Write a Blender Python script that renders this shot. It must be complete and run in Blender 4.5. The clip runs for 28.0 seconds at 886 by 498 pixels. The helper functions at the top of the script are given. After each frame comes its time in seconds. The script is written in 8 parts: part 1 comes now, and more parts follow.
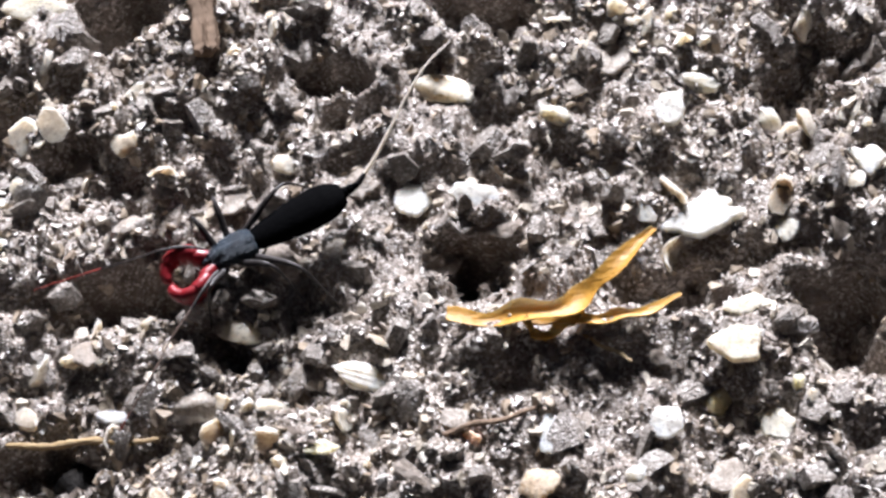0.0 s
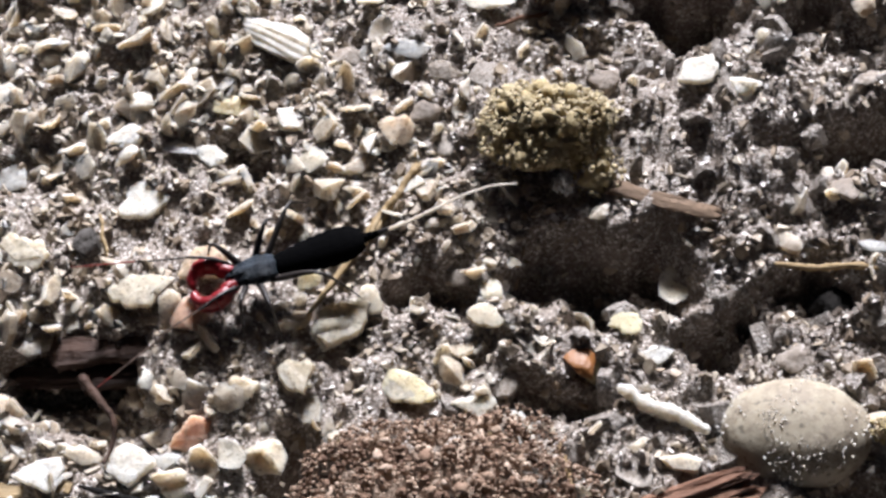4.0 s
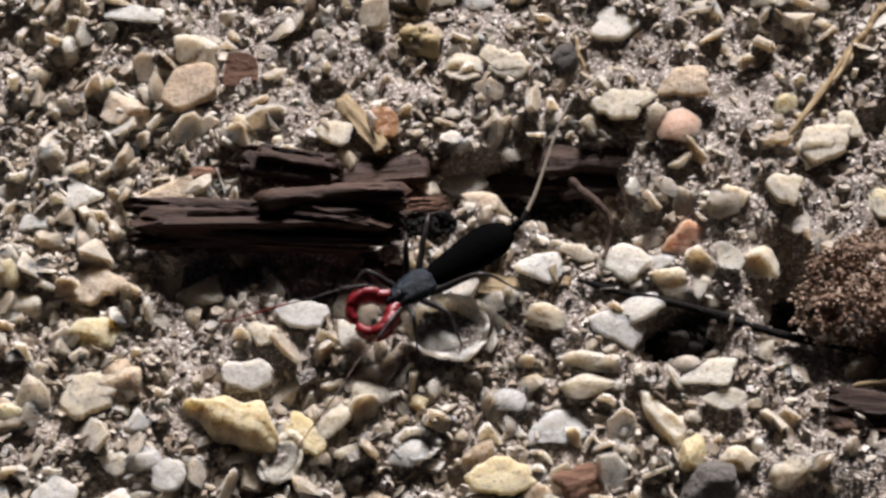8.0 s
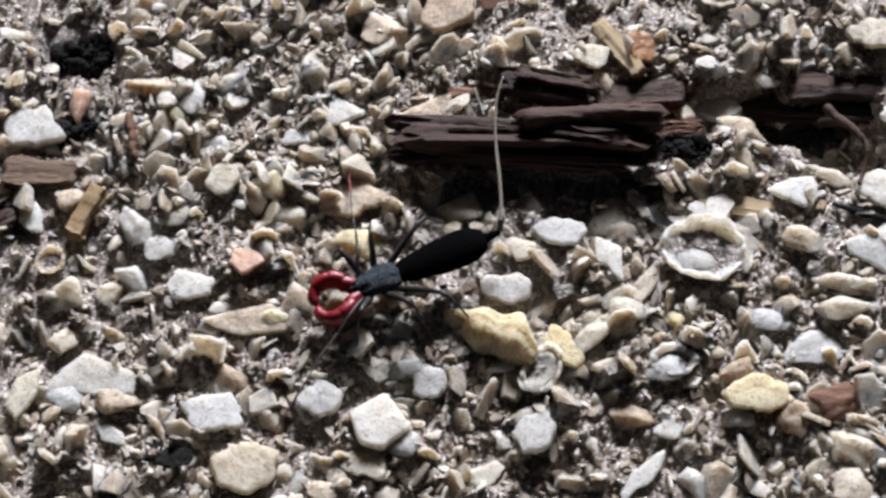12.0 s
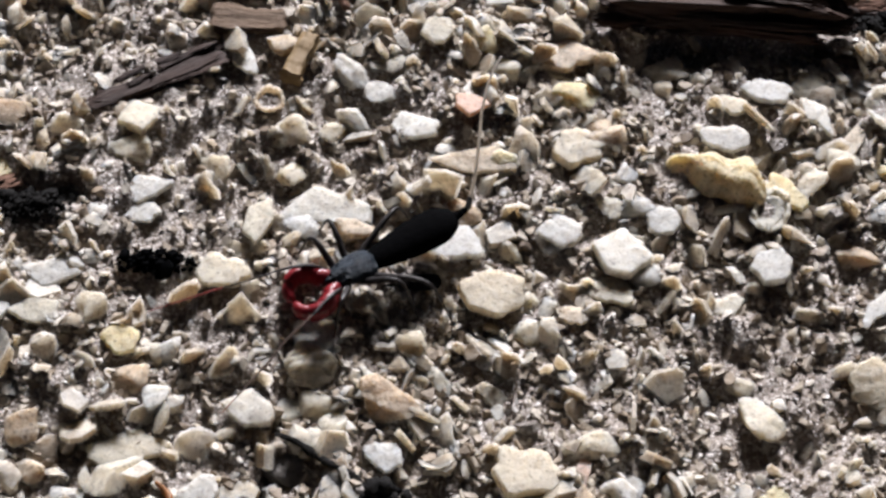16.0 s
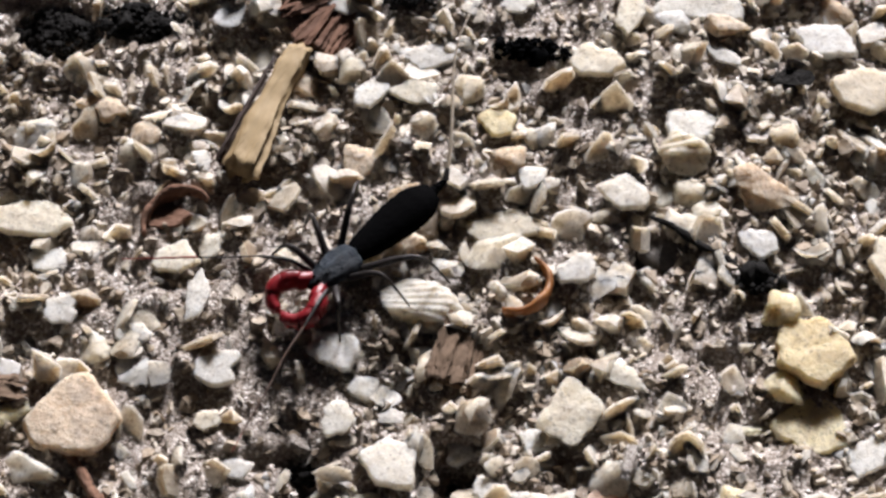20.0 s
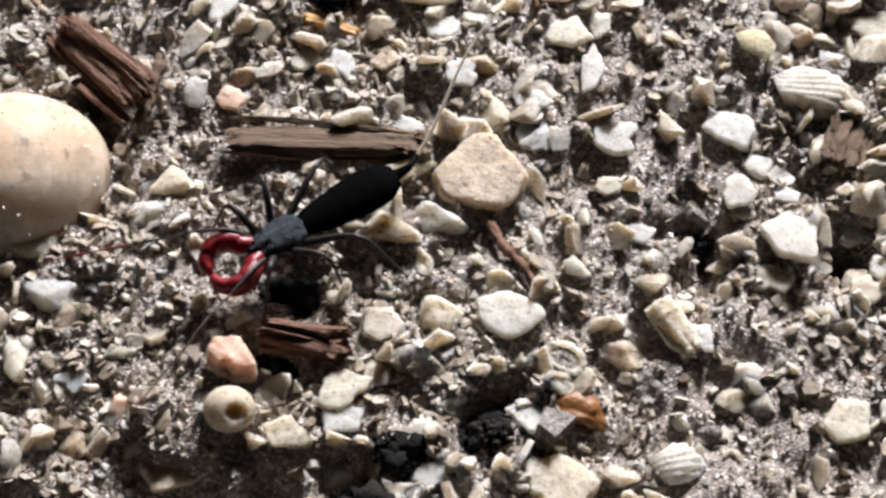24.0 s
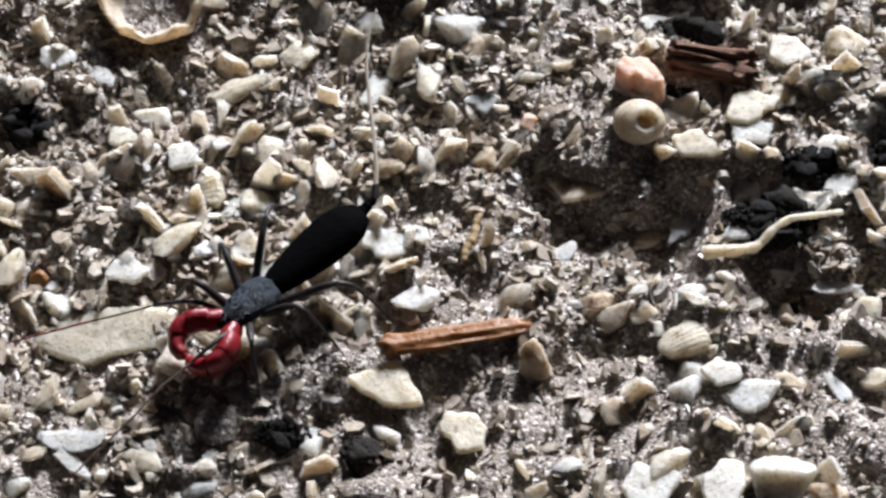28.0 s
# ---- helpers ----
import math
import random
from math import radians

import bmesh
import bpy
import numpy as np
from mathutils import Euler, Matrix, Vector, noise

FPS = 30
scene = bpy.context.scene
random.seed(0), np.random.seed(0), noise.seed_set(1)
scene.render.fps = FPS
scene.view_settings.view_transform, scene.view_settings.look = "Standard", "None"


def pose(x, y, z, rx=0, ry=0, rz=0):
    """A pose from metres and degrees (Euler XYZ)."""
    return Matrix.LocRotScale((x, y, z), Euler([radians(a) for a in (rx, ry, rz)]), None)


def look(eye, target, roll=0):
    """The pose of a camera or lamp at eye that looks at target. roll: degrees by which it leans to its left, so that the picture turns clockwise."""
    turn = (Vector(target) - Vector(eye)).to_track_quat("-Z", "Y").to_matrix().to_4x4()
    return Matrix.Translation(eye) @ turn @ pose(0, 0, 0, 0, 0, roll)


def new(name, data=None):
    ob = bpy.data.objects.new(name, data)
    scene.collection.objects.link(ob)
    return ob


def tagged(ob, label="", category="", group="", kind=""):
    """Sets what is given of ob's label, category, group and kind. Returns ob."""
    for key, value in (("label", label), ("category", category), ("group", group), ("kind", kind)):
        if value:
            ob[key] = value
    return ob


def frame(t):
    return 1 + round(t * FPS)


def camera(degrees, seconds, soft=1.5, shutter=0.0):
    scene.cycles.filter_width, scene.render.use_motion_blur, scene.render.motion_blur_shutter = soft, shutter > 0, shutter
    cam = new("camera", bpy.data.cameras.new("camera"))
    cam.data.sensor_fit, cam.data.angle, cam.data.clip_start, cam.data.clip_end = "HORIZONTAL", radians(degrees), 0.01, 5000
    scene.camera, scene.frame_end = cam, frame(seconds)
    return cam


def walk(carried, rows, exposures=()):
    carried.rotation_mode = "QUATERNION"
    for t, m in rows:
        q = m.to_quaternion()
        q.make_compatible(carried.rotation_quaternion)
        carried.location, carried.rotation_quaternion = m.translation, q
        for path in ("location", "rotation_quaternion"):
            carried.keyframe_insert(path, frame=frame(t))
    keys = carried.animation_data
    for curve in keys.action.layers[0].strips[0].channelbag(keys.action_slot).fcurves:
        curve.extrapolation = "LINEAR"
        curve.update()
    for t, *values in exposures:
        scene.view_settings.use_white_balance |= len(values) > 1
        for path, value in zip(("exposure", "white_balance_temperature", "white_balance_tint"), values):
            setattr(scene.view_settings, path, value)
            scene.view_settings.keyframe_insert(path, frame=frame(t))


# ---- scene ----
# ---- camera: millimetres and degrees, one row each half second ----
MM = 0.001


def eye(t, x, y, z, rx, ry, rz):
    return t, pose(x * MM, y * MM, z * MM, rx, ry, rz)


cam = camera(25.000, 28.0, soft=2.8)
PATH = [
    eye(0.0, -1.32, -105.26, 118.17, 26.781, 6.971, -8.450),
    eye(0.5, -4.40, -104.81, 119.82, 26.761, 7.004, -8.026),
    eye(1.0, -13.42, -104.44, 123.29, 26.498, 6.365, -7.694),
    eye(1.5, -24.22, -105.26, 127.58, 27.775, 6.069, -6.857),
    eye(2.0, -30.87, -108.31, 127.90, 27.945, 5.961, -5.736),
    eye(2.5, -37.90, -109.36, 129.12, 27.082, 5.439, -5.200),
    eye(3.0, -42.61, -111.50, 129.60, 26.426, 5.239, -4.797),
    eye(3.5, -45.15, -112.63, 129.78, 26.728, 5.660, -4.316),
    eye(4.0, -53.17, -115.05, 130.43, 26.856, 5.455, -3.894),
    eye(4.5, -63.32, -117.70, 131.09, 26.170, 4.269, -3.392),
    eye(6.5, -91.00, -126.00, 129.35, 28.907, 0.605, -3.505),
    eye(7.0, -91.80, -126.85, 128.61, 28.883, 0.711, -3.269),
    eye(7.5, -95.00, -128.96, 128.19, 29.094, 0.662, -3.083),
    eye(8.0, -98.78, -132.68, 126.87, 29.514, 1.042, -2.466),
    eye(8.5, -99.62, -133.51, 126.98, 29.172, 1.078, -2.007),
    eye(9.0, -99.90, -134.30, 126.61, 29.215, 1.458, -1.632),
    eye(9.5, -101.25, -134.84, 126.69, 29.033, 1.586, -1.252),
    eye(10.0, -102.44, -135.10, 125.96, 28.767, 2.152, -0.813),
    eye(10.5, -105.67, -135.98, 126.33, 28.912, 2.845, -0.247),
    eye(11.0, -107.16, -137.22, 126.87, 28.901, 3.610, 0.346),
    eye(11.5, -107.29, -137.30, 127.26, 28.956, 3.734, 0.538),
    eye(13.5, -106.56, -141.74, 124.75, 30.457, 4.802, 1.529),
    eye(14.0, -115.27, -144.21, 122.94, 31.331, 3.159, -0.146),
    eye(14.5, -124.71, -148.99, 121.67, 32.301, 0.131, -0.336),
    eye(15.0, -131.82, -153.23, 119.69, 32.830, -1.397, -1.205),
    eye(15.5, -140.01, -156.39, 117.67, 33.194, -3.004, -1.861),
    eye(16.0, -147.13, -158.70, 115.81, 34.173, -4.637, -2.809),
    eye(16.5, -148.50, -160.45, 113.84, 34.062, -4.144, -2.251),
    eye(17.0, -149.64, -161.54, 113.43, 34.078, -3.379, -1.598),
    eye(17.5, -150.69, -162.88, 113.00, 33.680, -2.467, -0.903),
    eye(18.0, -151.45, -163.75, 112.71, 33.965, -2.014, -0.240),
    eye(18.5, -152.88, -164.30, 112.60, 33.338, -1.699, 0.214),
    eye(19.0, -153.55, -164.38, 112.28, 32.557, -1.238, 0.810),
    eye(19.5, -154.77, -165.46, 111.72, 32.406, -0.582, 1.448),
    eye(20.0, -157.44, -167.13, 111.37, 31.788, -0.326, 2.120),
    eye(20.5, -159.38, -169.67, 109.90, 31.556, -0.128, 2.959),
    eye(21.0, -161.05, -171.98, 108.45, 31.352, 0.276, 3.751),
    eye(21.5, -169.29, -176.21, 108.64, 31.607, -1.137, 3.724),
    eye(22.0, -170.94, -176.56, 108.41, 30.233, 0.098, 4.595),
    eye(22.5, -172.51, -178.88, 107.61, 30.915, 0.572, 5.614),
    eye(24.5, -187.75, -181.53, 105.83, 30.672, -3.536, 4.804),
    eye(25.0, -190.80, -183.79, 105.47, 30.747, -2.821, 5.573),
    eye(25.5, -191.89, -185.70, 104.87, 30.123, -1.887, 6.584),
    eye(26.0, -191.03, -188.16, 103.26, 30.444, -0.916, 7.262),
    eye(26.5, -188.66, -197.17, 96.93, 33.415, 1.776, 8.290),
    eye(27.0, -187.18, -203.36, 92.51, 35.917, 2.575, 8.578),
    eye(27.5, -187.41, -204.37, 92.21, 36.540, 3.211, 9.181),
    eye(28.0, -189.14, -204.88, 92.34, 35.774, 3.285, 9.495),
]
EXPOSURE = [(0.0, 1.45, 5700, 16), (3.0, 1.25, 5700, 16), (4.0, 1.05, 5800, 16), (6.5, 0.9, 6100, 18), (8.0, 0.5, 6250, 18), (9.0, 0.48, 6050, 18), (11.0, 0.6, 5600, 15), (14.0, 0.62, 5850, 16), (18.0, 0.62, 5900, 16), (20.0, 0.7, 6050, 17), (22.0, 0.76, 5950, 16), (25.0, 0.8, 5950, 15), (28.0, 0.82, 5700, 13)]
walk(cam, PATH, EXPOSURE)

# ---- light: a low sun from beyond the ground, and a faint hazy sky ----
SUN_ELEVATION, SUN_AZIMUTH = 30.0, 9.0      # azimuth: degrees from +y towards +x
world = bpy.data.worlds.new("sky")
world.use_nodes = True
scene.world = world
sky = world.node_tree.nodes.new("ShaderNodeTexSky")
sky.sky_type, sky.sun_disc = "NISHITA", False
sky.air_density, sky.dust_density, sky.ozone_density = 0.5, 6.0, 0.2      # hazy
sky.sun_elevation, sky.sun_rotation = radians(SUN_ELEVATION), radians(SUN_AZIMUTH)
background = world.node_tree.nodes["Background"]
background.inputs["Strength"].default_value = 0.0035
world.node_tree.links.new(sky.outputs["Color"], background.inputs["Color"])
sun = bpy.data.lights.new("sun", "SUN")
sun.energy, sun.angle, sun.color = 5.0, radians(13), (1.0, 0.95, 0.88)
ce, se, sa, ca = (math.cos(radians(SUN_ELEVATION)), math.sin(radians(SUN_ELEVATION)), math.sin(radians(SUN_AZIMUTH)), math.cos(radians(SUN_AZIMUTH)))
new("sun", sun).matrix_world = look((sa * ce, ca * ce, se), (0, 0, 0))


# ---- materials ----
def material(name, colours, size=1.0, rough=0.6, bump=0.3, speck=0.0, spread=0.5, metal=0.0, spec=0.4, per="object", fibre=(1, 1, 1), sub=0.0, stain=0.35, coat=0.0, dirt=0.0, depth=1.6):
    """colours: stops along a ramp, chosen by grain (size: mm), by stains and by the piece's own random number."""
    m = bpy.data.materials.new(name)
    m.use_nodes = True
    n, l = m.node_tree.nodes, m.node_tree.links
    bsdf = n["Principled BSDF"]
    tex = n.new("ShaderNodeTexCoord")
    mapping = n.new("ShaderNodeMapping")
    mapping.inputs["Scale"].default_value = [1000 / size / f for f in fibre]
    l.new(tex.outputs["Object"], mapping.inputs["Vector"])
    fine = n.new("ShaderNodeTexNoise")
    fine.inputs["Scale"].default_value, fine.inputs["Detail"].default_value, fine.inputs["Roughness"].default_value = 2.2, 5, 0.65
    l.new(mapping.outputs[0], fine.inputs["Vector"])
    wide = n.new("ShaderNodeTexNoise")
    wide.inputs["Scale"].default_value, wide.inputs["Detail"].default_value = 0.35, 3
    l.new(mapping.outputs[0], wide.inputs["Vector"])
    if per == "object":
        rnd = n.new("ShaderNodeObjectInfo").outputs["Random"]
    else:
        rnd = n.new("ShaderNodeNewGeometry").outputs["Random Per Island"]

    def maths(op, a, b):
        k = n.new("ShaderNodeMath")
        k.operation = op
        for i, q in enumerate((a, b)):
            if isinstance(q, (int, float)):
                k.inputs[i].default_value = q
            else:
                l.new(q, k.inputs[i])
        return k.outputs[0]

    # position on the ramp: piece + stain + grain
    a = maths("MULTIPLY_ADD", rnd, spread)
    a.node.inputs[2].default_value = 0.5 - spread / 2
    b = maths("MULTIPLY_ADD", wide.outputs["Fac"], stain * 1.6)
    l.new(a, b.node.inputs[2])
    c = maths("MULTIPLY_ADD", fine.outputs["Fac"], stain)
    l.new(b, c.node.inputs[2])
    d = maths("SUBTRACT", c, stain * 1.3)
    ramp = n.new("ShaderNodeValToRGB")
    l.new(d, ramp.inputs["Fac"])
    stops = ramp.color_ramp.elements
    while len(stops) < len(colours):
        stops.new(0.5)
    for i, (stop, colour) in enumerate(zip(stops, colours)):
        stop.position, stop.color = i / max(1, len(colours) - 1), (*colour, 1)
    colour = ramp.outputs["Color"]
    if speck:
        dots = n.new("ShaderNodeTexNoise")
        dots.inputs["Scale"].default_value, dots.inputs["Detail"].default_value = 7.0, 2
        l.new(mapping.outputs[0], dots.inputs["Vector"])
        cut = n.new("ShaderNodeMapRange")
        cut.inputs[1].default_value, cut.inputs[2].default_value = 0.60, 0.68
        cut.inputs[4].default_value = speck
        l.new(dots.outputs["Fac"], cut.inputs[0])
        mix = n.new("ShaderNodeMix")
        mix.data_type = "RGBA"
        l.new(cut.outputs[0], mix.inputs["Factor"])
        l.new(colour, mix.inputs["A"])
        mix.inputs["B"].default_value = (0.035, 0.03, 0.025, 1)
        colour = mix.outputs["Result"]
    if dirt:
        soil = n.new("ShaderNodeTexNoise")
        soil.inputs["Scale"].default_value, soil.inputs["Detail"].default_value, soil.inputs["Roughness"].default_value = 1.5, 8, 0.8
        l.new(mapping.outputs[0], soil.inputs["Vector"])
        cut = n.new("ShaderNodeMapRange")
        cut.inputs[1].default_value, cut.inputs[2].default_value = 0.47, 0.57
        cut.inputs[4].default_value = dirt
        l.new(soil.outputs["Fac"], cut.inputs[0])
        mix = n.new("ShaderNodeMix")
        mix.data_type = "RGBA"
        l.new(cut.outputs[0], mix.inputs["Factor"])
        l.new(colour, mix.inputs["A"])
        mix.inputs["B"].default_value = (0.19, 0.15, 0.115, 1)
        colour = mix.outputs["Result"]
    l.new(colour, bsdf.inputs["Base Color"])
    gloss = n.new("ShaderNodeMapRange")
    gloss.inputs[3].default_value, gloss.inputs[4].default_value = max(0.05, rough - 0.15), min(1, rough + 0.15)
    l.new(fine.outputs["Fac"], gloss.inputs[0])
    l.new(gloss.outputs[0], bsdf.inputs["Roughness"])
    bsdf.inputs["Metallic"].default_value = metal
    bsdf.inputs["Specular IOR Level"].default_value = spec
    bsdf.inputs["Coat Weight"].default_value = coat
    bsdf.inputs["Coat Roughness"].default_value = 0.15
    if sub:
        bsdf.inputs["Subsurface Weight"].default_value = sub
        bsdf.inputs["Subsurface Radius"].default_value = (1.0, 0.9, 0.76)
        bsdf.inputs["Subsurface Scale"].default_value = depth * MM
    if bump:
        bp = n.new("ShaderNodeBump")
        bp.inputs["Strength"].default_value, bp.inputs["Distance"].default_value = bump, 0.0004 * size
        l.new(fine.outputs["Fac"], bp.inputs["Height"])
        l.new(bp.outputs[0], bsdf.inputs["Normal"])
    return m


def grainy(m, size, strength):
    """Adds loose sand grains to a material: cells of that size in mm, each of its own tone, and their relief."""
    n, l = m.node_tree.nodes, m.node_tree.links
    bsdf = n["Principled BSDF"]
    tex = n.new("ShaderNodeTexCoord")
    cells = n.new("ShaderNodeTexVoronoi")
    cells.inputs["Scale"].default_value = 1000 / size
    l.new(tex.outputs["Object"], cells.inputs["Vector"])
    tone = n.new("ShaderNodeValToRGB")
    for i, (at, c) in enumerate(((0.0, (0.02, 0.016, 0.012)), (0.35, (0.11, 0.092, 0.077)), (0.72, (0.25, 0.217, 0.187)), (1.0, (0.75, 0.72, 0.68)))):
        stop = tone.color_ramp.elements[i] if i < 2 else tone.color_ramp.elements.new(at)
        stop.position, stop.color = at, (*c, 1)
    split = n.new("ShaderNodeSeparateColor")
    l.new(cells.outputs["Color"], split.inputs[0])
    l.new(split.outputs[0], tone.inputs["Fac"])
    mix = n.new("ShaderNodeMix")
    mix.data_type = "RGBA"
    mix.inputs["Factor"].default_value = strength
    old = bsdf.inputs["Base Color"].links[0].from_socket
    l.new(old, mix.inputs["A"])
    l.new(tone.outputs["Color"], mix.inputs["B"])
    l.new(mix.outputs["Result"], bsdf.inputs["Base Color"])
    bump = n.new("ShaderNodeBump")
    bump.invert = True
    bump.inputs["Strength"].default_value, bump.inputs["Distance"].default_value = 1.0, 0.0005 * size
    l.new(cells.outputs["Distance"], bump.inputs["Height"])
    l.new(bsdf.inputs["Normal"].links[0].from_socket, bump.inputs["Normal"])
    l.new(bump.outputs[0], bsdf.inputs["Normal"])


SOIL = material("soil", [(0.030, 0.021, 0.015), (0.095, 0.071, 0.054), (0.19, 0.152, 0.120), (0.37, 0.322, 0.270)], 1.2, 0.36, 0.8, 0.5, 0.1, stain=0.55, spec=0.9)
grainy(SOIL, 0.20, 0.45)


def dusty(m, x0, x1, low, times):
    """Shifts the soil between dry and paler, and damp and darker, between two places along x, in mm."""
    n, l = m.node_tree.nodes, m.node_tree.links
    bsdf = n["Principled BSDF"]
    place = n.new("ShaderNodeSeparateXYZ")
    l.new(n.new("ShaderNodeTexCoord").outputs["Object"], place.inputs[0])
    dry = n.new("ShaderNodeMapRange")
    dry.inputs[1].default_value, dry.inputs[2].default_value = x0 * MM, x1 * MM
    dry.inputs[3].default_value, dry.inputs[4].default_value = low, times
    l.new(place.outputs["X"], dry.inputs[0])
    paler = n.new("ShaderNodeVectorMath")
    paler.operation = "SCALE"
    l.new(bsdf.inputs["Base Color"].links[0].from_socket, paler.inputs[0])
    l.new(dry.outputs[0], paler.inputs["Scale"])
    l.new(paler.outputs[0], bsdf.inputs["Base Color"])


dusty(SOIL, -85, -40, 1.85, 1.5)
CLOD = material("pale_soil", [(0.083, 0.065, 0.053), (0.210, 0.176, 0.146), (0.330, 0.289, 0.247), (0.495, 0.458, 0.413)], 1.2, 0.38, 0.8, 0.4, 0.5, per="island", stain=0.5, spec=0.9)
grainy(CLOD, 0.20, 0.4)
DUST = material("dust", [(0.06, 0.044, 0.033), (0.16, 0.125, 0.098), (0.29, 0.238, 0.192), (0.50, 0.445, 0.38), (0.82, 0.80, 0.76)], 1.0, 0.3, 0.3, 0, 0.9, per="island", stain=0.15, spec=0.8)
SAND = material("pale_sand", [(0.102, 0.081, 0.066), (0.255, 0.212, 0.178), (0.408, 0.357, 0.306), (0.578, 0.535, 0.484), (0.722, 0.705, 0.680)], 1.0, 0.3, 0.3, 0, 0.9, per="island", stain=0.15, spec=0.8)
GRAIN = material("grain", [(0.167, 0.126, 0.088), (0.353, 0.286, 0.209), (0.549, 0.477, 0.371), (0.686, 0.630, 0.531), (0.323, 0.244, 0.162), (0.647, 0.606, 0.526)], 1.5, 0.55, 0.4, 0.3, 1.0, per="island", stain=0.2, dirt=0.45)
SHARD = material("small_shard", [(0.292, 0.233, 0.168), (0.567, 0.505, 0.402), (0.437, 0.367, 0.275), (0.648, 0.596, 0.503), (0.503, 0.427, 0.313), (0.567, 0.533, 0.465), (0.389, 0.328, 0.257), (0.616, 0.552, 0.442), (0.664, 0.632, 0.558)], 1.6, 0.45, 0.25, 0.45, 1.0, per="island", stain=0.15, sub=1.0, dirt=0.45)
CREAM = material("cream_shell", [(0.470, 0.396, 0.283), (0.591, 0.526, 0.405), (0.639, 0.591, 0.485)], 2.0, 0.55, 0.4, 0.45, 0.5, sub=1.0, dirt=0.32, depth=2.0)
WHITE = material("white_shell", [(0.518, 0.473, 0.396), (0.623, 0.591, 0.518), (0.663, 0.639, 0.578)], 1.6, 0.55, 0.4, 0.45, 0.4, sub=1.0, dirt=0.24, depth=2.0)
TAN = material("tan_shell", [(0.400, 0.291, 0.187), (0.557, 0.444, 0.318), (0.644, 0.548, 0.426)], 2.0, 0.5, 0.55, 0.5, 0.5, sub=1.0, dirt=0.45)
YELLOW = material("yellow_shell", [(0.539, 0.424, 0.224), (0.686, 0.582, 0.355), (0.745, 0.655, 0.453)], 1.8, 0.5, 0.55, 0.5, 0.4, sub=1.0, dirt=0.30)
PINK = material("pink_shell", [(0.510, 0.281, 0.189), (0.647, 0.421, 0.310), (0.706, 0.524, 0.413)], 2.0, 0.5, 0.3, 0.3, 0.4, sub=1.0, dirt=0.35)
DUSTY = material("dusty_shell", [(0.20, 0.165, 0.135), (0.34, 0.295, 0.25), (0.52, 0.47, 0.41)], 1.4, 0.6, 0.6, 0.5, 0.6, stain=0.6, sub=0.3, dirt=0.7)
GREY = material("grey_shell", [(0.396, 0.380, 0.339), (0.534, 0.522, 0.482), (0.615, 0.606, 0.575)], 1.5, 0.55, 0.4, 0.45, 0.4, sub=1.0, dirt=0.32, depth=2.0)
STONE = material("grey_stone", [(0.095, 0.085, 0.075), (0.170, 0.156, 0.143), (0.258, 0.238, 0.218)], 1.2, 0.75, 0.7, 0.4, 0.5)
ORANGE = material("orange_husk", [(0.13, 0.05, 0.015), (0.30, 0.13, 0.04), (0.44, 0.24, 0.09)], 1.5, 0.4, 0.3, 0.2, 0.3, sub=0.2)
RUST = material("rusty_bark", [(0.080, 0.038, 0.023), (0.192, 0.099, 0.061), (0.352, 0.210, 0.138)], 1.2, 0.8, 0.9, 0.2, 0.3, fibre=(4, 1, 1))
WOOD = material("dark_wood", [(0.010, 0.005, 0.003), (0.036, 0.016, 0.009), (0.13, 0.065, 0.037)], 1.0, 0.7, 0.8, 0.2, 0.3, fibre=(7, 1, 1))
STRAW = material("straw", [(0.184, 0.111, 0.046), (0.348, 0.248, 0.119), (0.495, 0.386, 0.230)], 0.9, 0.6, 0.6, 0.15, 0.4, fibre=(8, 1, 1))
LEAF = material("yellow_leaf", [(0.250, 0.112, 0.012), (0.500, 0.250, 0.030), (0.650, 0.388, 0.066)], 1.2, 0.4, 0.4, 0.25, 0.2, fibre=(5, 1, 1), sub=0.15)
BARK = material("crumbling_bark", [(0.10, 0.056, 0.036), (0.23, 0.145, 0.096), (0.37, 0.262, 0.185), (0.54, 0.43, 0.335)], 1.0, 0.8, 0.6, 0.1, 0.9, per="island", stain=0.25)
SNAIL = material("dirty_snail_shell", [(0.254, 0.212, 0.154), (0.409, 0.366, 0.282), (0.508, 0.465, 0.379)], 3.5, 0.62, 0.10, 0.5, 0.1, stain=0.6, depth=2.0, sub=0.4, spec=0.2, dirt=0.5)
SNAILTAN = material("tan_snail_shell", [(0.48, 0.31, 0.19), (0.64, 0.49, 0.35), (0.75, 0.67, 0.56), (0.80, 0.77, 0.71)], 8.0, 0.55, 0.06, 0.4, 0.1, stain=0.9, depth=5.0, sub=1.0, spec=0.2, dirt=0.35)
# black of humus; it also paints deep shade in some hollows
BLACK = material("black_humus_and_shade", [(0.006, 0.006, 0.006), (0.016, 0.015, 0.014), (0.05, 0.044, 0.038)], 1.0, 0.85, 0.9, 0.0, 0.4, spec=0.15)
BARKGREY = material("grey_bark", [(0.092, 0.060, 0.039), (0.184, 0.125, 0.081), (0.294, 0.206, 0.136)], 1.0, 0.8, 0.8, 0.3, 0.3, fibre=(5, 1, 1))
CRUMB = material("ochre_crumbs", [(0.22, 0.165, 0.072), (0.40, 0.315, 0.165), (0.54, 0.445, 0.265), (0.64, 0.55, 0.37)], 0.8, 0.7, 0.9, 0.1, 0.3, stain=0.6, sub=0.3, depth=1.6, spec=0.1)
CHITIN = material("black_chitin", [(0.0008, 0.0008, 0.0009), (0.0016, 0.0017, 0.002), (0.003, 0.0033, 0.004)], 0.8, 0.8, 0.25, 0, 0.1, spec=0.02)
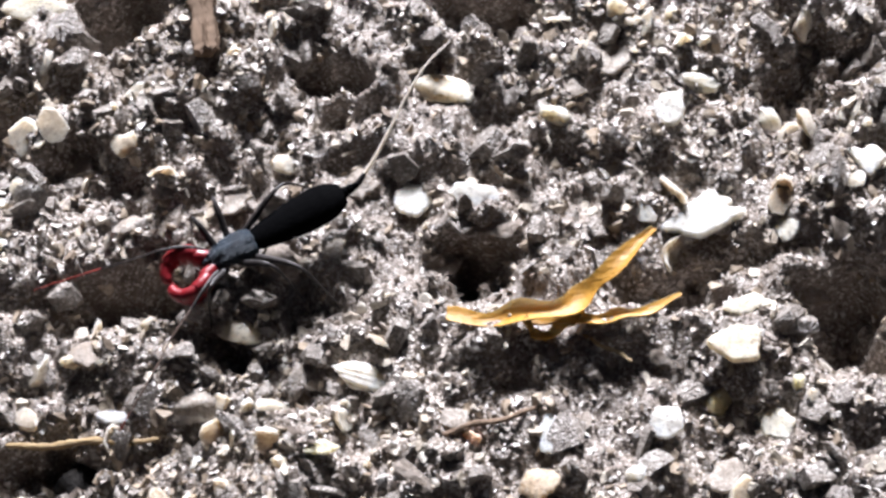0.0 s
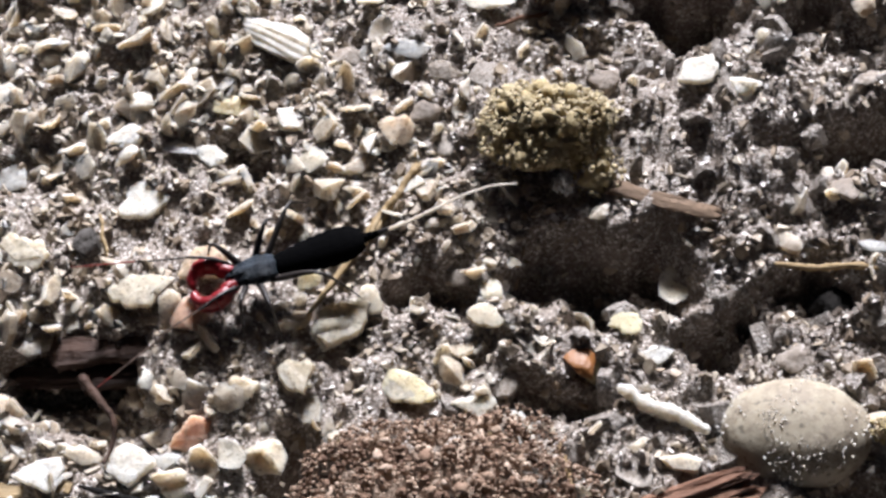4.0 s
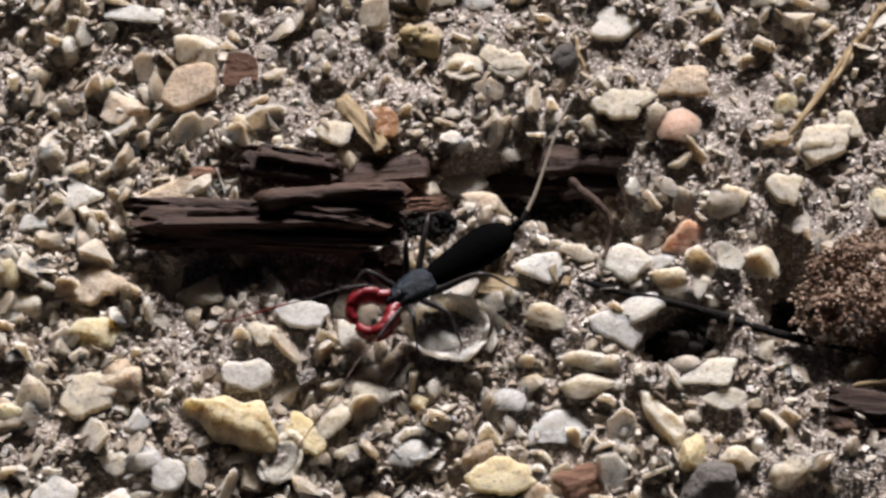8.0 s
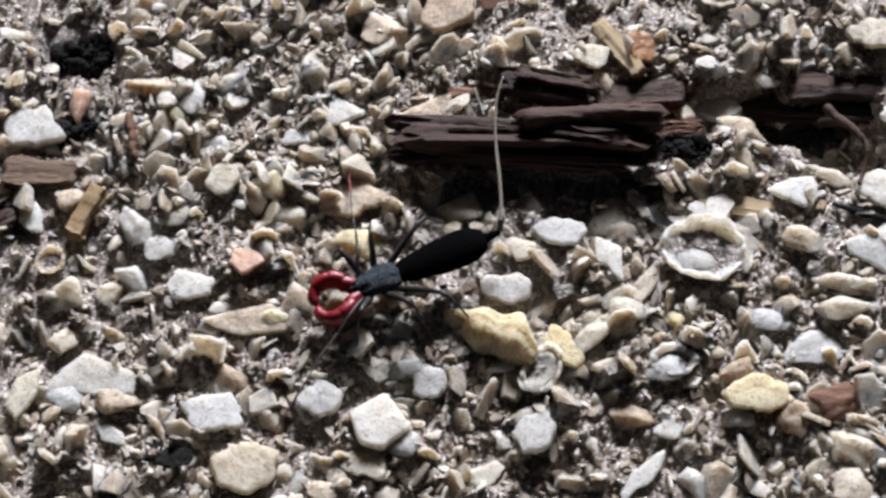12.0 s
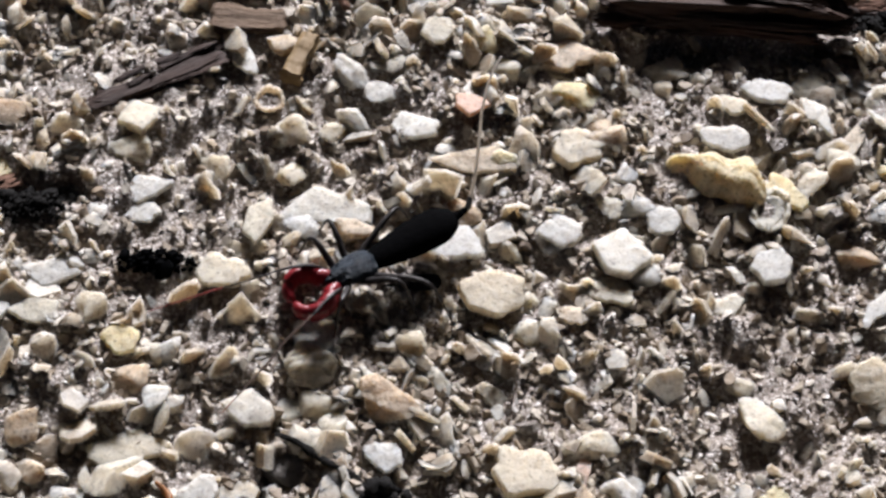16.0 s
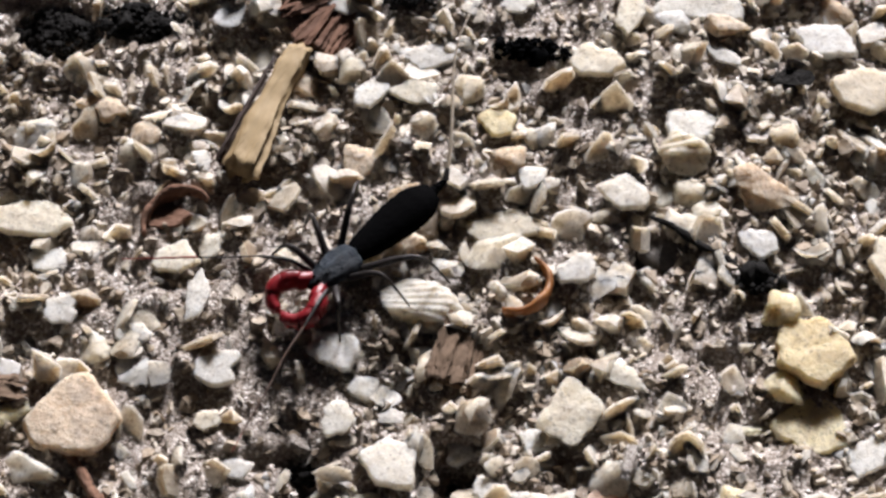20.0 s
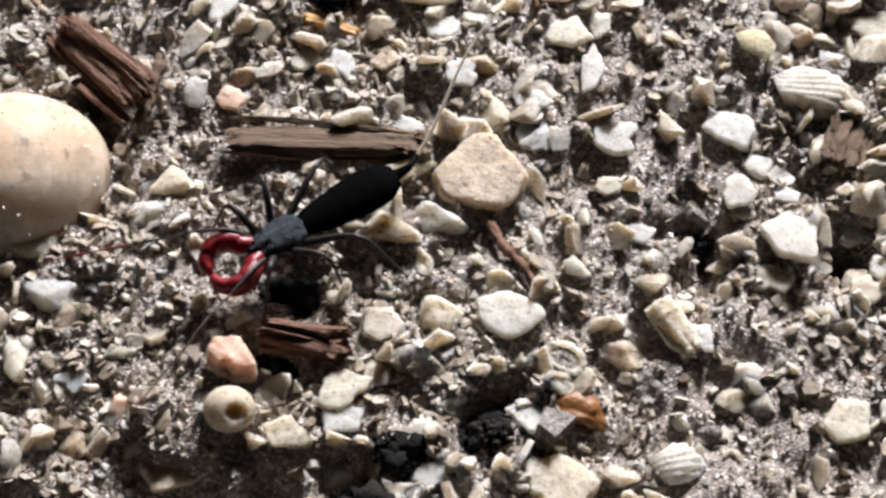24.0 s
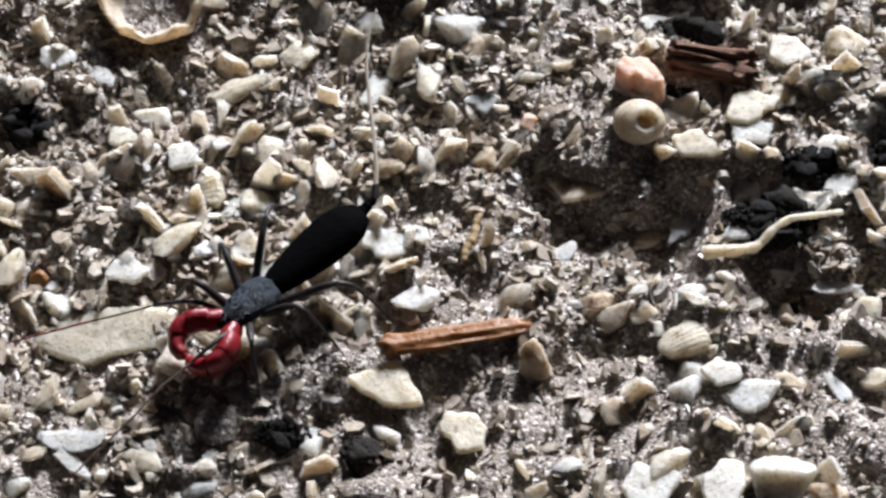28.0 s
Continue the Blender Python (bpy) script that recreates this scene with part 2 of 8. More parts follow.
CARAPACE = material("blue_black_chitin", [(0.002, 0.004, 0.008), (0.006, 0.013, 0.022), (0.024, 0.042, 0.066)], 0.7, 0.42, 0.9, 0, 0.1, spec=0.3, stain=0.8)
RED = material("red_chitin", [(0.10, 0.004, 0.007), (0.21, 0.010, 0.015), (0.33, 0.025, 0.03)], 1.2, 0.36, 0.2, 0, 0.1, spec=0.5, sub=0.15)
REDTIP = material("red_feeler", [(0.10, 0.015, 0.012), (0.22, 0.03, 0.022), (0.34, 0.06, 0.04)], 1.0, 0.5, 0.2, 0, 0.2)
LEGS = material("dark_leg", [(0.0084, 0.0077, 0.0084), (0.0210, 0.0175, 0.0168), (0.0420, 0.0315, 0.0280)], 1.0, 0.45, 0.3, 0, 0.2)
FEELER = material("brown_feeler", [(0.06, 0.04, 0.032), (0.15, 0.105, 0.085), (0.26, 0.20, 0.165)], 0.8, 0.45, 0.2, 0, 0.1)
WHIP = material("pale_whip", [(0.50, 0.38, 0.27), (0.68, 0.57, 0.45), (0.80, 0.72, 0.60)], 0.8, 0.4, 0.2, 0, 0.0, sub=0.7)


# ---- shapes, in millimetres ----
def link(name, verts, faces, mat, parent=None, label="", smooth=True):
    me = bpy.data.meshes.new(name)
    me.from_pydata((np.asarray(verts, float) * MM).tolist(), [], faces if isinstance(faces, list) else faces.tolist())
    me.materials.append(mat)
    me.polygons.foreach_set("use_smooth", np.full(len(me.polygons), smooth))
    me.update()
    if isinstance(faces, list):
        me.set_sharp_from_angle(angle=radians(66))
    ob = new(name, me)
    if parent:
        ob.parent = parent
    if label:
        ob["label"] = label
    return ob


def heavy(name, verts, tris, mat, smooth=True):
    """A mesh of very many triangles or quads."""
    me = bpy.data.meshes.new(name)
    k = tris.shape[1]
    me.vertices.add(len(verts))
    me.vertices.foreach_set("co", (np.asarray(verts) * MM).astype(np.float32).ravel())
    me.loops.add(tris.size)
    me.loops.foreach_set("vertex_index", tris.astype(np.int32).ravel())
    me.polygons.add(len(tris))
    me.polygons.foreach_set("loop_start", np.arange(0, tris.size, k, dtype=np.int32))
    me.polygons.foreach_set("use_smooth", np.full(len(tris), smooth))
    me.materials.append(mat)
    me.update(calc_edges=True)
    if smooth and k == 3:
        me.set_sharp_from_angle(angle=radians(30))
    return new(name, me)


def ball_mesh(level):
    bm = bmesh.new()
    bmesh.ops.create_icosphere(bm, subdivisions=level, radius=1)
    v = np.array([q.co[:] for q in bm.verts])
    f = np.array([[w.index for w in q.verts] for q in bm.faces])
    bm.free()
    return v, f


BALLS = {k: ball_mesh(k) for k in (1, 2, 3, 4, 5)}
TABLE = np.random.RandomState(5).rand(256, 256)


def vnoise(x, y, wave, seed=0):
    """Smooth noise, 0 to 1, with that wavelength."""
    x, y = np.asarray(x, float) / wave + seed * 17.31, np.asarray(y, float) / wave + seed * 7.77
    i, j = np.floor(x).astype(int), np.floor(y).astype(int)
    u, w = x - i, y - j
    u, w = u * u * (3 - 2 * u), w * w * (3 - 2 * w)
    a, b, c, d = TABLE[i % 256, j % 256], TABLE[(i + 1) % 256, j % 256], TABLE[i % 256, (j + 1) % 256], TABLE[(i + 1) % 256, (j + 1) % 256]
    return (a * (1 - u) + b * u) * (1 - w) + (c * (1 - u) + d * u) * w


PITS = []      # x, y, radius across, radius along, depth


def pit(x, y, rx, ry, depth):
    if x > -100:      # deeper in the bare soil than among the gravel
        rx, ry, depth = rx * 1.08, ry * 1.08, depth * 1.45
    PITS.append((x, y, rx, ry, depth))


BARE = []      # x, y, radius across, radius along: soil with little gravel on it


def bare(x, y, rx, ry):
    BARE.append((x, y, rx, ry))


def powder(x):
    """1 where the ground is bare crumbly soil, 0 where it is shell gravel."""
    s = np.clip((np.asarray(x, float) + 76) / 38, 0, 1)
    return s * s * (3 - 2 * s)


def relief(x, y):
    """Height of the ground, in mm."""
    x, y = np.asarray(x, float), np.asarray(y, float)
    p = powder(x + 14 * (vnoise(x, y, 18, 9) - 0.5))
    lump = 1 - np.abs(vnoise(x, y, 5.0, 1) - 0.5) * 2
    z = -1.0 + 1.0 * (vnoise(x, y, 30, 2) - 0.5) + 1.0 * (vnoise(x, y, 9, 3) - 0.5)
    z = z + p * (1.1 * (vnoise(x, y, 7.5, 14) - 0.5) + 2.3 * (vnoise(x, y, 4.2, 4) - 0.5) + 0.5 * (lump - 0.5) + 1.7 * (vnoise(x, y, 2.0, 5) - 0.5) + 0.9 * (vnoise(x, y, 1.1, 6) - 0.5))
    z = z + (1 - p) * (1.4 * (vnoise(x, y, 3.5, 7) - 0.5) + 1.1 * (vnoise(x, y, 1.4, 8) - 0.5)) + 0.4 * (vnoise(x, y, 0.75, 10) - 0.5)
    wx, wy = vnoise(x, y, 3.2, 21) - 0.5 + 0.5 * (vnoise(x, y, 1.3, 23) - 0.5), vnoise(x, y, 3.2, 22) - 0.5 + 0.5 * (vnoise(x, y, 1.3, 24) - 0.5)
    x, y = x + 3.4 * wx, y + 3.4 * wy
    for a, b, rx, ry, depth in PITS:
        z = z - depth * np.exp(-(((x - a) / rx) ** 2 + ((y - b) / ry) ** 2) ** 1.5)
    return z


def turned(v, angle, rx=0, ry=0):
    return v @ np.array(Euler((radians(rx), radians(ry), radians(angle))).to_matrix()).T


def chip_shape(rng, cuts, edge, level=4, wobble=0.12):
    """A unit ball cut by random planes: a broken, worn piece."""
    v, f = BALLS[level]
    v = v.copy()
    off = Vector(rng.rand(3) * 50)
    w = np.array([noise.noise(Vector(q * 1.3) + off) for q in v])
    v *= (1 + wobble * w)[:, None]
    for k in range(cuts):
        n = rng.normal(size=3)
        if k < edge:
            n[2] *= 0.15
        n /= np.linalg.norm(n)
        d = v @ n - (0.55 + 0.3 * rng.rand())
        v -= np.clip(d, 0, None)[:, None] * n * 0.93
    return v / np.abs(v).max(0), f


def hull_shape(rng, points=15, flat=False, round_off=0.10, cuts=1, rough=0.05):
    """A broken piece with crisp, slightly worn edges: a hull round random points, or a snapped plate."""
    bm = bmesh.new()
    if flat:
        n = rng.randint(5, 8)
        a = np.sort(rng.rand(n) * 0.75 + np.arange(n)) / n * 2 * np.pi
        r = rng.uniform(0.72, 1.05, n)
        for z, k in ((1, 0.93), (-1, 1.0)):
            for q, w in zip(a, r):
                bm.verts.new((math.cos(q) * w * k + 0.05 * rng.normal(), math.sin(q) * w * k + 0.05 * rng.normal(), z * (0.8 + 0.2 * rng.rand())))
    else:
        for q in range(points):
            d = rng.normal(size=3)
            d /= np.abs(d).max() ** 0.5 * np.linalg.norm(d) ** 0.5
            bm.verts.new(d * rng.uniform(0.8, 1.0))
    out = bmesh.ops.convex_hull(bm, input=bm.verts)
    loose = [v for v in bm.verts if not v.link_faces]
    bmesh.ops.delete(bm, geom=loose, context="VERTS")
    bmesh.ops.dissolve_limit(bm, angle_limit=radians(14), verts=bm.verts, edges=bm.edges)
    if round_off:
        bmesh.ops.bevel(bm, geom=bm.edges[:], offset=round_off, segments=2, affect="EDGES", profile=0.6, clamp_overlap=True)
    bmesh.ops.triangulate(bm, faces=bm.faces)
    if cuts:
        long = [e for e in bm.edges if e.calc_length() > 0.3]
        bmesh.ops.subdivide_edges(bm, edges=long, cuts=cuts)
        bmesh.ops.triangulate(bm, faces=bm.faces)
    off = Vector(rng.rand(3) * 50)
    if rough:
        for v in bm.verts:
            v.co += v.co * rough * (noise.noise(v.co * 2.3 + off) + 0.6 * noise.noise(v.co * 6 + off))
    bm.verts.index_update()
    v = np.array([q.co[:] for q in bm.verts])
    f = np.array([[w.index for w in q.verts] for q in bm.faces])
    bm.free()
    lo, hi = v.min(0), v.max(0)
    return (v - (lo + hi) / 2) / ((hi - lo) / 2), f


def shard_shape(rng, level=3, flat=False, worn=0.3, bites=5):
    """A broken piece of old shell: blocky, with snapped sides, scooped notches and a gnawed outline."""
    v, f = BALLS[level]
    v = v.copy()
    p = rng.uniform(2.6, 5.0) if not flat else rng.uniform(3.0, 7.0)
    v /= ((np.abs(v) ** p).sum(1) ** (1 / p))[:, None]
    a = np.arctan2(v[:, 1], v[:, 0])
    ph = rng.rand(4) * 6.28
    v[:, :2] *= (1 + 0.13 * np.sin(2 * a + ph[0]) + 0.13 * np.sin(3 * a + ph[1]) + 0.06 * np.sin(5 * a + ph[2]) + 0.03 * np.sin(9 * a + ph[3]))[:, None]
    for k in range(rng.randint(4, 9)):
        n = rng.normal(size=3)
        n[2] *= 0.2 if flat or k < 3 else 1.0
        n /= np.linalg.norm(n)
        d = v @ n - rng.uniform(0.42, 0.78)
        v -= np.clip(d, 0, None)[:, None] * n * (0.97 - 0.3 * worn)
    for k in range(rng.randint(1, 4) if bites else 0):
        n = rng.normal(size=3)
        n[2] *= 0.4 if flat else 0.9
        n /= np.linalg.norm(n)
        r = rng.uniform(0.5, 1.3)
        c = n * ((v @ n).max() + r - rng.uniform(0.10, 0.34))
        d = v - c
        e = np.linalg.norm(d, axis=1)
        hit = e < r
        v[hit] = c + d[hit] / e[hit, None] * r
    off = rng.rand(3) * 50
    w = sum(h * np.sin(v @ (rng.normal(size=3) * s) + off[i % 3]) for i, (h, s) in enumerate(((0.05, 3), (0.04, 5), (0.03, 8), (0.025, 11), (0.02, 16), (0.02, 21))))
    v *= (1 + w * (1.2 - worn))[:, None]
    lo, hi = v.min(0), v.max(0)
    return (v - (lo + hi) / 2) / ((hi - lo) / 2), f


def lump_shape(rng, level=3, sides=10, soft=16.0, rough=0.05):
    """A worn broken lump: uneven flat sides that meet in softened edges, with scooped notches and pits."""
    v, f = BALLS[level]
    n = rng.normal(size=(sides, 3))
    n /= np.linalg.norm(n, axis=1)[:, None]
    n = np.vstack([n, -n[: sides // 2] + 0.5 * rng.normal(size=(sides // 2, 3))])
    d = rng.uniform(0.5, 1.0, len(n))
    r = (np.clip(v @ n.T / d, 0, None) ** soft).sum(1) ** (-1 / soft)
    w = sum(np.sin(v @ (rng.normal(size=3) * k) + rng.rand() * 6) / (i + 1) ** 0.8 for i, k in enumerate((2.5, 4, 6, 10, 15, 22)))
    v = v * (np.clip(r, 0.35, 1.5) * (1 + rough * w))[:, None]
    for k in range(rng.randint(0, 3)):
        q = rng.normal(size=3)
        q[2] = abs(q[2]) * 0.7
        q /= np.linalg.norm(q)
        size = rng.uniform(0.35, 1.0)
        c = q * ((v @ q).max() + size - rng.uniform(0.12, 0.34))
        e = v - c
        far = np.linalg.norm(e, axis=1)
        hit = far < size
        v[hit] = c + e[hit] / far[hit, None] * size
    lo, hi = v.min(0), v.max(0)
    return (v - (lo + hi) / 2) / ((hi - lo) / 2), f


def slab_shape(rng, corners=5, soft=14.0, k=44, rough=0.03, bite=0.3, fine=True):
    """A snapped plate of shell: an uneven outline with corners, a flat worn face and rounded rims."""
    a = np.linspace(0, 2 * np.pi, k, endpoint=False)
    at = (np.arange(corners) + rng.uniform(-0.28, 0.28, corners)) / corners * 2 * np.pi + rng.rand() * 6
    d = rng.uniform(0.66, 1.0, corners)
    r = (np.clip(np.cos(a[:, None] - at) / d, 0, None) ** soft).sum(1) ** (-1 / soft)
    r = np.clip(r, 0.3, 1.5) * (1 + rough * (np.sin(3 * a + rng.rand() * 6) + 0.6 * np.sin(7 * a + rng.rand() * 6) + 0.5 * np.sin(12 * a + rng.rand() * 6)))
    if rng.rand() < bite:
        r *= 1 - 0.28 * np.exp(-((np.cos(a - rng.rand() * 6.28) - 1) / 0.06) ** 2)
    profile = ((0.05, -0.9), (0.7, -1.0), (0.94, -0.75), (1.0, -0.1), (0.985, 0.55), (0.92, 0.92), (0.70, 1.0), (0.40, 1.0), (0.06, 1.0)) if fine else ((0.3, -1.0), (1.0, -0.5), (0.96, 0.7), (0.6, 1.0))
    tilt, ph = rng.normal(size=2) * 0.22, rng.rand(3) * 6
    rings = []
    for q, z in profile:
        x, y = np.cos(a) * r * q, np.sin(a) * r * q
        dent = 0.10 * np.sin(4 * x + ph[0]) * np.sin(3.4 * y + ph[1]) + 0.05 * np.sin(9 * x + 7 * y + ph[2])
        rings.append(np.stack([x, y, z * (1 + (x * tilt[0] + y * tilt[1]) * (z > 0)) + dent * (z > 0.5)], -1))
    v, f = loft(rings)
    g = []
    for q in f:
        g += [(q[0], q[i], q[i + 1]) for i in range(1, len(q) - 1)]
    lo, hi = v.min(0), v.max(0)
    return (v - (lo + hi) / 2) / ((hi - lo) / 2), np.array(g)


def cup_shape(rng, level=2):
    """A small curved shell piece: a thin, bent, broken disc."""
    v, f = chip_shape(rng, 6, 6, level, 0.1)
    v[:, 2] *= 0.22
    v[:, 2] += 0.75 * (0.45 - v[:, 0] ** 2 - 0.5 * v[:, 1] ** 2) * (1 if rng.rand() < 0.6 else -1)
    return v / np.abs(v).max(0), f


def rest(verts, x, y, sink=0.25):
    """Moves a shape to its place on the ground, a little sunk in."""
    n = max(1, len(verts) // 60)
    low = verts[:, 2].min()
    z = float(np.mean(relief(x + verts[::n, 0] * 0.6, y + verts[::n, 1] * 0.6)))
    size = verts[:, 2].max() - low
    return verts + np.array([x, y, z - low - sink * size])


COUNT, FOOT = [0], []


def done(ob, x, y, label, category, group="", angle=0.0):
    """Puts the origin under the thing, and its x axis along it."""
    ob.data.transform(Matrix.Translation((-x * MM, -y * MM, 0)))
    ob.data.transform(Matrix.Rotation(radians(-angle), 4, "Z"))
    ob.location, ob.rotation_euler.z = (x * MM, y * MM, 0), radians(angle)
    return tagged(ob, label, category, group)


def chip(x, y, l, w, h, angle, mat, label, name="shell_fragment", category="shell fragment", flat=True, rx=0, ry=0, sink=0.2, group="shell fragments on the ground", bend=0.0, round_off=0.1, lift=0.0, bites=5, corners=0):
    COUNT[0] += 1
    rng = np.random.RandomState(COUNT[0])
    if flat:
        v, f = slab_shape(rng, corners or rng.randint(4, 7), 9 + 14 * rng.rand(), rough=0.025 + 0.035 * rng.rand(), bite=0.3 + 0.06 * bites)
    else:
        v, f = lump_shape(rng, 4 if max(l, w) > 3.0 else 3, 9, 20.0)
    if bend > 1.5:
        v, f = cup_shape(rng, 4)
    else:
        v[:, 2] += bend * (0.5 - v[:, 0] ** 2 - 0.4 * v[:, 1] ** 2)
    v = turned(turned(v * np.array([l / 2, w / 2, h / 2]), angle), 0, rx, ry)
    ob = link(name, rest(v, x, y, sink) + np.array([0, 0, lift]), f, mat)
    ob.data.set_sharp_from_angle(angle=radians(33))
    FOOT.append((x, y, (l + w) / 4))
    return done(ob, x, y, label, category, group)


def pebble(x, y, l, w, h, angle, mat, label, worn=0.2, **k):
    COUNT[0] += 1
    rng = np.random.RandomState(COUNT[0])
    v, f = lump_shape(rng, 4 if max(l, w) > 2.6 else 3, 8 + rng.randint(4), 24 - 20 * worn, 0.035 + 0.03 * rng.rand())
    v = rest(turned(v * np.array([l / 2, w / 2, h / 2]), angle), x, y, 0.25)
    FOOT.append((x, y, (l + w) / 4))
    ob = link("pebble", v, f, mat)
    ob.data.set_sharp_from_angle(angle=radians(30 + 40 * worn))
    return done(ob, x, y, label, "pebble", "pebbles on the ground")


def loft(rings, caps=True):
    """rings: arrays of k points each, joined to a skin with closed ends."""
    k = len(rings[0])
    v = np.concatenate(rings)
    f = []
    for i in range(len(rings) - 1):
        for j in range(k):
            a, b = i * k + j, i * k + (j + 1) % k
            f.append((a, b, b + k, a + k))
    if caps:
        f.append(tuple(range(k - 1, -1, -1)))
        f.append(tuple(range(len(v) - k, len(v))))
    return v, f


def tube(points, radii, k=10, flat=1.0):
    """A skin round a line of points. flat: height over width."""
    p = np.asarray(points, float)
    d = np.gradient(p, axis=0)
    d /= np.linalg.norm(d, axis=1)[:, None] + 1e-12
    rings = []
    a = np.linspace(0, 2 * np.pi, k, endpoint=False)
    for q, t, r in zip(p, d, radii):
        up = np.array([0, 0, 1.0]) if abs(t[2]) < 0.95 else np.array([0, 1.0, 0])
        s = np.cross(up, t)
        s /= np.linalg.norm(s)
        u = np.cross(t, s)
        rings.append(q + r * (np.cos(a)[:, None] * s + flat * np.sin(a)[:, None] * u))
    return loft(rings)


def smooth_line(points, n):
    """A smooth line of n points through the given ones."""
    p = np.asarray(points, float)
    t = np.linspace(0, len(p) - 1, n)
    i = np.clip(t.astype(int), 0, len(p) - 2)
    u = (t - i)[:, None]
    q = np.vstack([2 * p[0] - p[1], p, 2 * p[-1] - p[-2]])
    a, b, c, d = q[i], q[i + 1], q[i + 2], q[i + 3]
    return 0.5 * (2 * b + (c - a) * u + (2 * a - 5 * b + 4 * c - d) * u ** 2 + (3 * b - a - 3 * c + d) * u ** 3)


# ---- the ground ----
STRIP = [-245, -230, -200, -170, -140, -110, -80, -50, -20, 0, 34]       # the strip of ground that is strewn with grit: along x,
NEAR = [-162, -162, -158, -150, -127, -108, -89, -80, -72, -69, -70]     # its near edge
FAR = [-114, -105, -79, -52, -35, -23, -10, -4, -10, -14, -24]           # and its far edge


def ground():
    def axis(lo, hi, step):
        inner = np.arange(lo, hi + step, step)
        grow = step * 1.35 ** np.arange(1, 27)
        out = np.cumsum(grow)
        return np.concatenate([lo - out[::-1], inner, hi + out])
    xs, ys = axis(-246, 36, 0.42), axis(-51, 51, 0.42)
    X, Y = np.meshgrid(xs, ys, indexing="ij")
    far = np.clip(np.maximum(np.maximum(-252 - X, X - 42), np.abs(Y) - 57) / 30, 0, 1)
    Y = Y + np.interp(X, STRIP, (np.array(NEAR) + np.array(FAR)) / 2)
    Z = relief(np.clip(X, -400, 200), np.clip(Y, -400, 200)) * (1 - far) - far
    v = np.stack([X, Y, Z], -1).reshape(-1, 3)
    a = np.arange(len(xs) * len(ys)).reshape(len(xs), len(ys))
    q = np.stack([a[:-1, :-1], a[1:, :-1], a[1:, 1:], a[:-1, 1:]], -1).reshape(-1, 4)
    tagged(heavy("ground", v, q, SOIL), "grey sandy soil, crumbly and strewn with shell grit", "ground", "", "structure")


def grit(count, small, large, seed, points, name, label, share, mat, clear=0.0, up=0.12, flake=0.5, worn=0, patch=1.0, thin_out=0.0):
    """Loose angular grains over the strip, joined. share: how the number falls with bare soil; clear: room left round the placed things."""
    rng = np.random.RandomState(seed)
    x, y = rng.uniform(-244, 34, count), rng.uniform(-164, -3, count)
    keep = (y > np.interp(x, STRIP, NEAR)) & (y < np.interp(x, STRIP, FAR)) & (rng.rand(count) < (1 - share * powder(x) if share >= 0 else 1 + share * (1 - powder(x)))) & (rng.rand(count) < np.clip(0.5 + patch * (vnoise(x, y, 13, 12) + 0.5 * vnoise(x, y, 5, 13) - 0.75), 0.22, 1))
    if thin_out > 0.5:      # finer, sandier ground at the end of the strip
        keep &= rng.rand(count) < np.interp(x, [-205, -180], [0.42, 1.0])
    if thin_out:
        for a, b, rx, ry in BARE:
            keep &= rng.rand(count) > thin_out * np.exp(-(((x - a) / rx) ** 2 + ((y - b) / ry) ** 2) ** 2)
    if clear:
        for a, b, r in FOOT:
            keep &= (x - a) ** 2 + (y - b) ** 2 > (r * clear) ** 2
    x, y = x[keep], y[keep]
    n = len(x)
    kinds = []
    for i in range(24):
        own = np.random.RandomState(seed * 50 + i)
        if not worn:
            kinds.append(hull_shape(own, points, i % 2 == 0 and points > 6, 0, 0, 0))
        elif i % 4 == 0:
            kinds.append(slab_shape(own, own.randint(3, 7), 20.0, 8, 0.06, 0.3, False))
        elif i % 8 == 3:
            kinds.append(cup_shape(own, worn))
        elif i % 4 == 1:
            kinds.append(lump_shape(own, worn, 7, 20.0, 0.08))
        else:
            kinds.append(hull_shape(own, points + 4, i % 4 == 2, 0, 0, 0.10))
    s = small * (large / small) ** (rng.rand(n) ** (1.7 if not worn else 2.3))
    z = relief(x, y)
    verts, faces, base = [], [], 0
    for i in range(24):
        pick = np.arange(i, n, 24)
        v, f = kinds[i]
        m = len(pick)
        q = rng.normal(size=(m, 4))
        q[:, 1:3] *= 0.35 if not worn else 0.5
        q /= np.linalg.norm(q, axis=1)[:, None]
        w, a, b, c = q.T
        rot = np.stack([1 - 2 * (b * b + c * c), 2 * (a * b - c * w), 2 * (a * c + b * w), 2 * (a * b + c * w), 1 - 2 * (a * a + c * c), 2 * (b * c - a * w),
                        2 * (a * c - b * w), 2 * (b * c + a * w), 1 - 2 * (a * a + b * b)], -1).reshape(m, 3, 3)
        thin = rng.uniform(0.25, 0.75, m) * (flake if i % 2 == 0 else 1)
        size = s[pick, None] * np.stack([np.ones(m), rng.uniform(0.38, 0.95, m), thin], -1) / 2
        p = np.einsum("mij,mvj->mvi", rot, v[None] * size[:, None, :])
        p += np.stack([x[pick], y[pick], z[pick] + s[pick] * up], -1)[:, None, :]
        verts.append(p.reshape(-1, 3))
        faces.append((f[None] + base + (np.arange(m) * len(v))[:, None, None]).reshape(-1, 3))
        base += m * len(v)
    tagged(heavy(name, np.concatenate(verts), np.concatenate(faces), mat, worn > 0), label, "gravel", "", "stuff")


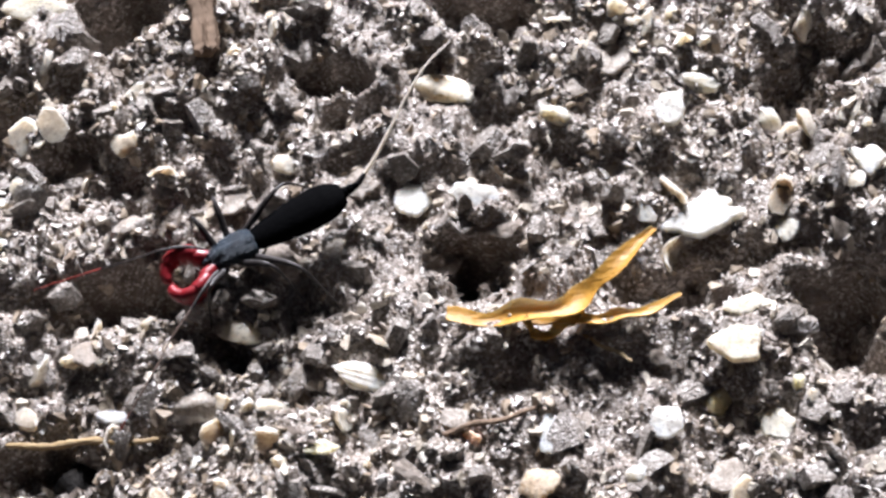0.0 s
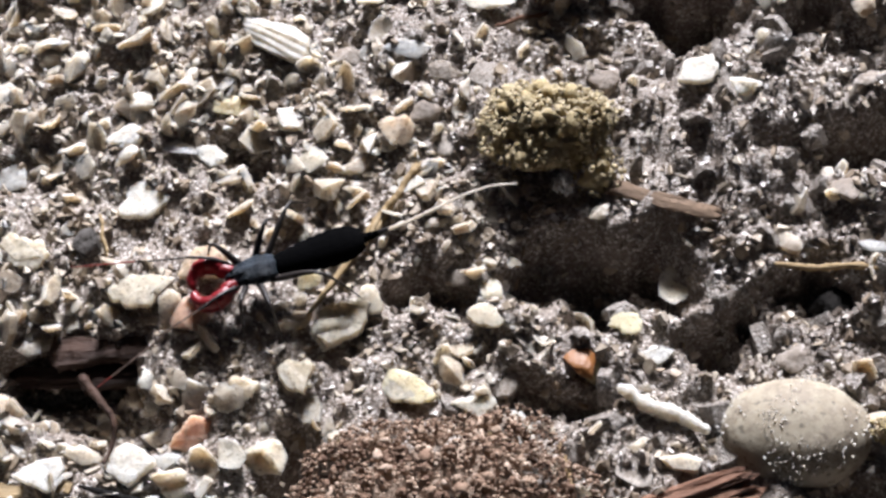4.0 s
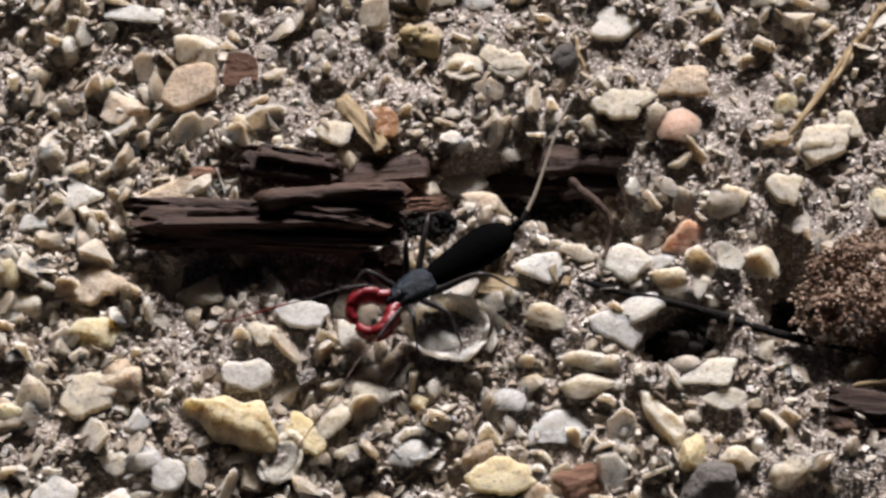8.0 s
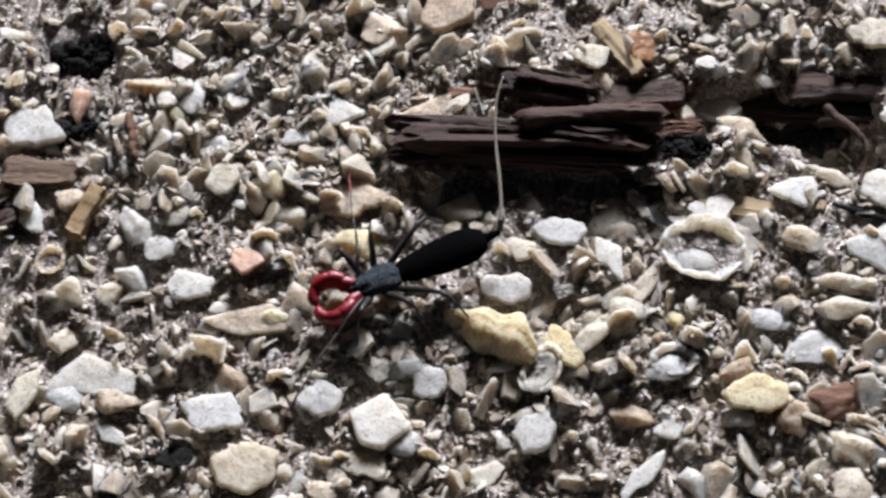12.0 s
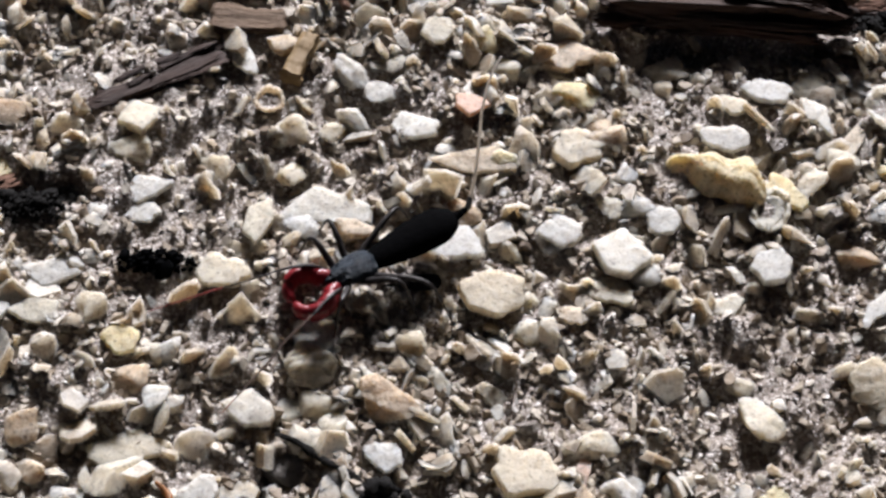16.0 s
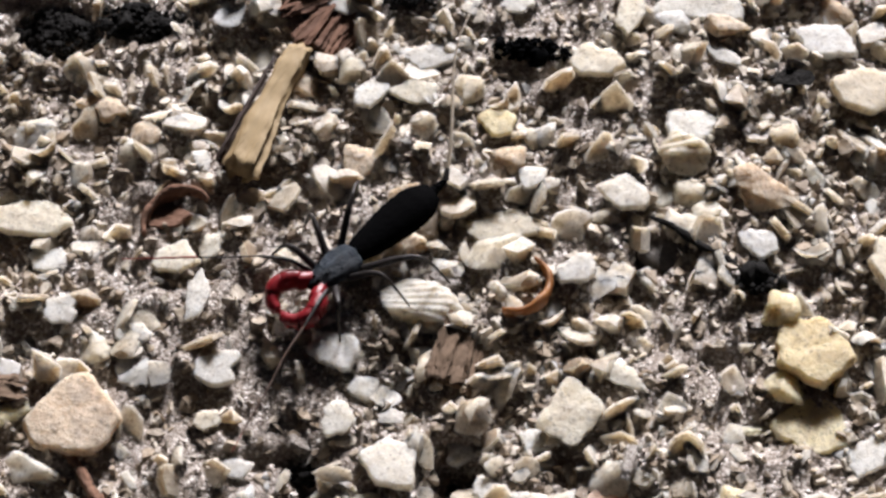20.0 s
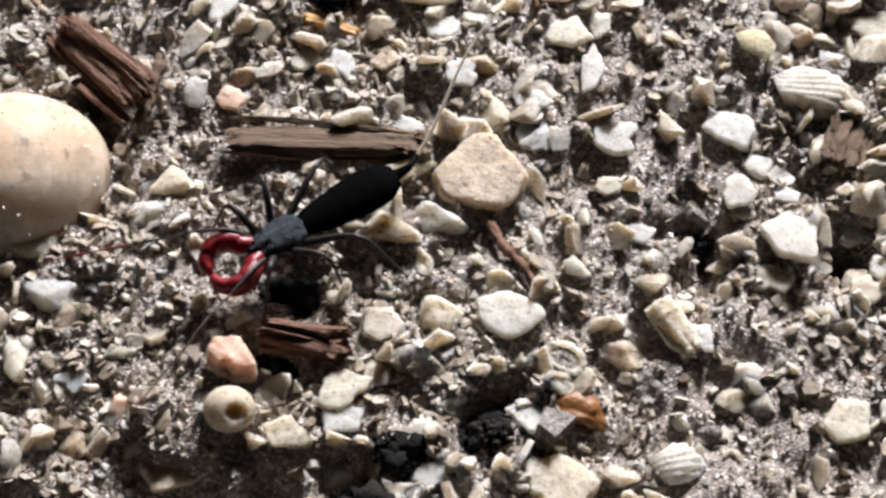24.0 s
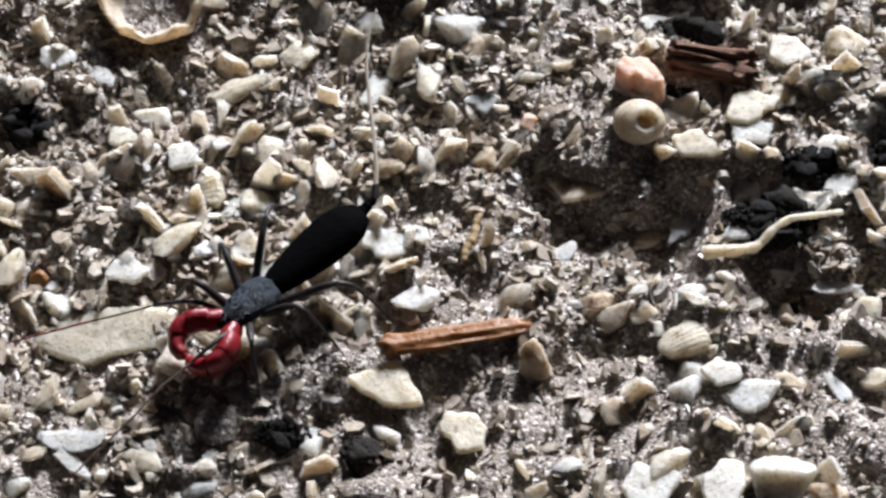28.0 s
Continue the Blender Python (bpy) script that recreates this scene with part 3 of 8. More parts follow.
# ---- kinds of things ----
def ribbed(x, y, l, w, h, angle, mat, label, ribs=9, **k):
    """A piece of a ribbed bivalve: a worn cap with rounded ribs."""
    COUNT[0] += 1
    rng = np.random.RandomState(COUNT[0])
    v, f = chip_shape(rng, 6, 4, 5, 0.22)
    fan = v[:, 1] / (1.15 + 0.35 * v[:, 0])
    v[:, 2] *= 1 + 0.09 * np.cos(np.pi * ribs * fan)
    v[:, :2] *= (1 + 0.02 * np.cos(np.pi * ribs * fan))[:, None]
    v = turned(v * np.array([l / 2, w / 2, h / 2]), angle, k.get("rx", 0), k.get("ry", 0))
    FOOT.append((x, y, (l + w) / 4))
    return done(link("ribbed_shell", rest(v, x, y, 0.3), f, mat), x, y, label, "shell", "ribbed shell pieces")


def ring_cup(x, y, l, w, h, angle, mat, label, thick=0.16, wave=0.06, fill=0.5):
    """A broken open shell: a wavy rim round a hollow."""
    COUNT[0] += 1
    rng = np.random.RandomState(COUNT[0])
    k, ph = 72, rng.rand(4) * 6.28
    a = np.linspace(0, 2 * np.pi, k, endpoint=False)
    r = 1 + wave * (np.sin(3 * a + ph[0]) * 0.6 + np.sin(5 * a + ph[1]) * 0.4 + np.sin(9 * a + ph[2]) * 0.3 + np.sin(17 * a + ph[3]) * 0.2)
    lift = 1 + 0.22 * np.sin(2 * a + ph[3]) + 0.10 * np.sin(7 * a) + 0.08 * np.sin(13 * a + ph[1])
    rings = []
    for s, z in ((0.35, 0.0), (0.75, 0.12), (0.95, 0.6), (1.0, 0.93), (0.97, 1.0), (1 - thick * 0.7, 0.98), (1 - thick, 0.75), (0.6, fill + 0.05), (0.25, fill)):
        q = r if s > 0.8 else 1 + 0.3 * (r - 1)
        rings.append(np.stack([np.cos(a) * q * s * l / 2, np.sin(a) * q * s * w / 2, h * z * (lift if s > 0.8 and z > 0.3 else np.ones(k))], -1))
    v, f = loft(rings)
    FOOT.append((x, y, (l + w) / 4))
    FOOT.append((x, y, (l + w) / 2.9))
    v = rest(turned(v, angle), x, y, 0.02)
    ob = done(link("open_shell", v, f, mat), x, y, label, "shell", "open shells")
    # grit that lies in the hollow
    rings = [np.stack([np.cos(a) * q * (1 - thick) * l / 2, np.sin(a) * q * (1 - thick) * w / 2, v[:, 2].min() + h * (fill + 0.03) + h * 0.12 * rng.rand(k)], -1) for q in (0.93, 0.84, 0.72, 0.58, 0.44, 0.30, 0.15, 0.02)]
    g, gf = loft(rings)
    link("dirt_fill", turned(g, angle), gf, SOIL, ob, "grey grit in the hollow")
    return ob


def bead(x, y, l, w, h, angle, mat, label):
    """A rounded shell with a bored hole."""
    v, f = BALLS[5]
    v = v.copy()
    n = np.array([0.38, -0.45, 0.80])
    n /= np.linalg.norm(n)
    d = np.linalg.norm(v - n, axis=1)
    v *= (1 - 0.85 * np.clip(1.6 * (1 - (d / 0.46) ** 4), 0, 1))[:, None]
    v = turned(v * np.array([l / 2, w / 2, h / 2]), angle)
    FOOT.append((x, y, (l + w) / 4))
    return done(link("bored_shell", rest(v, x, y, 0.15), f, mat), x, y, label, "shell")


def cone_shell(x, y, l, w, h, angle, mat, label, whorls=2.6):
    """A worn spire, thin at one end, with low whorls."""
    v, f = lump_shape(np.random.RandomState(4), 5, 14, 9.0, 0.04)
    u = (v[:, 0] + 1) / 2
    fat = (0.48 + 0.52 * u) * (1 + 0.15 * np.cos(2 * math.pi * whorls * u + 0.7 * v[:, 1]))
    v[:, 1:] *= fat[:, None]
    v[:, 1] += 0.06 * np.sin(u * 5)
    v *= np.array([l / 2, w / 2, h / 2])
    FOOT.append((x, y, (l + w) / 4))
    return done(link("spire_shell", rest(turned(v, angle), x, y, 0.2), f, mat), x, y, label, "shell")


def dome_shell(x, y, l, w, h, angle, mat, label):
    """A smooth round snail shell, half sunk, with a faint coil."""
    v, f = BALLS[5]
    v = v.copy()
    ang = np.arctan2(v[:, 1], v[:, 0])
    rad = np.hypot(v[:, 0], v[:, 1])
    v[:, 2] += 0.05 * np.cos(ang - 9 * rad) * (1 - rad) * rad + 0.02 * np.sin(v[:, 0] * 5 + 1)
    v[:, 0] *= 1 + 0.06 * np.sin(ang + 0.6)
    v = turned(v * np.array([l / 2, w / 2, h / 2]), angle)
    v = rest(v, x, y, 0.5)
    FOOT.append((x, y, (l + w) / 4))
    ob = done(link("round_shell", v, f, mat), x, y, label, "shell")
    # sand that sticks to it in patches
    rng = np.random.RandomState(int(l * 100))
    kinds = [hull_shape(np.random.RandomState(i), 8, False, 0, 0, 0) for i in range(6)]
    off, verts, faces, base = Vector(rng.rand(3) * 30), [], [], 0
    middle = v.mean(0)
    for p in v[rng.permutation(len(v))[:5200]]:
        d = (p - middle) / np.array([l, w, h]) * 2
        if d[2] < 0.02 or noise.noise(Vector(d * 1.7) + off) + 0.5 * noise.noise(Vector(d * 5) + off) + 0.35 * rng.rand() ** 3 < 0.12 + 0.45 * max(0.0, d[0] * math.cos(radians(angle))):
            continue
        q, g = kinds[base % 6]
        verts.append(q * rng.uniform(0.05, 0.12) * rng.uniform(0.6, 1.2, 3) + p + d * 0.04 + rng.normal(size=3) * np.array([0.22, 0.22, 0.03]) - np.array([x, y, 0]))
        faces.append(g + base)
        base += len(q)
    if verts:
        link("stuck_sand", np.concatenate(verts), np.concatenate(faces), SHARD, ob, "pale sand stuck to the shell", False)
    return ob


def along(x, y, l, w, angle):
    """Keeps loose grit off a long thing."""
    n = max(1, int(l / max(w, 0.3)))
    for i in range(n):
        s = ((i + 0.5) / n - 0.5) * l
        FOOT.append((x + s * math.cos(radians(angle)), y + s * math.sin(radians(angle)), w * 0.62))


def rotten_wood(x, y, l, w, h, angle, mat, label, strands=7, seed=1):
    """A rotten piece of wood that has split into strands, each a part."""
    wood = tagged(new("rotten_wood"), label, "wood", "rotten wood")
    wood.location, wood.rotation_euler.z = (x * MM, y * MM, 0), radians(angle)
    rng = np.random.RandomState(seed)
    ground_z = float(np.percentile(relief(x + np.linspace(-0.4, 0.4, 9) * l * math.cos(radians(angle)), y + np.linspace(-0.4, 0.4, 9) * l * math.sin(radians(angle))), 60))
    for i in range(strands):
        u = rng.uniform(-0.42, 0.42)
        sl = l * rng.uniform(0.5, 1.0)
        slab = i == 0       # one broad slab on top, thinner strands round it
        if slab:
            u, sl = 0.10, l * 0.96
        v, f = splinter(rng, sl, w * (0.62 if slab else rng.uniform(0.12, 0.40)), h * (0.34 if slab else rng.uniform(0.14, 0.40)), 0.30, 0.6, rng.uniform(0.0, 0.4), 5)
        v = turned(v, rng.uniform(-4, 4), 8 if slab else rng.uniform(-40, 40), rng.uniform(-2.5, 2.5))
        if rng.rand() < 0.5:
            v = turned(v, 180)
        top = min(1.0, max(0.12, 0.45 + 1.5 * u * (1 if math.cos(radians(angle)) > 0 else -1)))   # tall on its far side
        v = v + np.array([(l - sl) * rng.uniform(-0.5, 0.5), u * w, h * (0.05 + 0.80 * top * (0.8 if slab else 0.30 + 0.65 * ((i * 0.618) % 1.0)))])
        link("strand", v + np.array([0, 0, ground_z - 0.05 * h]), f, mat, wood)
    along(x, y, l, w, angle)
    return wood


def splinter(rng, l, w, h, rough, ragged, taper, fibres):
    k, n = 22, 28
    a = np.linspace(0, 2 * np.pi, k, endpoint=False)
    ph = rng.rand(12) * 6.28
    groove = sum(np.sin((fibres + 3 * i) * a + ph[i]) / (1 + 0.5 * i) for i in range(3)) * 0.5
    end = rng.rand(k) * 0.6 + 0.4 * (np.sin(5 * a + ph[5]) * 0.5 + 0.5)
    sq = 1 / np.maximum(np.abs(np.cos(a)), np.abs(np.sin(a))) ** 0.7
    rings = []
    for i in range(n):
        u = i / (n - 1)
        fat = (1 - taper * u) * (1 + 0.06 * math.sin(u * 7 + ph[6]) + 0.04 * math.sin(u * 17 + ph[7]) + 0.03 * rng.normal())
        fade = min(1, 0.55 + u * 22, 0.55 + (1 - u) * 22)
        j = 1 + rough * groove * (0.75 + 0.5 * math.sin(u * 5 + ph[8])) + rough * 0.15 * np.sin(13 * u + 4 * np.sin(2 * a + ph[9])) + rough * 0.10 * rng.normal(size=k)
        s = (u - 0.5) * 2
        shift = -0.5 * l * ragged * end * np.sign(s) * max(0, abs(s) - 0.45)
        bow = 0.03 * l * math.sin(u * 3 + ph[10])
        rings.append(np.stack([s * l / 2 + shift, bow + np.cos(a) * sq * j * fat * fade * w / 2, np.sin(a) * sq * j * fat * fade * h / 2], -1))
    return loft(rings)


def stick(x, y, l, w, angle, mat, label, bend=0.08, name="twig", category="twig", lift=0.0, z0=0.5, tip=0.45):
    """A thin bent twig with knots, lying on the ground."""
    COUNT[0] += 1
    rng = np.random.RandomState(COUNT[0])
    n = 34
    u = np.linspace(0, 1, n)
    p = np.stack([(u - 0.5) * l, bend * l * (np.sin(u * 3.1) - 0.6) + min(0.02 * l, 0.12) * np.sin(u * 11 + rng.rand() * 6), lift * np.sin(u * np.pi)], -1)
    r = w / 2 * (tip + (1 - tip) * np.sin(np.pi * (0.12 + 0.8 * u))) * (1 + 0.13 * np.sin(u * 29 + rng.rand() * 6) + 0.1 * rng.normal(size=n))
    r[[0, -1]] *= 0.55
    v, f = tube(p, r, 10, 0.9)
    v = turned(v, angle)
    base = float(np.percentile(relief(x + v[:, 0], y + v[:, 1]), 85))
    v = v + np.array([x, y, base + w * z0])
    return done(link(name, v, f, mat), x, y, label, category, category + "s on the ground", angle)


def plank(x, y, l, w, h, angle, mat, label, name="wood_splinter", category="wood splinter", rough=0.24, ragged=0.3, sink=0.2, rx=0, ry=0, taper=0.25, fibres=7):
    """A fibrous splinter of wood or bark with ragged ends."""
    COUNT[0] += 1
    rng = np.random.RandomState(COUNT[0])
    v, f = splinter(rng, l, w, h, rough, ragged, taper, fibres)
    v = turned(turned(v, 0, rx, ry), angle)
    along(x, y, l, w, angle)
    return done(link(name, rest(v, x, y, sink), f, mat), x, y, label, category, category + "s", angle)


def crumbs(x, y, l, w, h, mat, label, count, size, seed):
    """A heap of tiny rounded crumbs stuck together."""
    rng = np.random.RandomState(seed)
    core_v, core_f = shard_shape(rng, 4, False, 0.0)
    verts, faces = [core_v * np.array([l, w, h]) * 0.30 + np.array([0, 0, h * 0.34])], [core_f]
    base = len(core_v)
    kinds = [hull_shape(np.random.RandomState(seed * 9 + i), 9, False, 0, 0, 0) for i in range(8)]
    off = Vector(rng.rand(3) * 40)
    lumps = [shard_shape(np.random.RandomState(seed * 7 + i), 2, False, 0.3) for i in range(6)]
    middle = max(8, count // 16)
    for i in range(count + middle):
        v, f = kinds[i % 8] if i >= middle else lumps[i % 6]
        d = rng.normal(size=3)
        d /= np.linalg.norm(d)
        d[2] = abs(d[2]) * 1.2 - 0.25
        r = (0.38 if i >= middle else 0.30) + 0.11 * noise.noise(Vector(d * 1.8) + off) + 0.05 * noise.noise(Vector(d * 5) + off) + 0.03 * rng.rand()
        s = size * (0.4 + rng.rand() ** 2 * 1.0) * (1 if i >= middle else 3.6)
        verts.append(v * s * rng.uniform(0.6, 1.1, 3) + d * np.array([l, w, h]) * r + np.array([0, 0, h * 0.40]))
        faces.append(f + base)
        base += len(v)
    FOOT.append((x, y, (l + w) / 4))
    v, f = np.concatenate(verts), np.concatenate(faces)
    return done(link("soil_lump", rest(v, x, y, 0.12), f, mat), x, y, label, "soil lump")


def blade(points, width, thick, mat, name, parent, curl=0.5):
    """A thin folded leaf blade along a line."""
    p = smooth_line(points, 26)
    d = np.gradient(p, axis=0)
    d /= np.linalg.norm(d, axis=1)[:, None]
    rings = []
    for i, (q, t) in enumerate(zip(p, d)):
        u = i / 25
        q = q + np.array([0.10 * math.sin(13 * u + width * 9), 0.12 * math.sin(19 * u + 2), 0.16 * math.sin(16 * u + width * 5)]) * width
        s = np.cross((0, 0, 1.0), t)
        s /= np.linalg.norm(s)
        w = width * (0.25 + 0.75 * math.sin(math.pi * (0.1 + 0.85 * u)) ** 0.8) / 2
        w *= 1 + 0.22 * math.sin(23 * u + 1)
        c = curl * w * (1 + 0.7 * math.sin(9 * u + 3 * width))
        up = np.array([0, 0, 1.0])
        o = [q - s * w + up * c, q - s * w * 0.45 + up * c * 0.15, q, q + s * w * 0.5 + up * c * 0.2, q + s * w + up * c * 0.8]
        rings.append(np.array(o + [e - up * thick for e in o[::-1]]))
    v, f = loft(rings)
    return link(name, v, f, mat, parent)


def curl_husk(x, y, r, width, angle, sweep, mat, label):
    """A curled strip of husk standing on edge."""
    a = np.radians(np.linspace(0, sweep, 26))
    p = np.stack([np.cos(a) * r, np.sin(a) * r * 0.8, 0.5 * width + 0.2 * np.sin(a * 2)], -1)
    v, f = tube(p, width * 0.24 * (0.35 + 0.65 * np.sin(np.linspace(0.25, 2.9, 26))) * (1 + 0.15 * np.sin(np.linspace(0, 19, 26))), 12, 2.2)
    centre = p.mean(0) * np.array([1, 1, 0])
    v = turned(v - centre, angle)
    return done(link("curled_husk", rest(v, x, y, 0.15), f, mat), x, y, label, "husk")


def root(points, w, mat, label, name="rootlet", tip=0.4):
    """A thin curved root; points are in the plan, with heights over the ground."""
    p = np.asarray(points, float)
    x, y = p[:, 0].mean(), p[:, 1].mean()
    p = smooth_line(p, 40)
    p[:, 2] += relief(p[:, 0], p[:, 1]) * 0.3 - 0.5
    u = np.linspace(0, 1, 40)
    v, f = tube(p, w / 2 * (1 - (1 - tip) * u) * (1 + 0.1 * np.sin(u * 40)), 10)
    return done(link(name, v, f, mat), x, y, label, "root", "rootlets")


# ---- hollows in the ground ----
pit(-27.0, -19.0, 3.2, 2.7, 6.3)
pit(-12.8, -28.4, 1.6, 1.6, 3.2)
pit(-1.6, -24.9, 3.0, 2.6, 3.7)
pit(19.7, -35.9, 2.3, 3.4, 3.2)
pit(-5.6, -45.1, 2.3, 1.5, 3.7)
pit(7.7, -48.5, 2.4, 1.2, 3.2)
pit(18.2, -53.7, 2.7, 2.6, 4.2)
pit(-28.0, -42.4, 3.3, 1.7, 3.7)
pit(-30.7, -30.5, 1.7, 1.4, 2.6)
pit(-22.7, -45.7, 1.7, 1.5, 2.6)
pit(-33.5, -54.2, 2.3, 1.2, 3.2)
pit(-41.2, -27.4, 3.7, 2.7, 4.2)
pit(-6.4, -44.8, 1.8, 1.5, 3.2)
pit(-23.1, -46.7, 1.8, 1.3, 2.1)
pit(-28.7, -42.1, 2.6, 1.6, 3.2)
pit(-49.9, -50.4, 5.3, 2.5, 5.2)
pit(-42.8, -56.7, 2.2, 1.9, 4.2)
pit(-53.9, -60.2, 3.6, 1.5, 3.7)
pit(-40.9, -28.0, 4.3, 3.3, 4.2)
pit(-76.5, -37.0, 2.6, 1.7, 2.6)
pit(-61.5, -50.6, 2.1, 1.6, 3.2)
pit(-71.6, -65.4, 3.2, 2.6, 4.2)
pit(-100.9, -31.8, 3.6, 2.1, 2.6)
pit(-90.0, -55.0, 5.5, 2.1, 3.2)
pit(-112.0, -61.8, 8.7, 1.6, 2.1)
pit(-92.5, -53.0, 1.3, 1.5, 2.1)
pit(-81.3, -67.8, 2.4, 1.6, 3.2)
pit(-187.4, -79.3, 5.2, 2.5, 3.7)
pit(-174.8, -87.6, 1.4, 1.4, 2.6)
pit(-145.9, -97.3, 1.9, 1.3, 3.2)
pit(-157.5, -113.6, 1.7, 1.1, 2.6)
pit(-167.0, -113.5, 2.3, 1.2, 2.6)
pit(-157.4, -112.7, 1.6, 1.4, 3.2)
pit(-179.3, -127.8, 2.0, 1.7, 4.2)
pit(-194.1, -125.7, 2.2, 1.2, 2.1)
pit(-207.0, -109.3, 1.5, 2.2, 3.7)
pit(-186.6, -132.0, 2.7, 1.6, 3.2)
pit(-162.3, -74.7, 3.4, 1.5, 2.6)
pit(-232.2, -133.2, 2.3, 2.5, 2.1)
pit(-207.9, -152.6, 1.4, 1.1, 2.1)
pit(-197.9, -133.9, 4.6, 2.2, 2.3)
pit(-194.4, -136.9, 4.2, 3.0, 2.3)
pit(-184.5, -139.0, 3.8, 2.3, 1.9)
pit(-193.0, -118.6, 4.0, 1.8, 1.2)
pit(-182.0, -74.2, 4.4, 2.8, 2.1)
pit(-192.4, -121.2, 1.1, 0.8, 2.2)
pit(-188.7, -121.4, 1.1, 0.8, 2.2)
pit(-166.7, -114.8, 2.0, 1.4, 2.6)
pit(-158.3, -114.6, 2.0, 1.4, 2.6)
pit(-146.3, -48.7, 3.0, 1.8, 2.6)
pit(-85.5, -58.5, 3.4, 2.2, 2.8)
bare(-185.1, -144.2, 8.6, 6.6)
bare(-195.1, -149.0, 6.4, 4.6)
bare(-190.6, -135.6, 4.9, 3.4)
bare(-206.4, -150.4, 4.6, 3.5)
bare(-169.0, -109.5, 5.6, 5.8)
bare(-184.2, -118.3, 5.3, 2.1)
bare(-127.1, -93.6, 6.3, 3.8)
bare(-112.6, -86.7, 3.6, 6.2)
bare(-109.6, -90.1, 7.7, 3.0)
bare(-78.1, -48.0, 5.4, 3.4)
bare(-196.4, -134.6, 5.9, 3.6)
bare(-195.2, -135.3, 5.2, 5.3)


# ---- wood, leaves and large shells ----
ribbed(-13.24, -51.28, 5.16, 2.36, 1.18, -24, WHITE, "chalky white ribbed shell piece on the soil", ribs=7)
ribbed(-72.92, -28.15, 6.30, 3.53, 1.77, -34, WHITE, "chalky white ribbed shell piece on the soil", ribs=7)
ribbed(-125.64, -78.89, 3.26, 2.63, 1.31, 32, GREY, "translucent grey ribbed shell piece on the soil", ribs=7)
ribbed(-143.34, -89.22, 3.79, 3.84, 1.89, 12, CREAM, "cream ribbed shell piece on the soil", ribs=7)
ribbed(-138.63, -96.35, 2.99, 1.91, 0.96, -39, WHITE, "chalky white ribbed shell piece on the soil", ribs=8)
ribbed(-168.78, -129.64, 3.42, 2.68, 1.34, 18, WHITE, "chalky white ribbed shell piece on the soil", ribs=7)
ribbed(-219.95, -136.69, 1.97, 2.90, 0.99, 19, CREAM, "cream ribbed shell piece on the soil", ribs=9)
ribbed(-216.37, -147.32, 4.21, 2.68, 1.34, -25, CREAM, "cream ribbed shell piece on the soil", ribs=9)
ribbed(-191.10, -143.93, 3.27, 2.33, 1.17, 36, CREAM, "cream ribbed shell piece on the soil", ribs=9)
ring_cup(-97.97, -67.33, 6.17, 5.23, 1.67, -11, WHITE, "chalky white open shell ring with a broken rim", thick=0.13)
ring_cup(-100.52, -76.09, 3.40, 2.55, 0.82, -1, WHITE, "chalky white open shell ring with a broken rim", thick=0.28)
ring_cup(-109.74, -76.66, 4.14, 2.68, 0.86, 66, CREAM, "cream open shell ring with a broken rim", thick=0.26)
ring_cup(-146.03, -67.19, 2.38, 2.25, 0.72, 34, TAN, "tan open shell ring with a broken rim", thick=0.3)
ring_cup(-175.78, -123.51, 2.92, 1.97, 0.63, -33, CREAM, "cream open shell ring with a broken rim", thick=0.3)
ring_cup(-226.57, -123.49, 6.80, 6.86, 2.18, 33, TAN, "tan open shell ring with a broken rim", thick=0.15, fill=0.1)
ribbed(-160.90, -102.43, 6.08, 3.83, 1.92, 0, WHITE, "chalky white ribbed shell piece on the soil", ribs=9)
cone_shell(-113.40, -73.75, 7.89, 4.35, 3.70, -29, YELLOW, "pale yellow worn spire shell lying on its side")
dome_shell(-37.73, -64.65, 10.52, 8.12, 6.01, -7, SNAIL, "dirty cream smooth round snail shell half buried")
dome_shell(-211.23, -114.41, 12.07, 11.67, 8.64, 17, SNAILTAN, "tan smooth round snail shell half buried")
bead(-195.30, -129.65, 3.08, 2.86, 2.43, 0, CREAM, "cream rounded shell with a bored hole")
stick(-32.21, -52.60, 10.30, 0.54, -8, STRAW, "straw-coloured thin twig lying on the soil", bend=-0.00)
stick(-5.83, -56.48, 7.03, 0.39, 4, BARKGREY, "weathered grey-brown thin twig lying on the soil", bend=-0.00)
stick(-46.58, -62.07, 7.27, 1.16, -32, GREY, "translucent grey thin twig lying on the soil", bend=-0.02)
stick(-77.99, -67.02, 22.04, 0.65, -20, BLACK, "black thin twig lying on the soil", bend=0.00)
stick(-63.92, -42.27, 4.81, 0.62, 54, STRAW, "straw-coloured thin twig lying on the soil", bend=-0.00)
stick(-66.88, -45.96, 15.01, 0.46, 53, STRAW, "straw-coloured thin twig lying on the soil", bend=0.00)
stick(-65.02, -43.64, 8.70, 0.46, 55, STRAW, "straw-coloured thin twig lying on the soil", bend=0.01)
stick(-142.40, -96.96, 7.74, 0.54, -35, BLACK, "black thin twig lying on the soil", bend=0.03)
stick(-180.14, -116.09, 7.07, 0.69, -51, RUST, "rusty brown thin twig lying on the soil", bend=0.00)
stick(-203.64, -107.21, 5.75, 1.00, 85, BARKGREY, "weathered grey-brown thin twig lying on the soil", bend=-0.03)
stick(-140.65, -56.90, 4.32, 0.77, -78, RUST, "rusty brown thin twig lying on the soil", bend=-0.01)
stick(-66.96, -46.34, 14.14, 0.46, 50, STRAW, "straw-coloured thin twig lying on the soil", bend=0.00)
stick(-86.68, -43.48, 3.82, 0.31, -81, STRAW, "straw-coloured thin twig lying on the soil", bend=-0.02)
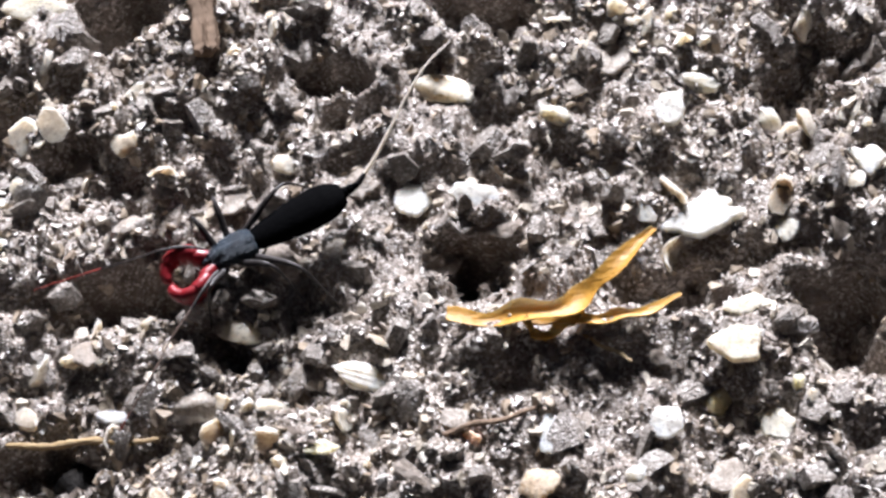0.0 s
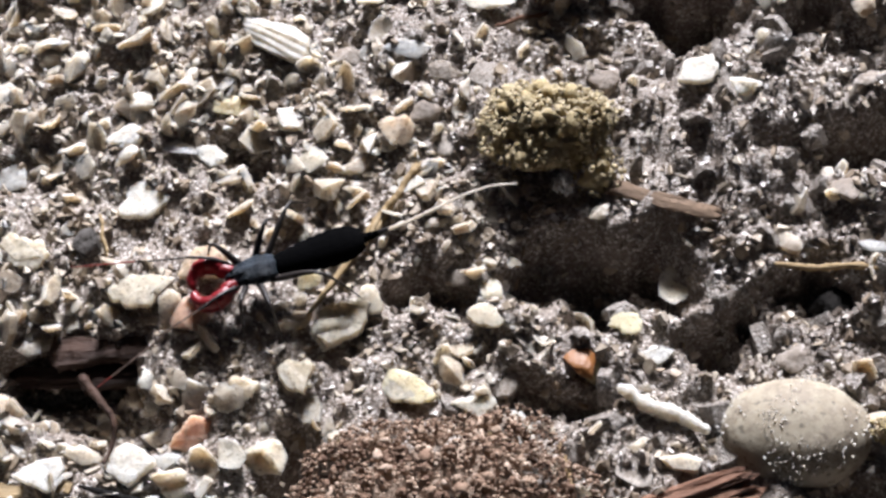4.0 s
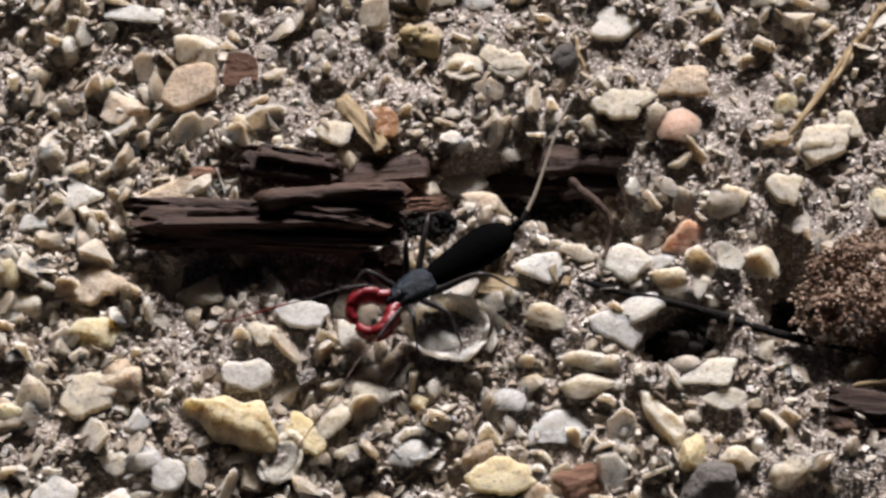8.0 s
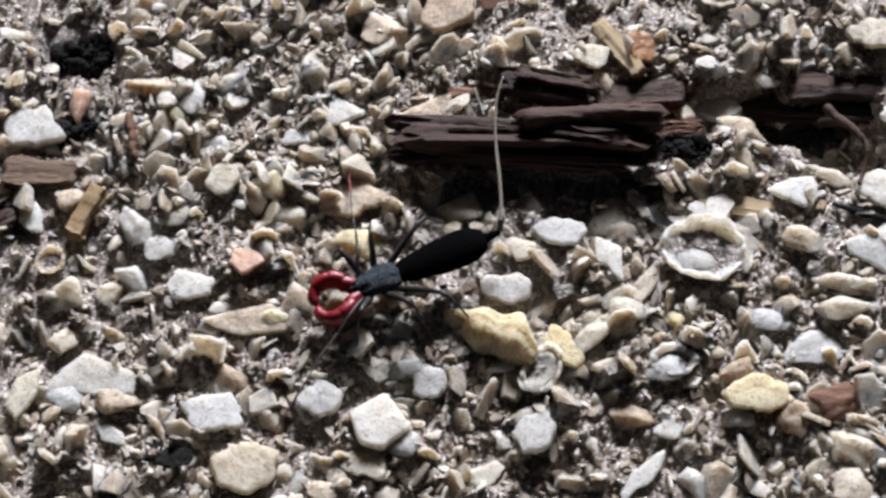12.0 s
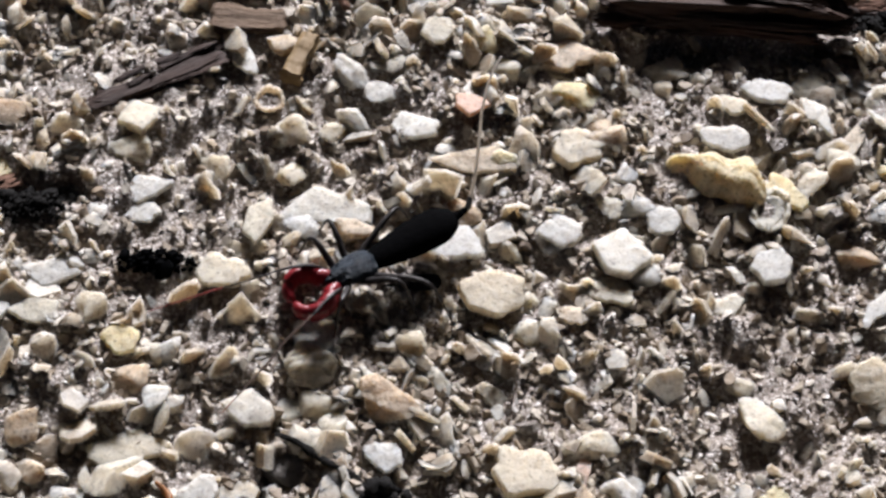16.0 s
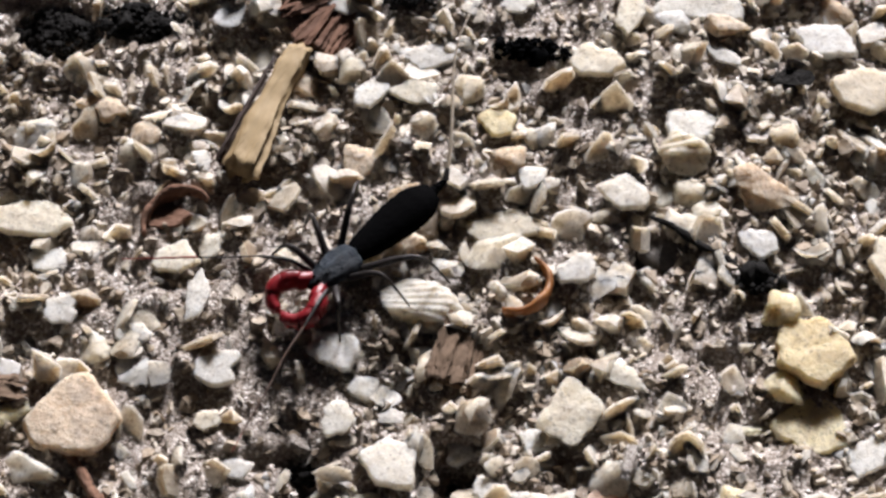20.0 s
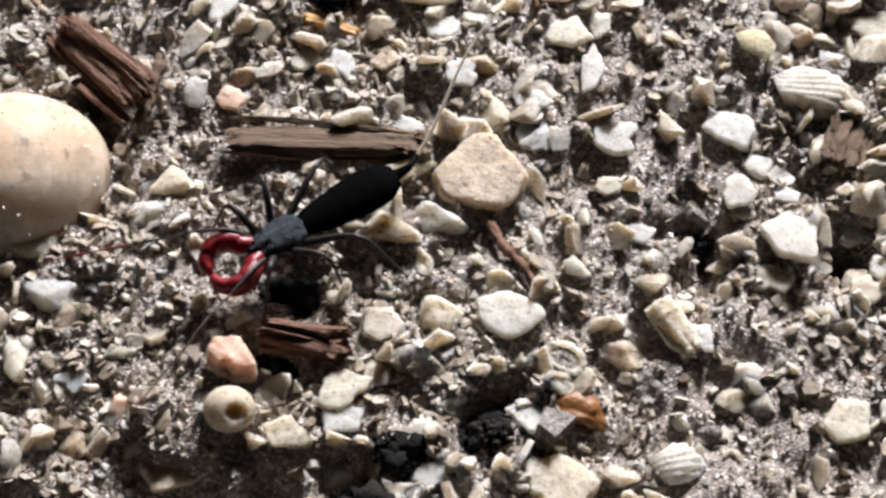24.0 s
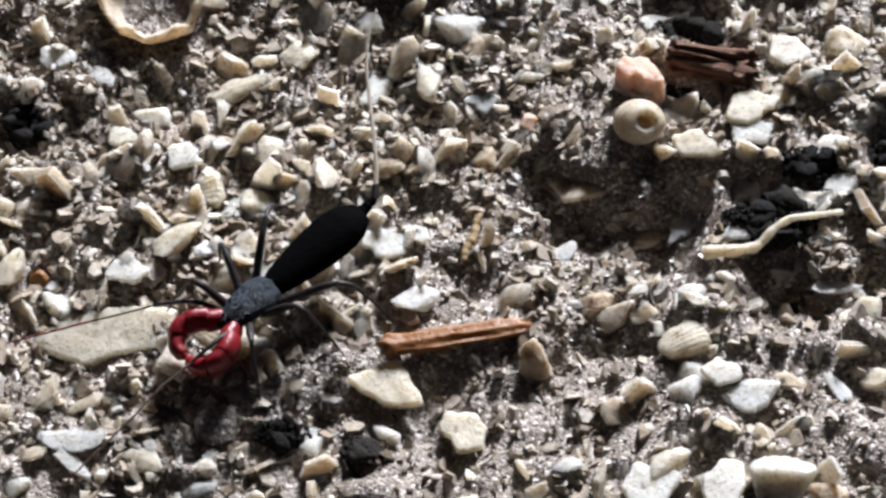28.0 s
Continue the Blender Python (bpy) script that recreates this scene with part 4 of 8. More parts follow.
stick(-52.95, -28.20, 5.56, 0.39, 10, RUST, "rusty brown thin twig lying on the soil", bend=-0.02)
stick(-63.80, -72.37, 12.09, 0.62, 9, STRAW, "straw-coloured thin twig lying on the soil", bend=-0.00)
stick(-204.01, -138.24, 3.61, 0.54, 82, STRAW, "straw-coloured thin twig lying on the soil", bend=-0.01)
stick(-179.51, -117.01, 5.37, 0.54, -59, WOOD, "dark brown thin twig lying on the soil", bend=0.02)
stick(2.59, -52.94, 3.77, 0.31, -40, STRAW, "straw-coloured thin twig lying on the soil", bend=-0.00)
stick(-102.07, -46.87, 1.88, 0.27, 72, WOOD, "dark brown thin twig lying on the soil", bend=0.03)
rotten_wood(-110.82, -58.64, 22.21, 4.02, 4.79, -3, WOOD, "dark brown splintered rotten wood lying on the grit", 15, 444)
rotten_wood(-109.15, -53.90, 8.66, 3.17, 2.72, -14, WOOD, "dark brown splintered rotten wood lying on the grit", 9, 445)
plank(-102.02, -53.86, 7.05, 2.59, 1.81, 5, WOOD, "dark brown splinter of rotten wood on the grit")
rotten_wood(-101.96, -56.94, 10.61, 2.46, 1.64, 2, RUST, "rusty brown splintered rotten wood lying on the grit", 9, 447)
plank(-114.74, -52.95, 4.91, 1.00, 0.80, -5, RUST, "rusty brown splinter of rotten wood on the grit")
plank(-87.03, -52.36, 8.35, 2.31, 1.62, 1, WOOD, "dark brown splinter of rotten wood on the grit")
plank(-84.98, -54.18, 8.33, 2.00, 1.00, -2, WOOD, "dark brown splinter of rotten wood on the grit")
plank(-103.65, -50.02, 6.27, 1.53, 1.22, -57, STRAW, "straw-coloured splinter of rotten wood on the grit")
plank(-95.05, -62.83, 6.95, 1.93, 0.68, -10, STRAW, "straw-coloured splinter of rotten wood on the grit")
plank(-89.33, -63.36, 1.05, 0.94, 0.28, -16, STRAW, "straw-coloured splinter of rotten wood on the grit")
plank(-101.55, -61.52, 5.10, 0.94, 0.47, -14, WOOD, "dark brown splinter of rotten wood on the grit")
plank(-143.65, -63.20, 4.99, 1.66, 1.33, 67, STRAW, "straw-coloured splinter of rotten wood on the grit")
plank(-171.53, -87.32, 12.26, 2.30, 1.84, 69, STRAW, "straw-coloured splinter of rotten wood on the grit")
rotten_wood(-158.09, -105.56, 5.81, 3.23, 2.15, 73, BARKGREY, "weathered grey-brown splintered rotten wood lying on the grit", 15, 457)
rotten_wood(-167.42, -77.26, 10.46, 2.08, 0.99, 28, RUST, "rusty brown splintered rotten wood lying on the grit", 9, 458)
rotten_wood(-167.43, -80.41, 5.74, 4.11, 1.17, 61, RUST, "rusty brown splintered rotten wood lying on the grit", 15, 459)
rotten_wood(-154.04, -65.15, 12.56, 2.59, 0.98, 29, WOOD, "dark brown splintered rotten wood lying on the grit", 9, 460)
plank(-147.61, -59.53, 5.98, 2.69, 1.08, -3, BARKGREY, "weathered grey-brown splinter of rotten wood on the grit")
rotten_wood(-191.88, -110.35, 14.72, 3.05, 1.75, 4, BARKGREY, "weathered grey-brown splintered rotten wood lying on the grit", 9, 462)
plank(-186.57, -111.29, 4.13, 1.41, 0.56, 32, YELLOW, "pale yellow splinter of rotten wood on the grit")
rotten_wood(-206.98, -106.51, 9.10, 3.14, 2.39, -41, RUST, "rusty brown splintered rotten wood lying on the grit", 15, 464)
rotten_wood(-191.50, -124.95, 6.16, 2.54, 2.42, -4, RUST, "rusty brown splintered rotten wood lying on the grit", 9, 465)
plank(-169.19, -120.79, 4.27, 1.81, 1.63, -50, CREAM, "cream splinter of rotten wood on the grit")
plank(-203.85, -145.53, 8.92, 1.28, 1.02, 13, ORANGE, "orange-brown splinter of rotten wood on the grit")
plank(-44.64, -45.74, 9.36, 1.18, 0.71, -20, BARKGREY, "weathered grey-brown splinter of rotten wood on the grit")
rotten_wood(-22.64, -17.48, 6.54, 3.47, 2.65, -51, BARKGREY, "weathered grey-brown splintered rotten wood lying on the grit", 9, 470)
plank(-21.06, -22.19, 6.76, 2.13, 1.49, -87, BARKGREY, "weathered grey-brown splinter of rotten wood on the grit")
rotten_wood(-51.53, -70.75, 24.76, 2.57, 1.47, 11, RUST, "rusty brown splintered rotten wood lying on the grit", 9, 472)
rotten_wood(-57.58, -69.07, 9.39, 2.59, 1.23, 23, RUST, "rusty brown splintered rotten wood lying on the grit", 9, 473)
rotten_wood(-66.23, -75.97, 12.76, 3.10, 1.77, -9, WOOD, "dark brown splintered rotten wood lying on the grit", 9, 474)
rotten_wood(-88.13, -53.27, 14.98, 2.25, 1.50, -5, WOOD, "dark brown splintered rotten wood lying on the grit", 9, 475)
plank(-100.15, -56.68, 6.23, 1.79, 1.26, -9, WOOD, "dark brown splinter of rotten wood on the grit")
plank(-192.64, -100.21, 4.11, 0.78, 0.63, -9, LEAF, "bright yellow splinter of rotten wood on the grit")
rotten_wood(-172.59, -87.18, 11.16, 1.56, 0.89, 67, WOOD, "dark brown splintered rotten wood lying on the grit", 9, 482)
crumbs(-153.98, -81.61, 6.43, 2.20, 1.78, CHITIN, "glossy black crumbly lump of humus and painted shade in the grit", 204, 0.18, 20)
# humus heaps; those set in hollows also paint in the dark shade there
crumbs(-189.23, -79.47, 12.07, 5.61, 1.89, BLACK, "black crumbly lump of humus and painted shade in the grit", 525, 0.18, 21)
crumbs(-181.16, -79.80, 8.86, 4.07, 1.68, BLACK, "black crumbly lump of humus and painted shade in the grit", 336, 0.18, 22)
crumbs(-179.46, -128.81, 4.09, 2.64, 1.89, BLACK, "black crumbly lump of humus and painted shade in the grit", 184, 0.18, 23)
crumbs(-186.35, -134.44, 4.30, 2.16, 1.68, BLACK, "black crumbly lump of humus and painted shade in the grit", 175, 0.18, 24)
crumbs(-192.58, -125.47, 4.45, 1.95, 1.47, BLACK, "black crumbly lump of humus and painted shade in the grit", 172, 0.18, 25)
crumbs(-163.15, -77.30, 7.84, 2.96, 1.26, BLACK, "black crumbly lump of humus and painted shade in the grit", 259, 0.18, 26)
crumbs(-161.33, -76.10, 6.86, 3.07, 1.26, BLACK, "black crumbly lump of humus and painted shade in the grit", 246, 0.18, 27)
crumbs(-145.76, -48.00, 11.43, 4.42, 1.37, BLACK, "black crumbly lump of humus and painted shade in the grit", 422, 0.18, 28)
crumbs(-145.56, -55.10, 4.03, 3.17, 1.05, BLACK, "black crumbly lump of humus and painted shade in the grit", 196, 0.18, 29)
crumbs(-232.55, -132.62, 4.29, 4.06, 1.05, BLACK, "black crumbly lump of humus and painted shade in the grit", 224, 0.18, 30)
crumbs(-188.17, -135.50, 4.18, 2.42, 1.68, BLACK, "black crumbly lump of humus and painted shade in the grit", 180, 0.18, 31)
crumbs(-167.13, -113.58, 3.16, 1.59, 1.05, BLACK, "black crumbly lump of humus and painted shade in the grit", 150, 0.18, 32)
crumbs(-157.50, -113.18, 3.15, 2.38, 1.26, BLACK, "black crumbly lump of humus and painted shade in the grit", 164, 0.18, 33)
crumbs(-192.89, -98.09, 2.63, 2.74, 1.47, BLACK, "black crumbly lump of humus and painted shade in the grit", 163, 0.18, 34)
crumbs(-81.53, -67.05, 4.54, 2.78, 1.58, BLACK, "black crumbly lump of humus and painted shade in the grit", 195, 0.18, 35)
crumbs(-207.77, -152.90, 2.46, 1.76, 1.05, BLACK, "black crumbly lump of humus and painted shade in the grit", 145, 0.18, 36)
crumbs(-212.26, -152.45, 4.04, 2.14, 0.95, BLACK, "black crumbly lump of humus and painted shade in the grit", 171, 0.18, 37)
crumbs(-138.72, -99.63, 3.69, 2.08, 0.84, BLACK, "black crumbly lump of humus and painted shade in the grit", 165, 0.18, 38)
crumbs(-162.53, -76.60, 4.70, 2.92, 1.26, BLACK, "black crumbly lump of humus and painted shade in the grit", 202, 0.18, 39)
crumbs(-89.11, -54.19, 11.23, 2.80, 1.68, BLACK, "black crumbly lump of humus and painted shade in the grit", 308, 0.18, 40)
crumbs(-98.51, -58.43, 7.16, 2.24, 1.26, BLACK, "black crumbly lump of humus and painted shade in the grit", 216, 0.18, 41)
crumbs(-71.98, -64.21, 4.99, 4.42, 2.10, BLACK, "black crumbly lump of humus and painted shade in the grit", 252, 0.18, 42)
crumbs(-80.19, -67.97, 5.27, 2.55, 1.47, BLACK, "black crumbly lump of humus and painted shade in the grit", 200, 0.18, 43)
crumbs(-192.77, -97.80, 3.01, 2.29, 1.47, CHITIN, "glossy black crumbly lump of humus and painted shade in the grit", 161, 0.18, 44)
crumbs(-187.05, -135.40, 6.12, 4.40, 1.47, BLACK, "black crumbly lump of humus and painted shade in the grit", 281, 0.18, 45)
crumbs(-180.48, -129.40, 5.95, 5.05, 1.47, BLACK, "black crumbly lump of humus and painted shade in the grit", 300, 0.18, 46)
crumbs(-185.11, -130.71, 3.94, 2.92, 1.26, BLACK, "black crumbly lump of humus and painted shade in the grit", 189, 0.18, 47)
crumbs(-193.02, -120.51, 5.97, 2.37, 1.05, BLACK, "black crumbly lump of humus and painted shade in the grit", 204, 0.18, 48)
# as wide as its hollow: black crumbs put in for the dark shadow
crumbs(-182.03, -73.96, 8.97, 5.73, 1.47, BLACK, "black crumbly lump of humus and painted shade in the grit", 428, 0.18, 49)
leaf = tagged(new("dry_leaf"), "curled yellow-orange dry leaf strips on the soil", "leaf")
blade([(-7.31, -49.07, 0.8), (-3.36, -49.89, 0.9), (0.37, -50.1, 1.2), (3.27, -48.71, 1.8), (6.92, -46.34, 2.4)], 1.5, 0.12, LEAF, "leaf_blade", leaf)
blade([(-2.15, -50.43, 0.8), (1.31, -50.98, 0.9), (4.21, -51.37, 0.9), (7.88, -50.69, 0.9)], 0.8, 0.15, LEAF, "leaf_blade", leaf)
blade([(-2.29, -50.42, 1.3), (-1.59, -51.57, 0.8), (0.13, -51.3, 0.8), (1.58, -50.64, 1.2)], 0.7, 0.15, LEAF, "leaf_blade", leaf)
crumbs(-62.80, -66.60, 25.00, 13.00, 6.00, BARK, "rusty brown chunk of crumbling bark", 5200, 0.15, 8)
crumbs(-52.5, -39.2, 12.6, 9.2, 6.6, CRUMB, "ochre heap of granular soil crumbs above a hollow", 1800, 0.2, 1)
crumbs(-49.14, -42.78, 5.01, 5.14, 4.60, CRUMB, "small ochre lump of crumbly soil", 140, 0.16, 2)
crumbs(-27.54, -41.91, 5.25, 4.02, 3.50, CRUMB, "greyish yellow cluster of soil crumbs", 150, 0.16, 3)
crumbs(-31.12, -65.55, 3.79, 2.43, 2.50, CRUMB, "brown crumb of rotten wood beside a snail shell", 120, 0.20, 4)
crumbs(-99.11, -41.72, 3.95, 3.22, 2.20, CRUMB, "pale ochre cluster of crumbs on grit", 110, 0.22, 5)
curl_husk(-153.31, -101.10, 2.2, 1.3, -120, 190, ORANGE, "curled orange husk standing on edge")
curl_husk(-177.72, -95.36, 2.4, 1.4, 40, 170, RUST, "curled rusty brown husk on the grit")
root([(-88.19, -55.04, 1.5), (-86.53, -57.52, 2.2), (-85.6, -59.26, 1.8), (-86.37, -62.11, 0.6)], 0.75, WOOD, "forked dark rootlet arching over the wood")
root([(-190.69, -138.33, 0.7), (-188.05, -137.96, 1.2), (-186.29, -136.1, 1.4), (-183.16, -134.53, 0.9)], 0.75, CREAM, "pale curved rootlet on black humus")
root([(-54.05, -64.14, 0.6), (-53.5, -66.94, 1.2), (-53.28, -68.47, 0.8)], 0.5, STRAW, "thin straw-coloured rootlet on the soil")
chip(-195.59, -126.28, 3.06, 2.42, 2.60, 4, PINK, "salmon pink blocky shell piece beside a bored shell", "shell_block", "shell fragment", rx=-8, round_off=0.05, bites=0)

# ---- shell fragments and pebbles ----
pebble(-5.15, -30.52, 5.02, 2.42, 1.47, -13, CREAM, "cream worn pebble on the sandy soil", worn=0.53)
chip(16.16, -37.72, 2.60, 1.77, 0.53, -13, CREAM, "cream broken shell fragment among the grit", rx=6, ry=-4, bend=-0.3, flat=False)
chip(7.32, -30.69, 3.28, 2.30, 0.57, 33, DUSTY, "dusty brown-grey broken shell fragment among the grit", rx=-4, ry=-5, bend=-0.0)
pebble(14.25, -57.60, 1.27, 1.10, 0.71, -11, YELLOW, "pale yellow worn pebble on the sandy soil", worn=0.56)
chip(12.16, -59.75, 2.51, 2.40, 0.44, -11, CREAM, "cream broken shell fragment among the grit", rx=-8, ry=-15, bend=0.0)
chip(5.94, -53.79, 1.60, 1.45, 0.45, -12, DUSTY, "dusty brown-grey broken shell fragment among the grit", rx=-16, ry=7, bend=0.9, flat=False)
chip(-0.08, -57.34, 1.82, 1.82, 0.24, -11, DUSTY, "dusty brown-grey broken shell fragment among the grit", rx=-17, ry=-12, bend=-0.3)
pebble(-7.17, -57.02, 1.68, 1.32, 0.69, -11, PINK, "salmon pink worn pebble on the sandy soil", worn=0.41)
chip(-8.04, -55.85, 2.38, 1.62, 0.41, -11, DUSTY, "dusty brown-grey broken shell fragment among the grit", rx=-5, ry=7, bend=0.1)
chip(-29.65, -51.32, 3.20, 1.22, 0.37, -21, WHITE, "chalky white broken shell fragment among the grit", rx=6, ry=8, bend=0.6, flat=False)
chip(-24.58, -51.19, 3.80, 3.01, 0.86, -11, DUSTY, "dusty brown-grey broken shell fragment among the grit", rx=3, ry=5, bend=1.5, flat=False)
chip(-16.45, -56.29, 2.39, 1.28, 0.31, -11, YELLOW, "pale yellow broken shell fragment among the grit", rx=-11, ry=2, bend=-0.1)
chip(-17.18, -50.47, 2.41, 2.37, 0.37, 22, DUSTY, "dusty brown-grey broken shell fragment among the grit", rx=2, ry=10, bend=1.6)
pebble(-9.90, -53.59, 1.33, 1.12, 0.75, -11, DUSTY, "dusty brown-grey worn pebble on the sandy soil", worn=0.41)
chip(-11.04, -59.40, 3.36, 1.21, 0.37, -51, DUSTY, "dusty brown-grey broken shell fragment among the grit", rx=4, ry=-1, bend=0.5, flat=False)
chip(-3.23, -60.99, 2.51, 2.66, 0.42, 51, TAN, "tan broken shell fragment among the grit", rx=-18, ry=-14, bend=1.5)
chip(-31.62, -30.57, 2.54, 1.92, 0.47, -12, DUSTY, "dusty brown-grey broken shell fragment among the grit", rx=-19, ry=-3, bend=-0.4)
chip(-33.40, -18.10, 4.97, 2.56, 0.41, -13, CREAM, "cream broken shell fragment among the grit", rx=2, ry=5, bend=0.6)
pebble(-29.13, -18.78, 2.57, 2.33, 1.29, -13, DUSTY, "dusty brown-grey worn pebble on the sandy soil", worn=0.49)
chip(0.09, -24.05, 3.47, 2.56, 0.34, 11, DUSTY, "dusty brown-grey broken shell fragment among the grit", rx=-22, ry=-14, bend=1.6)
chip(3.71, -33.34, 2.46, 1.66, 0.38, -13, DUSTY, "dusty brown-grey broken shell fragment among the grit", rx=6, ry=-11, bend=0.1)
chip(-4.10, -40.57, 3.67, 1.77, 0.45, -23, GREY, "translucent grey broken shell fragment among the grit", rx=8, ry=-5, bend=-0.4)
chip(-2.95, -42.77, 3.57, 2.01, 0.58, -1, DUSTY, "dusty brown-grey broken shell fragment among the grit", rx=-14, ry=8, bend=-0.2, flat=False)
chip(-11.59, -37.18, 2.48, 2.30, 0.59, -12, DUSTY, "dusty brown-grey broken shell fragment among the grit", rx=6, ry=8, bend=0.3)
chip(-6.99, -43.49, 2.41, 1.77, 0.47, -12, DUSTY, "dusty brown-grey broken shell fragment among the grit", rx=-19, ry=-6, bend=0.4, flat=False)
chip(-27.94, -36.90, 2.54, 1.84, 0.54, -12, DUSTY, "dusty brown-grey broken shell fragment among the grit", rx=-18, ry=13, bend=1.3, flat=False)
chip(16.08, -46.46, 2.46, 1.84, 0.58, 31, CREAM, "cream broken shell fragment among the grit", rx=-11, ry=-10, bend=0.0, flat=False)
pebble(19.29, -47.28, 1.46, 1.59, 0.97, -12, DUSTY, "dusty brown-grey worn pebble on the sandy soil", worn=0.72)
chip(16.36, -50.41, 3.45, 1.72, 0.30, -12, DUSTY, "dusty brown-grey broken shell fragment among the grit", rx=6, ry=13, bend=-0.3)
chip(19.24, -39.56, 2.43, 1.80, 0.29, 10, DUSTY, "dusty brown-grey broken shell fragment among the grit", rx=6, ry=12, bend=0.2)
chip(8.86, -62.50, 4.07, 2.34, 0.41, -0, DUSTY, "dusty brown-grey broken shell fragment among the grit", rx=-8, ry=1, bend=-0.3)
pebble(2.77, -61.67, 1.41, 1.24, 0.83, -11, WHITE, "chalky white worn pebble on the sandy soil", worn=0.40)
pebble(-49.86, -24.99, 6.80, 5.00, 4.20, 16, SNAIL, "dirty tan rounded shell half sunk in the soil", worn=0.97)
pebble(-47.36, -19.94, 4.54, 3.09, 1.98, 13, CREAM, "cream worn pebble on the sandy soil", worn=0.63)
chip(-56.40, -25.97, 5.10, 2.81, 0.75, -41, CREAM, "cream broken shell fragment among the grit", rx=-13, ry=1, bend=-0.2, flat=False)
chip(-43.07, -21.60, 5.35, 2.92, 0.92, -11, RUST, "rusty brown broken shell fragment among the grit", rx=-6, ry=11, bend=-0.3, flat=False)
pebble(-18.09, -42.26, 3.64, 3.16, 1.70, 12, DUSTY, "dusty brown-grey worn pebble on the sandy soil", worn=0.33)
pebble(-48.04, -34.92, 2.64, 2.22, 1.38, -10, DUSTY, "dusty brown-grey worn pebble on the sandy soil", worn=0.28)
pebble(-18.04, -37.92, 2.25, 2.20, 1.22, -10, STONE, "gritty grey worn pebble on the sandy soil", worn=0.60)
chip(-20.73, -36.60, 1.96, 3.44, 0.34, 82, DUSTY, "dusty brown-grey broken shell fragment among the grit", rx=-7, ry=-17, bend=-0.4)
chip(-31.39, -46.76, 2.51, 2.48, 0.52, -10, DUSTY, "dusty brown-grey broken shell fragment among the grit", rx=-18, ry=6, bend=1.2)
chip(-14.19, -42.01, 1.89, 1.64, 0.38, -10, DUSTY, "dusty brown-grey broken shell fragment among the grit", rx=1, ry=-4, bend=-0.4)
pebble(-58.18, -21.21, 2.25, 1.92, 1.13, -10, DUSTY, "dusty brown-grey worn pebble on the sandy soil", worn=0.28)
pebble(-41.46, -14.32, 3.57, 3.04, 1.66, 25, GREY, "translucent grey worn pebble on the sandy soil", worn=0.61)
chip(-56.40, -15.94, 2.87, 2.73, 0.83, -11, DUSTY, "dusty brown-grey broken shell fragment among the grit", rx=-14, ry=-12, bend=1.0, flat=False)
pebble(-61.54, -35.94, 2.69, 2.09, 1.11, -8, DUSTY, "dusty brown-grey worn pebble on the sandy soil", worn=0.62)
pebble(-32.41, -54.44, 5.62, 2.51, 1.60, -18, BLACK, "black worn pebble on the sandy soil", worn=0.33)
chip(-52.24, -56.99, 3.95, 2.60, 0.71, -38, ORANGE, "orange-brown broken shell fragment among the grit", rx=-20, ry=0, bend=1.4, flat=False)
pebble(-51.30, -57.85, 1.94, 2.04, 1.33, -7, YELLOW, "pale yellow worn pebble on the sandy soil", worn=0.17)
chip(-31.06, -65.32, 4.00, 2.64, 0.49, -28, TAN, "tan broken shell fragment among the grit", rx=-22, ry=7, bend=0.4)
chip(-79.00, -47.03, 4.11, 2.86, 0.63, -7, TAN, "tan broken shell fragment among the grit", rx=-4, ry=-13, bend=1.2)
chip(-60.33, -48.87, 2.28, 2.84, 0.59, -7, DUSTY, "dusty brown-grey broken shell fragment among the grit", rx=-4, ry=2, bend=1.4)
chip(-60.31, -55.42, 2.23, 1.82, 0.37, -7, TAN, "tan broken shell fragment among the grit", rx=-20, ry=-12, bend=-0.5)
pebble(-21.52, -61.52, 2.72, 2.05, 1.11, -40, DUSTY, "dusty brown-grey worn pebble on the sandy soil", worn=0.16)
chip(-27.04, -63.06, 2.65, 2.42, 0.68, -7, DUSTY, "dusty brown-grey broken shell fragment among the grit", rx=-6, ry=13, bend=0.4, flat=False)
chip(-36.45, -59.13, 3.41, 2.47, 0.66, -28, DUSTY, "dusty brown-grey broken shell fragment among the grit", rx=-4, ry=4, bend=0.1, flat=False)
chip(-67.75, -29.53, 2.81, 2.38, 0.76, -8, DUSTY, "dusty brown-grey broken shell fragment among the grit", rx=-22, ry=-7, bend=1.1, flat=False)
chip(-62.69, -30.52, 4.15, 1.83, 0.23, -8, GREY, "translucent grey broken shell fragment among the grit", rx=3, ry=2, bend=1.1)
chip(-60.25, -32.27, 3.75, 1.63, 0.37, -19, DUSTY, "dusty brown-grey broken shell fragment among the grit", rx=10, ry=-5, bend=0.8)
chip(-56.81, -33.31, 2.73, 3.10, 0.37, -8, DUSTY, "dusty brown-grey broken shell fragment among the grit", rx=-4, ry=-3, bend=1.7)
chip(-70.52, -39.01, 2.73, 2.50, 0.77, -8, CREAM, "cream broken shell fragment among the grit", rx=-19, ry=-16, bend=-0.2, flat=False)
chip(-60.19, -38.42, 2.26, 2.26, 0.35, -8, DUSTY, "dusty brown-grey broken shell fragment among the grit", rx=2, ry=1, bend=0.7)
chip(-80.96, -36.56, 4.06, 1.62, 0.34, -38, WHITE, "chalky white broken shell fragment among the grit", rx=-24, ry=-4, bend=1.7)
pebble(-71.44, -48.73, 2.32, 1.94, 1.13, -7, YELLOW, "pale yellow worn pebble on the sandy soil", worn=0.46)
chip(-57.58, -58.27, 2.51, 2.71, 0.49, 26, DUSTY, "dusty brown-grey broken shell fragment among the grit", rx=-10, ry=-16, bend=1.0)
